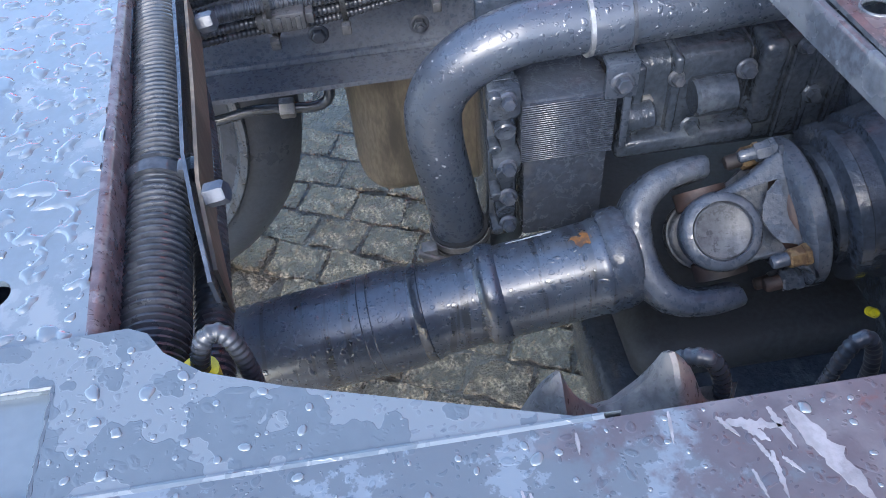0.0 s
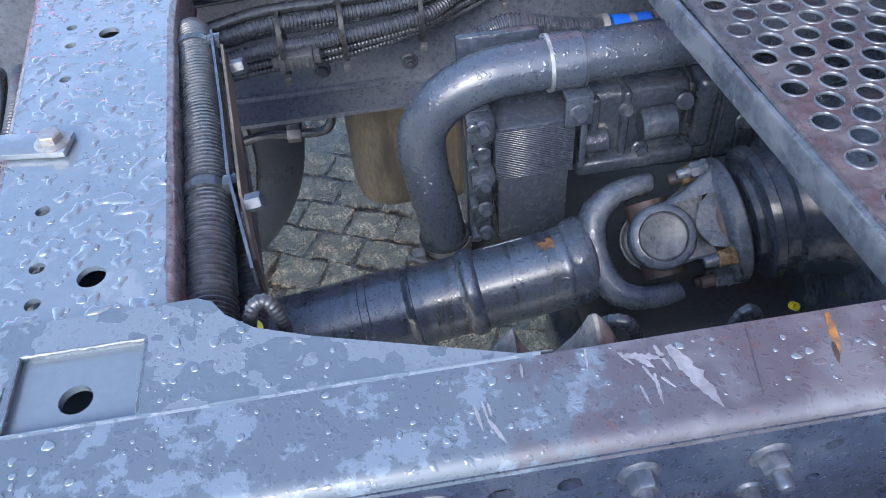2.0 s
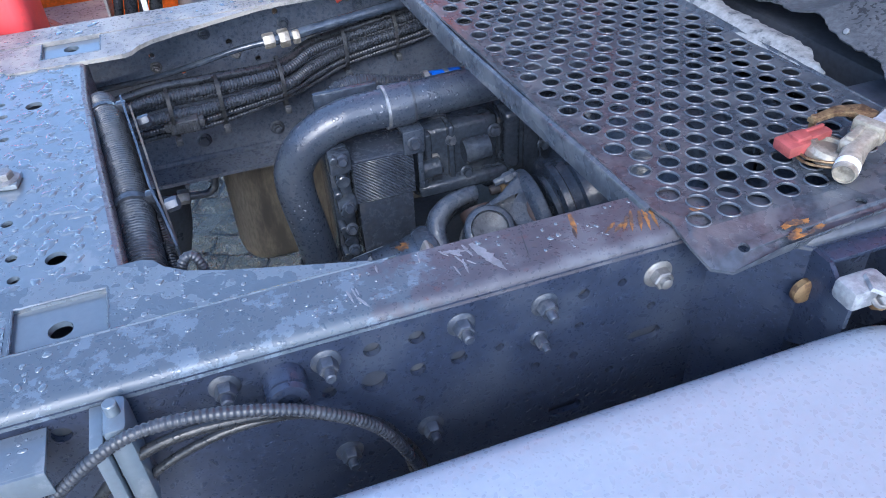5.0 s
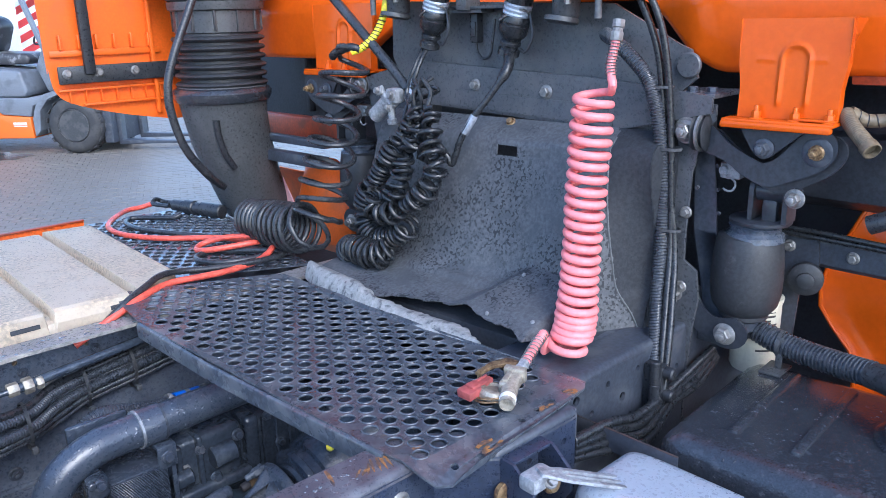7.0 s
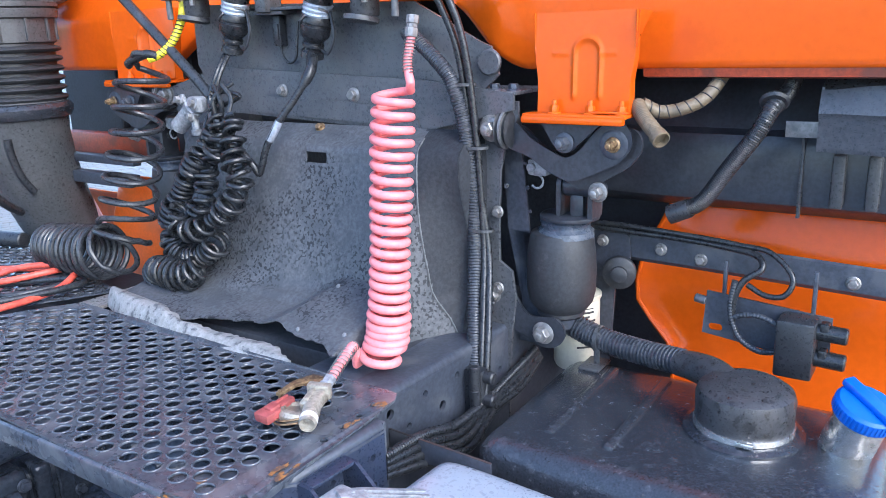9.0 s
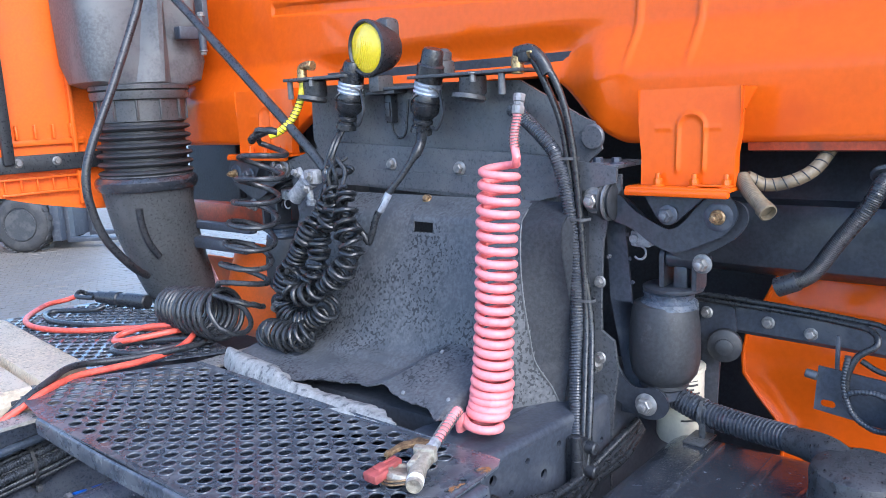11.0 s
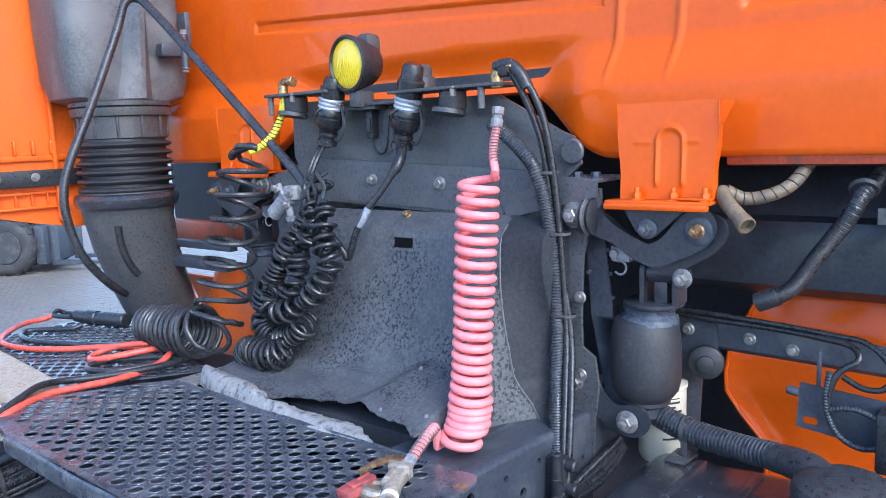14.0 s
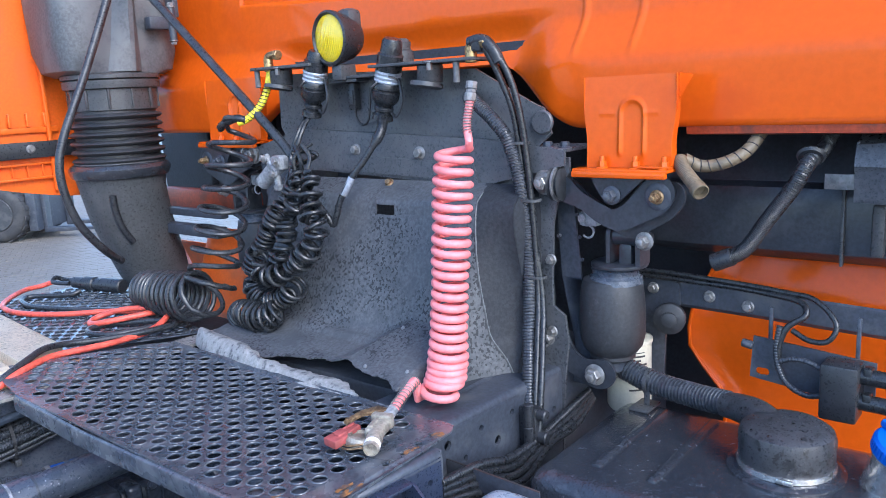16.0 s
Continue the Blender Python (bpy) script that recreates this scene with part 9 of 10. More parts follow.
tagged(part("grip_rib", bm, BLUEPLASTIC, cap, m=AXES), "", "", "", "stuff")
bm = bmesh.new()
add_box(bm, (-0.012, -0.0025, -0.016), (0.012, 0.0015, 0.008), 0.0, AXES.inverted() @ Matrix.Translation(AXES @ (NB + Vector((-0.055, 0.02, -0.03)))))
part("sticker", bm, WHITE, neck, m=AXES)
def fuel_tank(x, half, label):
    it = thing("fuel_tank", (x, -0.38, 0.3), label, "fuel tank", "fuel tanks beside the frame")
    bm = bmesh.new()
    rim_ = ((0.35, 0.0, 0.03), (0.40, 0.0, 0.0), (0.902, 0.0, 0.0), (0.918, 0.0, 0.003), (0.929, 0.0, 0.012), (0.9345, 0.0, 0.026), (0.9355, 0.0, 0.05))
    loft(bm, [((x, -0.402, z), (half - inset, 0.268 - inset), 0.12 if half > 0.2 else 0.2) for z, _, inset in rim_], 96)
    part("shell", bm, ALUTANK, it, "brushed pale aluminium shell", smooth=60)
    bm = bmesh.new()
    add_box(bm, (x - half * 0.75, -0.60, 0.33), (x + half * 0.75, -0.16, 0.36), 0.004)
    part("cradle", bm, FRAME_DARK, it, "dark steel cradle")
fuel_tank(0.18, 0.392, "pale aluminium fuel tank beside the frame, rounded edges")
fuel_tank(0.676, 0.090, "short pale aluminium tank beside the frame")

latch = thing("tank_latch", (0.55, -0.14, 0.87), "pale grey over-centre latch with steel lever", "latch")
bm = bmesh.new()
add_box(bm, (0.492, -0.146, 0.955), (0.545, -0.112, 0.983), 0.007)
part("barrel", bm, PUMPGREY, latch)
bm = bmesh.new()
add_pierced(bm, [[(0.0, -0.012), (0.05, -0.020), (0.18, -0.020), (0.18, 0.020), (0.05, 0.020), (0.0, 0.012)], [(0.045, 0.010), (0.16, 0.011), (0.16, 0.003), (0.045, 0.003)], [(0.045, -0.003), (0.16, -0.003), (0.16, -0.011), (0.045, -0.010)]], -0.002, 0.003, 0.0008,
            pose(0.515, -0.135, 0.985, 0, 20, -24))
part("lever", bm, PUMPGREY, latch, "dull steel lever with two long slots")
bm = bmesh.new()
add_bolt(bm, (0.53, -0.146, 0.968), (-0.2, -0.8, 0.6), 0.009, 0.008, True)
part("bolt", bm, STEEL, latch)
angle = thing("tank_carrier", (0.774, -0.1, 0.888), "rusty dark angle iron between frame and tanks", "angle iron")
bm = bmesh.new()
add_box(bm, (-0.002, -0.215, -0.042), (0.002, 0.0, 0.0), 0.001, pose(0.774, -0.002, 0.930, 0, 0, 1))
part("web", bm, FRAME_DARK, angle)
bm = bmesh.new()
add_box(bm, (-0.0022, -0.215, 0.0002), (0.0022, 0.0, 0.0016), 0.0004, pose(0.774, -0.002, 0.930, 0, 0, 1))
part("rusty_edge", bm, BRONZE, angle, "rust-brown top edge")

# ---- red and black hoses on the far deck ----
G4 = "hoses lying on the far deck"
def lying(name, pts, r, mat, label):
    bm = bmesh.new()
    add_sweep(bm, evenly(glide(pts, 8), 0.012), r, 10)
    lone(name, bm, mat, label, "hose", G4)
Z4 = 1.0155
lying("air_hose", ((0.80, 1.92, Z4 + .012), (0.765, 1.945, Z4), (0.70, 1.93, Z4), (0.606, 1.82, Z4), (0.566, 1.72, Z4), (0.575, 1.60, Z4), (0.642, 1.476, Z4), (0.76, 1.357, Z4), (0.815, 1.235, Z4), (0.825, 1.175, Z4 + .016), (0.765, 1.16, Z4 + .022), (0.671, 1.206, Z4 + .014), (0.652, 1.279, Z4), (0.69, 1.318, Z4 + .004), (0.75, 1.265, Z4 + .022),
        (0.806, 1.15, Z4 + .03), (0.79, 1.085, Z4 + .022), (0.72, 1.045, Z4 + .006), (0.615, 1.018, 1.022), (0.534, 1.014, 1.026), (0.445, 1.012, 1.030), (0.358, 0.962, 1.030), (0.29, 0.948, 1.008), (0.25, 0.944, 0.992), (0.19, 0.944, 0.965)), 0.0086, REDHOSE, "red rubber hose looped on the perforated deck")
lying("air_hose", ((0.80, 1.70, Z4 + .008), (0.77, 1.71, Z4), (0.69, 1.80, Z4), (0.655, 1.80, Z4), (0.63, 1.74, Z4), (0.64, 1.62, Z4), (0.735, 1.418, Z4), (0.838, 1.215, Z4 - .001), (0.845, 1.12, Z4), (0.77, 1.085, Z4 + .002), (0.66, 1.105, Z4), (0.611, 1.173, Z4), (0.626, 1.225, Z4), (0.68, 1.225, Z4),
        (0.775, 1.12, Z4 + .006), (0.80, 1.055, Z4 + .006), (0.73, 1.022, Z4 + .01), (0.59, 1.042, 1.030), (0.495, 1.058, 1.040), (0.435, 1.028, 1.050), (0.385, 0.990, 1.046), (0.315, 0.958, 1.026), (0.25, 0.95, 0.985)), 0.0084, GREYCABLE, "black rubber hose looped with the red one")
gland = thing("hose_connector", (0.85, 1.76, 1.005), "black plastic quick connector lying on the deck", "connector")
bm = bmesh.new()
CM = Matrix.Translation((0.86, 1.76, 1.028)) @ Matrix.Rotation(math.atan2(-0.33, 0.10), 4, "Z")
add_cyl(bm, (-0.08, 0, 0), (0.10, 0, 0), 0.020, 18, 0.004)
add_cyl(bm, (0.06, 0, 0), (0.16, 0, 0), 0.024, 18, 0.004)
add_cyl(bm, (-0.02, 0, 0), (0.03, 0, 0), 0.0245, 18, 0.004)
add_sweep(bm, glide([(-0.08, 0.02, 0), (-0.16, 0.022, 0.0), (-0.17, 0.0, 0.012), (-0.16, -0.022, 0.0), (-0.08, -0.02, 0)], 5), 0.008, 8)
part("body", bm, BLACKSTEEL, gland, m=CM)
stud = thing("deck_bolt", (0.98, 1.5, 1.0), "grey bolt through the far deck", "bolt")
bm = bmesh.new()
add_cyl(bm, (0.99, 1.53, 1.0), (0.985, 1.53, 1.06), 0.014, 14, 0.003)
add_bolt(bm, (0.985, 1.53, 1.058), (0, 0, 1), 0.022, 0.016, True)
part("pin", bm, GREYPLASTIC, stud)
# loops of hose left of the cross member
for k in range(5):
    x = -0.475 - 0.03 * k
    conduit("air_line" if k % 2 else "corrugated_conduit", ((x - 0.1, 0.82, 0.80 + 0.02 * k), (x - 0.02, 0.70, 0.93), (x + 0.02, 0.52, 0.955 - 0.02 * k), (x + 0.01, 0.34, 0.92), (x - 0.02, 0.22, 0.82), (x - 0.02, 0.15, 0.66)), 0.012 - 0.001 * k, "black hose looping behind the cross member", "hose", CONDUIT if k % 2 == 0 else CABLE, 0.006, k % 2 == 0, "hoses behind the cross member")

# ---- forklift parked across the yard ----
FORK = Matrix.Translation((3.10, 9.96, 0)) @ Matrix.Rotation(radians(-48), 4, "Z")      # x ahead, y away from its near side


def slab(name, outline, y0, y1, mat, parent, label="", bevel=0.02):
    """A side profile (ahead, up) given thickness across the forklift."""
    bm = bmesh.new()
    front = [bm.verts.new((x, y0, z)) for x, z in outline]
    back_ = [bm.verts.new((x, y1, z)) for x, z in outline]
    bm.faces.new(front)
    bm.faces.new(back_[::-1])
    for k in range(len(front)):
        j = (k + 1) % len(front)
        bm.faces.new((front[k], back_[k], back_[j], front[j]))
    bmesh.ops.recalc_face_normals(bm, faces=bm.faces)
    if bevel:
        edges = [e for e in bm.edges if e.calc_face_angle(0) > 0.6]
        bmesh.ops.bevel(bm, geom=edges, offset=bevel, segments=3, affect="EDGES", profile=0.5, clamp_overlap=True)
    return part(name, bm, mat, parent, label, m=FORK, smooth=40)


def yard_wheel(parent, x, y, r, width, m, solid_tread=18):
    bm = bmesh.new()
    add_lathe(bm, (x, y, r), (0, 1, 0), ((r * 0.56, 0.03), (r * 0.60, 0.0), (r * 0.80, -0.008), (r * 0.93, 0.012), (r, 0.045), (r, width - 0.045), (r * 0.93, width - 0.012), (r * 0.6, width)), 48)
    tyre = part("wheel", bm, YARDTYRE, parent, "worn black pneumatic tyre", m=m)
    bm = bmesh.new()
    for k in range(solid_tread):
        for s in (0, 1):
            a = 2 * math.pi * (k + 0.5 * s) / solid_tread
            add_box(bm, (-0.032, 0.004 + s * width * 0.5, 0), (0.032, width * 0.5 + s * (width * 0.5 - 0.004), 0.016), 0.004,
                    Matrix.Translation((x, y, r)) @ Matrix.Rotation(a, 4, "Y") @ Matrix.Translation((0, 0, r - 0.004)), 1)
    tagged(part("tread", bm, YARDTYRE, tyre, m=m), "", "", "", "stuff")
    bm = bmesh.new()
    add_lathe(bm, (x, y, r), (0, 1, 0), ((r * 0.585, -0.002), (r * 0.56, -0.012), (r * 0.52, 0.01), (r * 0.46, 0.05), (r * 0.30, 0.055), (r * 0.27, 0.02), (r * 0.12, 0.012), (0.0, 0.012)), 40)
    part("rim", bm, YARDRIM, tyre, "dusty black wheel rim", m=m)
    for k in range(6):
        a = 2 * math.pi * k / 6
        bm = bmesh.new()
        add_bolt(bm, (x + r * 0.38 * math.cos(a), y + 0.052, r + r * 0.38 * math.sin(a)), (0, -1, 0), 0.014, 0.014, False)
        part("wheel_nut", bm, FORKGREY, tyre, m=m)


forklift = thing("forklift", FORK @ Vector((-1.0, 0.6, 0)), "orange and grey counterbalance forklift parked with empty seat", "forklift")
for x, y, r, w in ((0.0, 0.0, 0.365, 0.24), (0.0, 0.98, 0.365, 0.24), (-2.12, 0.05, 0.315, 0.20), (-2.12, 0.95, 0.315, 0.20)):
    yard_wheel(forklift, x, y, r, w, FORK)
slab("counterweight", [(-2.72, 0.72), (-2.70, 1.18), (-2.60, 1.26), (-2.02, 1.23), (-1.98, 0.70), (-2.2, 0.70)], 0.02, 1.18, FORKORANGE, forklift, "orange painted counterweight", 0.05)
slab("rear_skirt", [(-2.70, 0.25), (-2.72, 0.70), (-2.20, 0.70), (-2.42, 0.56), (-2.50, 0.40), (-2.52, 0.25)], 0.04, 1.16, FORKGREY, forklift, "", 0.02)
slab("chassis_side", [(-1.99, 0.70), (-2.0, 0.985), (-1.70, 0.985), (-1.62, 0.95), (-0.98, 0.50), (-0.60, 0.475), (-0.585, 0.20), (-1.62, 0.20), (-1.72, 0.40), (-1.82, 0.58)], 0.03, 1.17, FORKORANGE, forklift, "orange painted chassis side", 0.015)
slab("hood", [(-1.95, 1.0), (-1.86, 1.06), (-1.74, 1.13), (-1.28, 1.12), (-0.66, 1.06), (-0.60, 0.80), (-0.66, 0.73), (-1.30, 0.73), (-1.62, 0.96), (-1.70, 0.99)], 0.07, 1.13, FORKGREY, forklift, "dark grey engine hood under the seat", 0.04)
slab("floor_step", [(-1.36, 0.74), (-0.62, 0.72), (-0.30, 0.78), (-0.28, 0.70), (-0.55, 0.62), (-0.60, 0.48), (-0.98, 0.51)], 0.05, 1.15, FORKGREY, forklift, "", 0.012)
slab("front_fender", [(-0.56, 0.46), (-0.50, 0.62), (-0.36, 0.77), (-0.16, 0.83), (0.16, 0.82), (0.20, 0.79), (-0.12, 0.78), (-0.32, 0.70), (-0.44, 0.56), (-0.48, 0.30), (-0.56, 0.22)], 0.02, 1.18, FORKGREY, forklift, "", 0.008)
slab("cowl", [(-0.40, 0.78), (-0.52, 1.10), (-0.36, 1.42), (-0.26, 1.42), (-0.14, 1.1), (-0.12, 0.80)], 0.20, 1.0, FORKGREY, forklift, "", 0.03)
for y in (0.10, 1.02):
    slab("guard_pillar", [(-2.0, 1.0), (-1.98, 1.3), (-1.92, 2.05), (-1.76, 2.05), (-1.80, 1.3), (-1.78, 1.12), (-1.66, 1.0)], y, y + 0.09, FORKGREY, forklift, "dark grey overhead guard pillar", 0.012)
    slab("guard_front_post", [(-0.22, 0.95), (-0.16, 0.95), (-0.52, 2.05), (-0.58, 2.05)], y, y + 0.06, FORKGREY, forklift, "", 0.008)
slab("guard_roof", [(-1.95, 2.04), (-1.95, 2.09), (-0.5, 2.09), (-0.5, 2.04)], 0.08, 1.13, FORKGREY, forklift, "", 0.01)
slab("seat_cushion", [(-1.42, 1.13), (-1.42, 1.26), (-1.30, 1.30), (-0.72, 1.27), (-0.66, 1.20), (-0.70, 1.13)], 0.34, 0.86, SEAT, forklift, "black seat cushion in a torn plastic cover", 0.04)
slab("seat_back", [(-1.42, 1.28), (-1.52, 1.62), (-1.50, 1.76), (-1.40, 1.80), (-1.16, 1.72), (-1.10, 1.62), (-1.22, 1.32), (-1.28, 1.26)], 0.36, 0.84, SEAT, forklift, "black seat back in loose clear plastic", 0.05)
slab("mast", [(0.26, 0.10), (0.26, 2.0), (0.36, 2.0), (0.36, 0.10)], 0.26, 0.36, FRAME_DARK, forklift, "", 0.005)
slab("mast", [(0.26, 0.10), (0.26, 2.0), (0.36, 2.0), (0.36, 0.10)], 0.86, 0.96, FRAME_DARK, forklift, "", 0.005)
slab("fork_carriage", [(0.34, 0.12), (0.34, 0.62), (0.46, 0.62), (0.46, 0.12)], 0.10, 1.12, FRAME_DARK, forklift, "", 0.01)
for y in (0.24, 0.84):
    slab("fork_tine", [(0.46, 0.60), (0.51, 0.60), (0.51, 0.14), (1.55, 0.11), (1.58, 0.10), (1.55, 0.09), (0.46, 0.08)], y, y + 0.13, FRAME_DARK, forklift, "worn dark fork tine", 0.004)
bm = bmesh.new()
ring = [Vector((-0.52 + 0.10 * math.cos(a), 0.50 + 0.17 * math.sin(a), 1.50 + 0.12 * math.cos(a))) for a in [2 * math.pi * k / 28 for k in range(29)]]
add_sweep(bm, ring, 0.014, 8)
add_cyl(bm, (-0.50, 0.50, 1.50), (-0.32, 0.5, 1.36), 0.03, 12)
add_cyl(bm, (-0.52, 0.34, 1.5), (-0.52, 0.66, 1.5), 0.012, 8)
part("steering_wheel", bm, PLASTIC, forklift, m=FORK)
bm = bmesh.new()
for x0, x1, z0, z1 in ((-1.48, -1.30, 0.865, 0.88), (-1.48, -1.30, 0.905, 0.92), (-1.48, -1.30, 0.945, 0.96), (-1.50, -1.26, 0.975, 0.985)):
    add_box(bm, (x0, 0.062, z0), (x1, 0.070, z1), 0.0)
part("print_bar", bm, WHITE, forklift, m=FORK)
bm = bmesh.new()
for x0, x1, z0, z1 in ((-0.84, -0.66, 0.375, 0.41), (-0.84, -0.66, 0.355, 0.363)):
    add_box(bm, (x0, 0.023, z0), (x1, 0.03, z1), 0.0)
part("print_bar", bm, WHITE, forklift, m=FORK)
bm = bmesh.new()
add_box(bm, (-1.40, 0.18, 1.13), (-1.30, 0.26, 1.20), 0.02)
part("glove_wad", bm, CANBLUE, forklift, "crumpled pale blue cloth", m=FORK)

# ---- low-loader with tracked machine beyond it ----
LOAD = Matrix.Translation((2.0, 18.6, 0)) @ Matrix.Rotation(radians(-24), 4, "Z")
loader = thing("low_loader", LOAD @ Vector((-3, 1.2, 0)), "blue low-loader trailer with side clutter", "trailer")
bm = bmesh.new()
add_box(bm, (-9, 0.0, 0.66), (3.2, 2.6, 0.80), 0.02)
part("deck", bm, TRAILERBLUE, loader, m=LOAD)
for z0, z1, y in ((0.30, 0.40, -0.06), (0.56, 0.64, -0.04)):
    bm = bmesh.new()
    add_box(bm, (-9, y, z0), (3.2, 0.12, z1), 0.015)
    part("side_rail", bm, TRAILERBLUE, loader, m=LOAD)
# dark panel added to block the view through under the deck
bm = bmesh.new()
add_box(bm, (-9, 0.16, 0.18), (3.2, 0.22, 0.66), 0.004)
part("backing_panel", bm, FRAME_DARK, loader, m=LOAD)
rnd = random.Random(31)
for k in range(26):
    x = -8.7 + 0.46 * k
    bm = bmesh.new()
    w, h = rnd.uniform(0.10, 0.30), rnd.uniform(0.10, 0.2)
    add_box(bm, (x, -0.10 - rnd.uniform(0, 0.06), 0.46 - h / 2), (x + w, 0.05, 0.50 + h / 2), 0.02)
    part("side_bracket", bm, (TRAILERBLUE, FRAME_DARK, TRAILERBLUE)[k % 3], loader, m=LOAD)
for k in range(6):
    yard_wheel(loader, -7.5 + 0.85 * k, 0.30, 0.28, 0.25, LOAD, 20)
for k in range(9):
    bm = bmesh.new()
    add_box(bm, (-8.4 + 1.3 * k, -0.115, 0.42), (-8.28 + 1.3 * k, -0.105, 0.46), 0.004)
    part("side_marker", bm, BOOM, loader, "amber side marker", m=LOAD)
digger = thing("excavator", LOAD @ Vector((-2, 1.2, 0.8)), "muddy yellow tracked excavator on the trailer", "excavator")
for y in (0.1, 1.9):
    bm = bmesh.new()
    loop = [Vector((-5.2, y, 1.02)), Vector((-5.5, y, 1.45)), Vector((-5.1, y, 1.92)), Vector((-2.5, y, 1.98)), Vector((1.2, y, 1.92)), Vector((1.7, y, 1.5)), Vector((1.4, y, 1.02)), Vector((-2, y, 0.98))]
    loop = evenly(glide(loop + loop[:1], 8), 0.09)
    for a, b in zip(loop, loop[1:]):
        d = (b - a).normalized()
        up = d.cross(Vector((0, 1, 0)))
        m = Matrix((( d.x, 0, up.x, a.x), (d.y, 1, up.y, a.y), (d.z, 0, up.z, a.z), (0, 0, 0, 1)))
        add_box(bm, (0.004, 0, -0.02), (0.075, 0.6, 0.02), 0, m)
    tagged(part("track", bm, TRACKS, digger, "mud-caked steel track", m=LOAD), "", "", "", "stuff")
    bm = bmesh.new()
    add_box(bm, (-5.0, y + 0.1, 1.28), (1.3, y + 0.5, 1.70), 0.05)
    part("track_frame", bm, TRACKS, digger, "muddy brown track frame", m=LOAD)
    for k in range(11):
        bm = bmesh.new()
        add_cyl(bm, (-4.8 + 0.6 * k, y + 0.03, 1.16), (-4.8 + 0.6 * k, y + 0.56, 1.16), 0.12, 18, 0.02)
        part("roller", bm, (TRACKS, TRACKS, DUSTBOX)[k % 3], digger, m=LOAD)
    for k in range(4):
        bm = bmesh.new()
        add_cyl(bm, (-4.2 + 1.5 * k, y + 0.06, 1.83), (-4.2 + 1.5 * k, y + 0.54, 1.83), 0.09, 18, 0.02)
        part("carrier_roller", bm, DUSTBOX, digger, m=LOAD)
bm = bmesh.new()
add_box(bm, (-4.6, 0.3, 2.1), (0.6, 2.4, 3.0), 0.1)
part("upper_structure", bm, BOOM, digger, "yellow upper structure", m=LOAD)
bm = bmesh.new()
add_sweep(bm, glide([(0.5, 1.0, 2.3), (2.0, 1.0, 2.6), (3.6, 1.0, 2.3), (4.6, 1.0, 1.5)], 6), 0.22, 4)
part("boom", bm, BOOM, digger, "yellow boom arm", m=LOAD)
van = thing("white_van", (8.2, 20.5, 0), "white panel van parked beyond the forklift", "van")
VM = Matrix.Translation((4.9, 22.4, 0)) @ Matrix.Rotation(radians(-30), 4, "Z")
bm = bmesh.new()
prof = [(0, 0.35), (0, 2.2), (0.2, 2.35), (3.6, 2.35), (4.3, 1.3), (5.1, 1.15), (5.2, 0.35)]
a = [bm.verts.new((x, 0, z)) for x, z in prof]
b = [bm.verts.new((x, 1.9, z)) for x, z in prof]
bm.faces.new(a); bm.faces.new(b[::-1])
for k in range(len(a)):
    j = (k + 1) % len(a)
    bm.faces.new((a[k], b[k], b[j], a[j]))
bmesh.ops.bevel(bm, geom=bm.edges[:], offset=0.07, segments=3, affect="EDGES", profile=0.5)
part("body", bm, OFFWHITE, van, m=VM)
bm = bmesh.new()
add_box(bm, (2.5, -0.01, 1.35), (3.5, 0.0, 2.0), 0.004)
part("window", bm, DARKGLASS, van, m=VM)
for x in (0.9, 4.2):
    yard_wheel(van, x, -0.02, 0.33, 0.22, VM, 24)
barrier = thing("barrier_board", (5.2, 19.6, 0), "red and white striped barrier board on a post", "barrier")
BM = Matrix.Translation((5.05, 18.8, 0)) @ Matrix.Rotation(radians(-32), 4, "Z")
bm = bmesh.new()
add_box(bm, (0, 0, 0.6), (0.46, 0.03, 2.1), 0.005)
part("board", bm, OFFWHITE, barrier, m=BM)
for k in range(5):
    bm = bmesh.new()
    z = 0.62 + 0.30 * k
    vs = [bm.verts.new(p) for p in ((0.0, -0.003, z), (0.46, -0.003, z + 0.24), (0.46, -0.003, z + 0.40), (0.0, -0.003, z + 0.16))]
    bm.faces.new(vs)
    bmesh.ops.solidify(bm, geom=bm.faces[:], thickness=0.003)
    part("stripe", bm, CANRED, barrier, "red stripe", m=BM)
bm = bmesh.new()
add_box(bm, (0.18, 0.03, 0.0), (0.26, 0.09, 2.0), 0.005)
add_box(bm, (-0.1, -0.1, 0.0), (0.55, 0.3, 0.08), 0.02)
part("post", bm, FRAME_DARK, barrier, m=BM)

# ---- marks on the yard ----
def blot(name, cx, cy, sx, sy, turn, mat, label, category, seed, height=0.004, kind=""):
    bm = bmesh.new()
    rnd = random.Random(seed)
    count = 40
    ring = []
    for k in range(count):
        a = 2 * math.pi * k / count
        r = 0.82 + 0.3 * noise.noise(Vector((math.cos(a) * 1.6 + seed, math.sin(a) * 1.6, 0.2 * seed))) + 0.06 * rnd.uniform(-1, 1)
        ring.append((sx * r * math.cos(a), sy * r * math.sin(a)))
    add_plate(bm, ring, (), -height, 0.0)
    return lone(name, bm, mat, label, category, kind=kind, m=Matrix.Translation((cx, cy, 0.0045)) @ Matrix.Rotation(radians(turn), 4, "Z"))


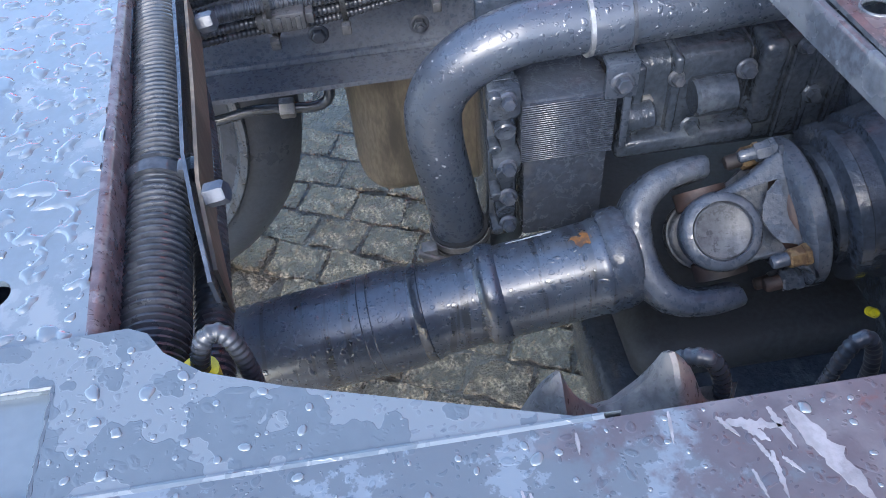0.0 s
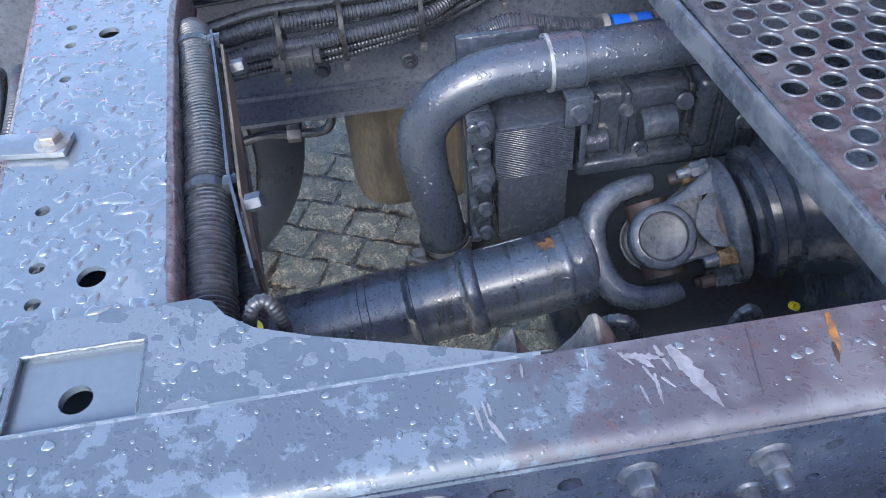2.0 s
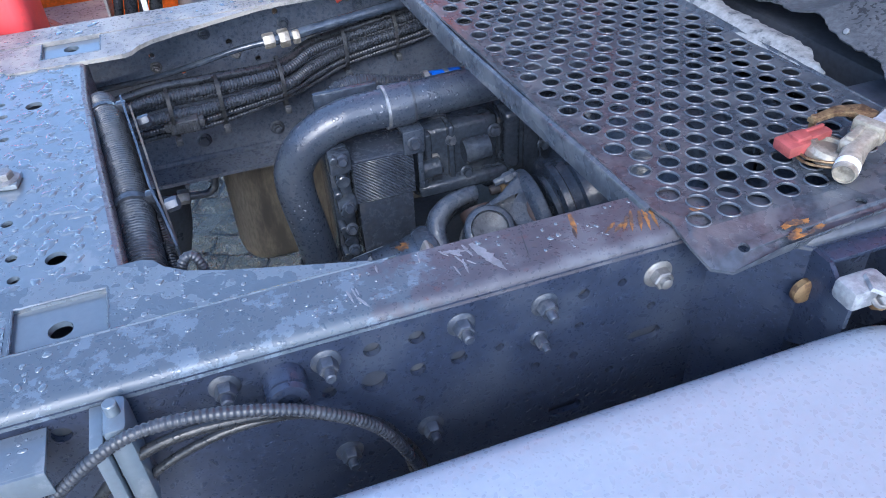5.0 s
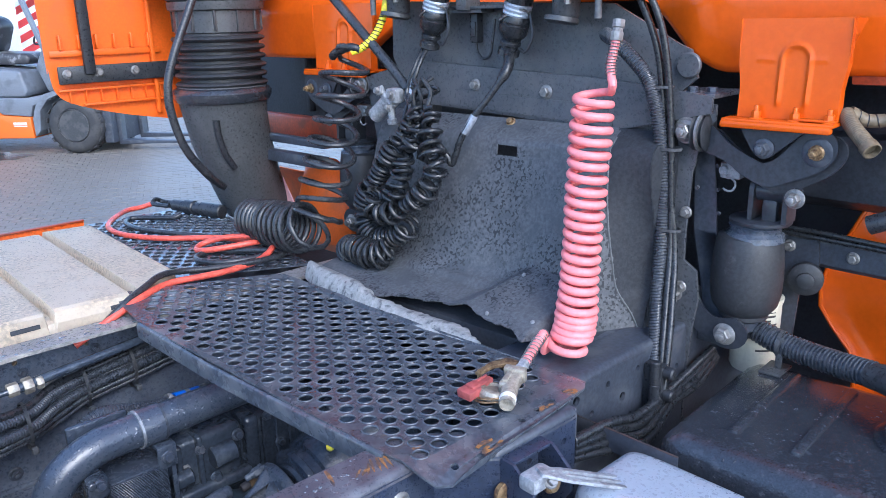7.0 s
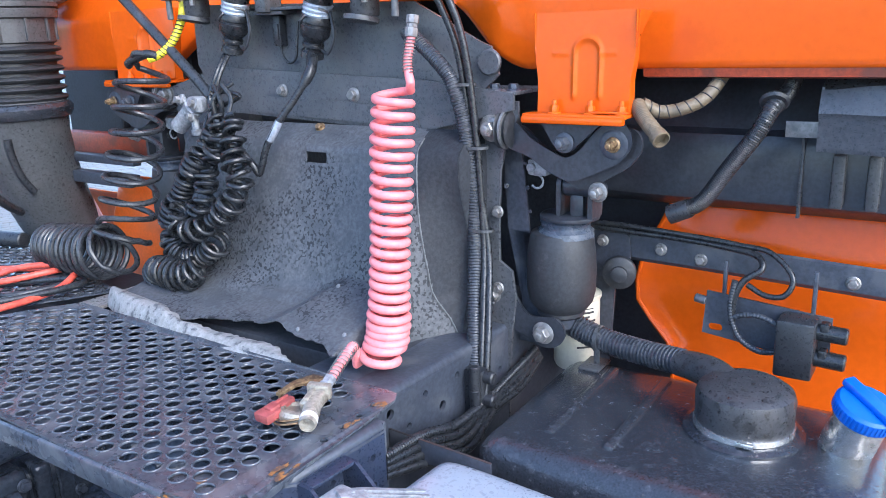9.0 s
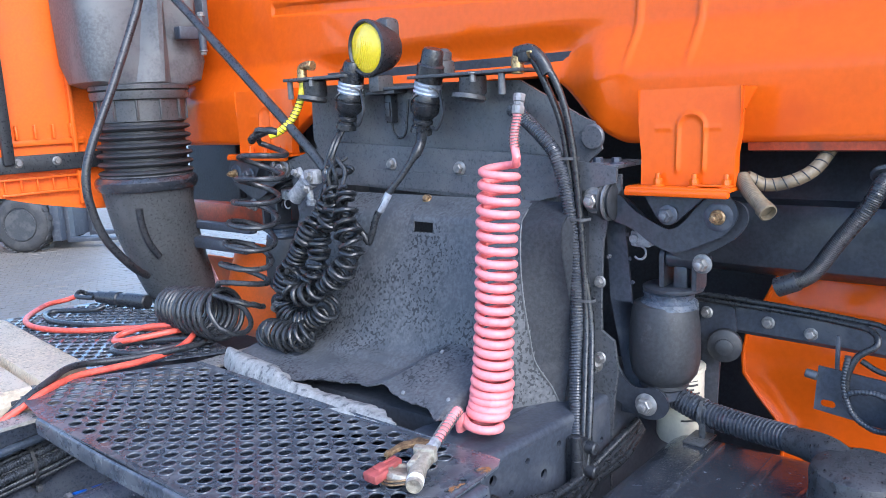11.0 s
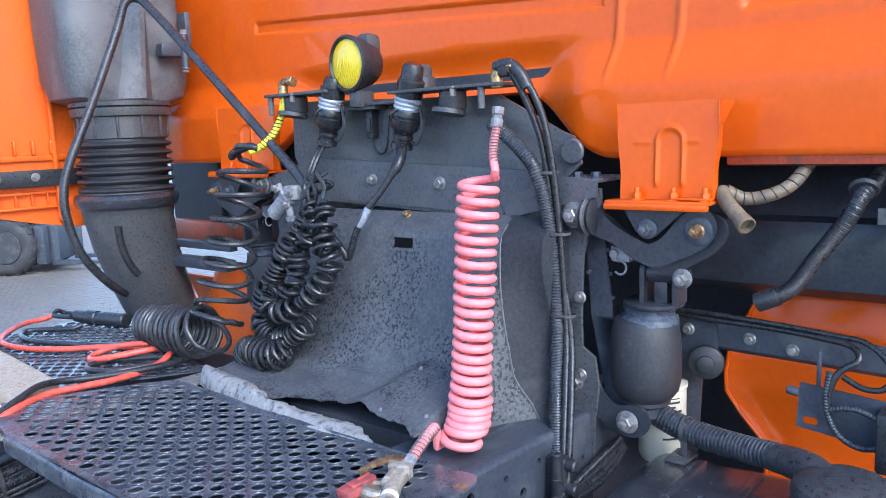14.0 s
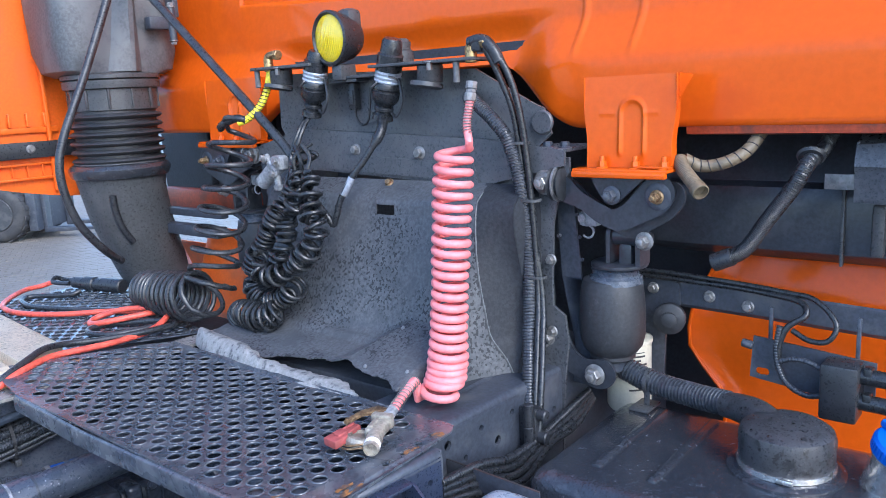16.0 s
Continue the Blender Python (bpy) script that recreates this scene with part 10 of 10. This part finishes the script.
PUDDLE = surface("puddle_water", (0.10, 0.088, 0.075), 0.14, vary=0.1, bump=0.02, grain=6, spec=0.6)
ASPHALT = surface("asphalt_patch", (0.028, 0.028, 0.03), 0.9, dirt=(0.04, 0.04, 0.04), dirt_amount=0.4, dirt_scale=5, bump=0.8, spec=0.1)
blot("asphalt_patch", 1.34, 14.9, 0.72, 0.62, -30, ASPHALT, "dark round asphalt patch in the paving", "patch", 2, 0.003, "structure")
blot("puddle", 1.9, 10.9, 1.25, 0.42, -42, PUDDLE, "shallow dark puddle in front of the forklift", "puddle", 3, 0.003, "structure")
blot("puddle", 1.06, 12.0, 0.34, 0.16, -60, PUDDLE, "narrow dark puddle along the paving", "puddle", 5, 0.003, "structure")
blot("paint_mark", 1.26, 11.35, 0.17, 0.15, -30, YELLOW, "worn yellow paint mark on the pavers", "paint mark", 7, 0.004, "structure")
blot("paint_mark", -1.6, 10.3, 0.30, 0.18, 20, BEIGE, "faded ochre stain on the pavers", "stain", 9, 0.004, "structure")
rnd = random.Random(12)
for k in range(7):
    bm = bmesh.new()
    bmesh.ops.create_icosphere(bm, subdivisions=2, radius=1.0)
    for v in bm.verts:
        v.co *= 1 + 0.5 * noise.noise(v.co * 1.3 + Vector((k, 0, 0)))
    c = Vector((1.1 + 0.22 * k + rnd.uniform(-.1, .1), 18.3 - 0.12 * k, 0.02))
    bm.transform(Matrix.Translation(c) @ Matrix.Diagonal((rnd.uniform(.10, .22), rnd.uniform(.08, .15), rnd.uniform(.04, .09), 1)))
    lone("dirt_lump", bm, TRACKS, "lump of dark dirt on the wet paving", "dirt", "dirt lumps by the trailer")

# ---- paving: single pavers under the frame, the rest of the yard joined ----
def paver_faces(cx, cy, turn, lift_, rnd):
    """One worn block: bevelled top and four sides."""
    hx, hy, b = 0.067, 0.051, 0.006
    c, s = math.cos(turn), math.sin(turn)
    tx, ty = rnd.uniform(-0.007, 0.007), rnd.uniform(-0.007, 0.007)
    out = []
    for hx_, hy_, z in ((hx - b, hy - b, 0.0), (hx, hy, -0.004), (hx, hy, -0.02)):
        for sx, sy in ((-1, -1), (1, -1), (1, 1), (-1, 1)):
            x, y = sx * hx_ + rnd.uniform(-.004, .004), sy * hy_ + rnd.uniform(-.004, .004)
            out.append((cx + c * x - s * y, cy + s * x + c * y, lift_ + z + tx * x + ty * y))
    return out


def worn_block(rnd):
    """A single worn block with a wavy ten-sided outline."""
    outline = ((-1, -1), (-0.3, -1.06), (0.4, -0.95), (1, -1), (1.05, 0.1), (1, 1), (0.3, 0.94), (-0.4, 1.06), (-1, 1), (-0.95, 0.0))
    shift = [(rnd.uniform(-.005, .005), rnd.uniform(-.005, .005)) for _ in outline]
    tilt = (rnd.uniform(-0.03, 0.03), rnd.uniform(-0.03, 0.03))
    out = []
    for inset, z in ((0.005, 0.0), (-0.0005, -0.005), (-0.001, -0.02)):
        for (sx, sy), (jx, jy) in zip(outline, shift):
            x, y = sx * (0.0665 - inset) + jx, sy * (0.0505 - inset) + jy
            out.append((x, y, z + tilt[0] * x + tilt[1] * y))
    return out


BLOCK_FACES = [tuple(range(10))] + [(r + k, r + 10 + k, r + 10 + (k + 1) % 10, r + (k + 1) % 10) for r in (0, 10) for k in range(10)]
PAVER_FACES = [(0, 1, 2, 3)] + [(k, 4 + k, 4 + (k + 1) % 4, (k + 1) % 4) for k in range(4)] + [(4 + k, 8 + k, 8 + (k + 1) % 4, 4 + (k + 1) % 4) for k in range(4)]
YARD_TURN = radians(-24)


def yard_grid(x0, x1, y0, y1):
    c, s = math.cos(YARD_TURN), math.sin(YARD_TURN)
    for i in range(-125, 90):
        for j in range(-90, 250):
            u, v = 0.136 * (i + 0.5 * (j % 2)), 0.104 * j
            x, y = c * u - s * v, s * u + c * v
            if x0 < x < x1 and y0 < y < y1:
                yield x, y


rnd = random.Random(77)
verts, faces = [], []
for x, y in yard_grid(-7.0, 7.5, -5.0, 19.5):
    if -0.95 < x < 1.25 and 0.45 < y < 2.0:
        continue
    start = len(verts)
    verts += paver_faces(x, y, YARD_TURN + rnd.uniform(-.02, .02), rnd.uniform(-0.002, 0.001), rnd)
    faces += [tuple(start + k for k in f) for f in PAVER_FACES]
mesh = bpy.data.meshes.new("yard_pavers")
mesh.from_pydata(verts, [], faces)
mesh.materials.append(STONES)
rest = new("yard_pavers", mesh)
rest.parent = ground
rest.matrix_parent_inverse = ground.matrix_basis.inverted()
tagged(rest, "wet grey paving blocks across the yard", "", "", "stuff")
shapes = []
for k in range(8):
    mesh = bpy.data.meshes.new("paver")
    mesh.from_pydata(worn_block(rnd), [], BLOCK_FACES)
    mesh.materials.append(STONE)
    shapes.append(mesh)
for x, y in yard_grid(-0.95, 1.25, 0.45, 2.0):
    if -0.95 < x < 1.25 and 0.45 < y < 2.0:
        ob = new("paver", shapes[rnd.randrange(8)])
        ob.parent = ground
        ob.matrix_parent_inverse = ground.matrix_basis.inverted()
        ob.matrix_basis = Matrix.Translation((x, y, rnd.uniform(-0.0055, 0.001))) @ Matrix.Rotation(YARD_TURN + rnd.uniform(-.03, .03) + math.pi * rnd.randrange(2), 4, "Z")
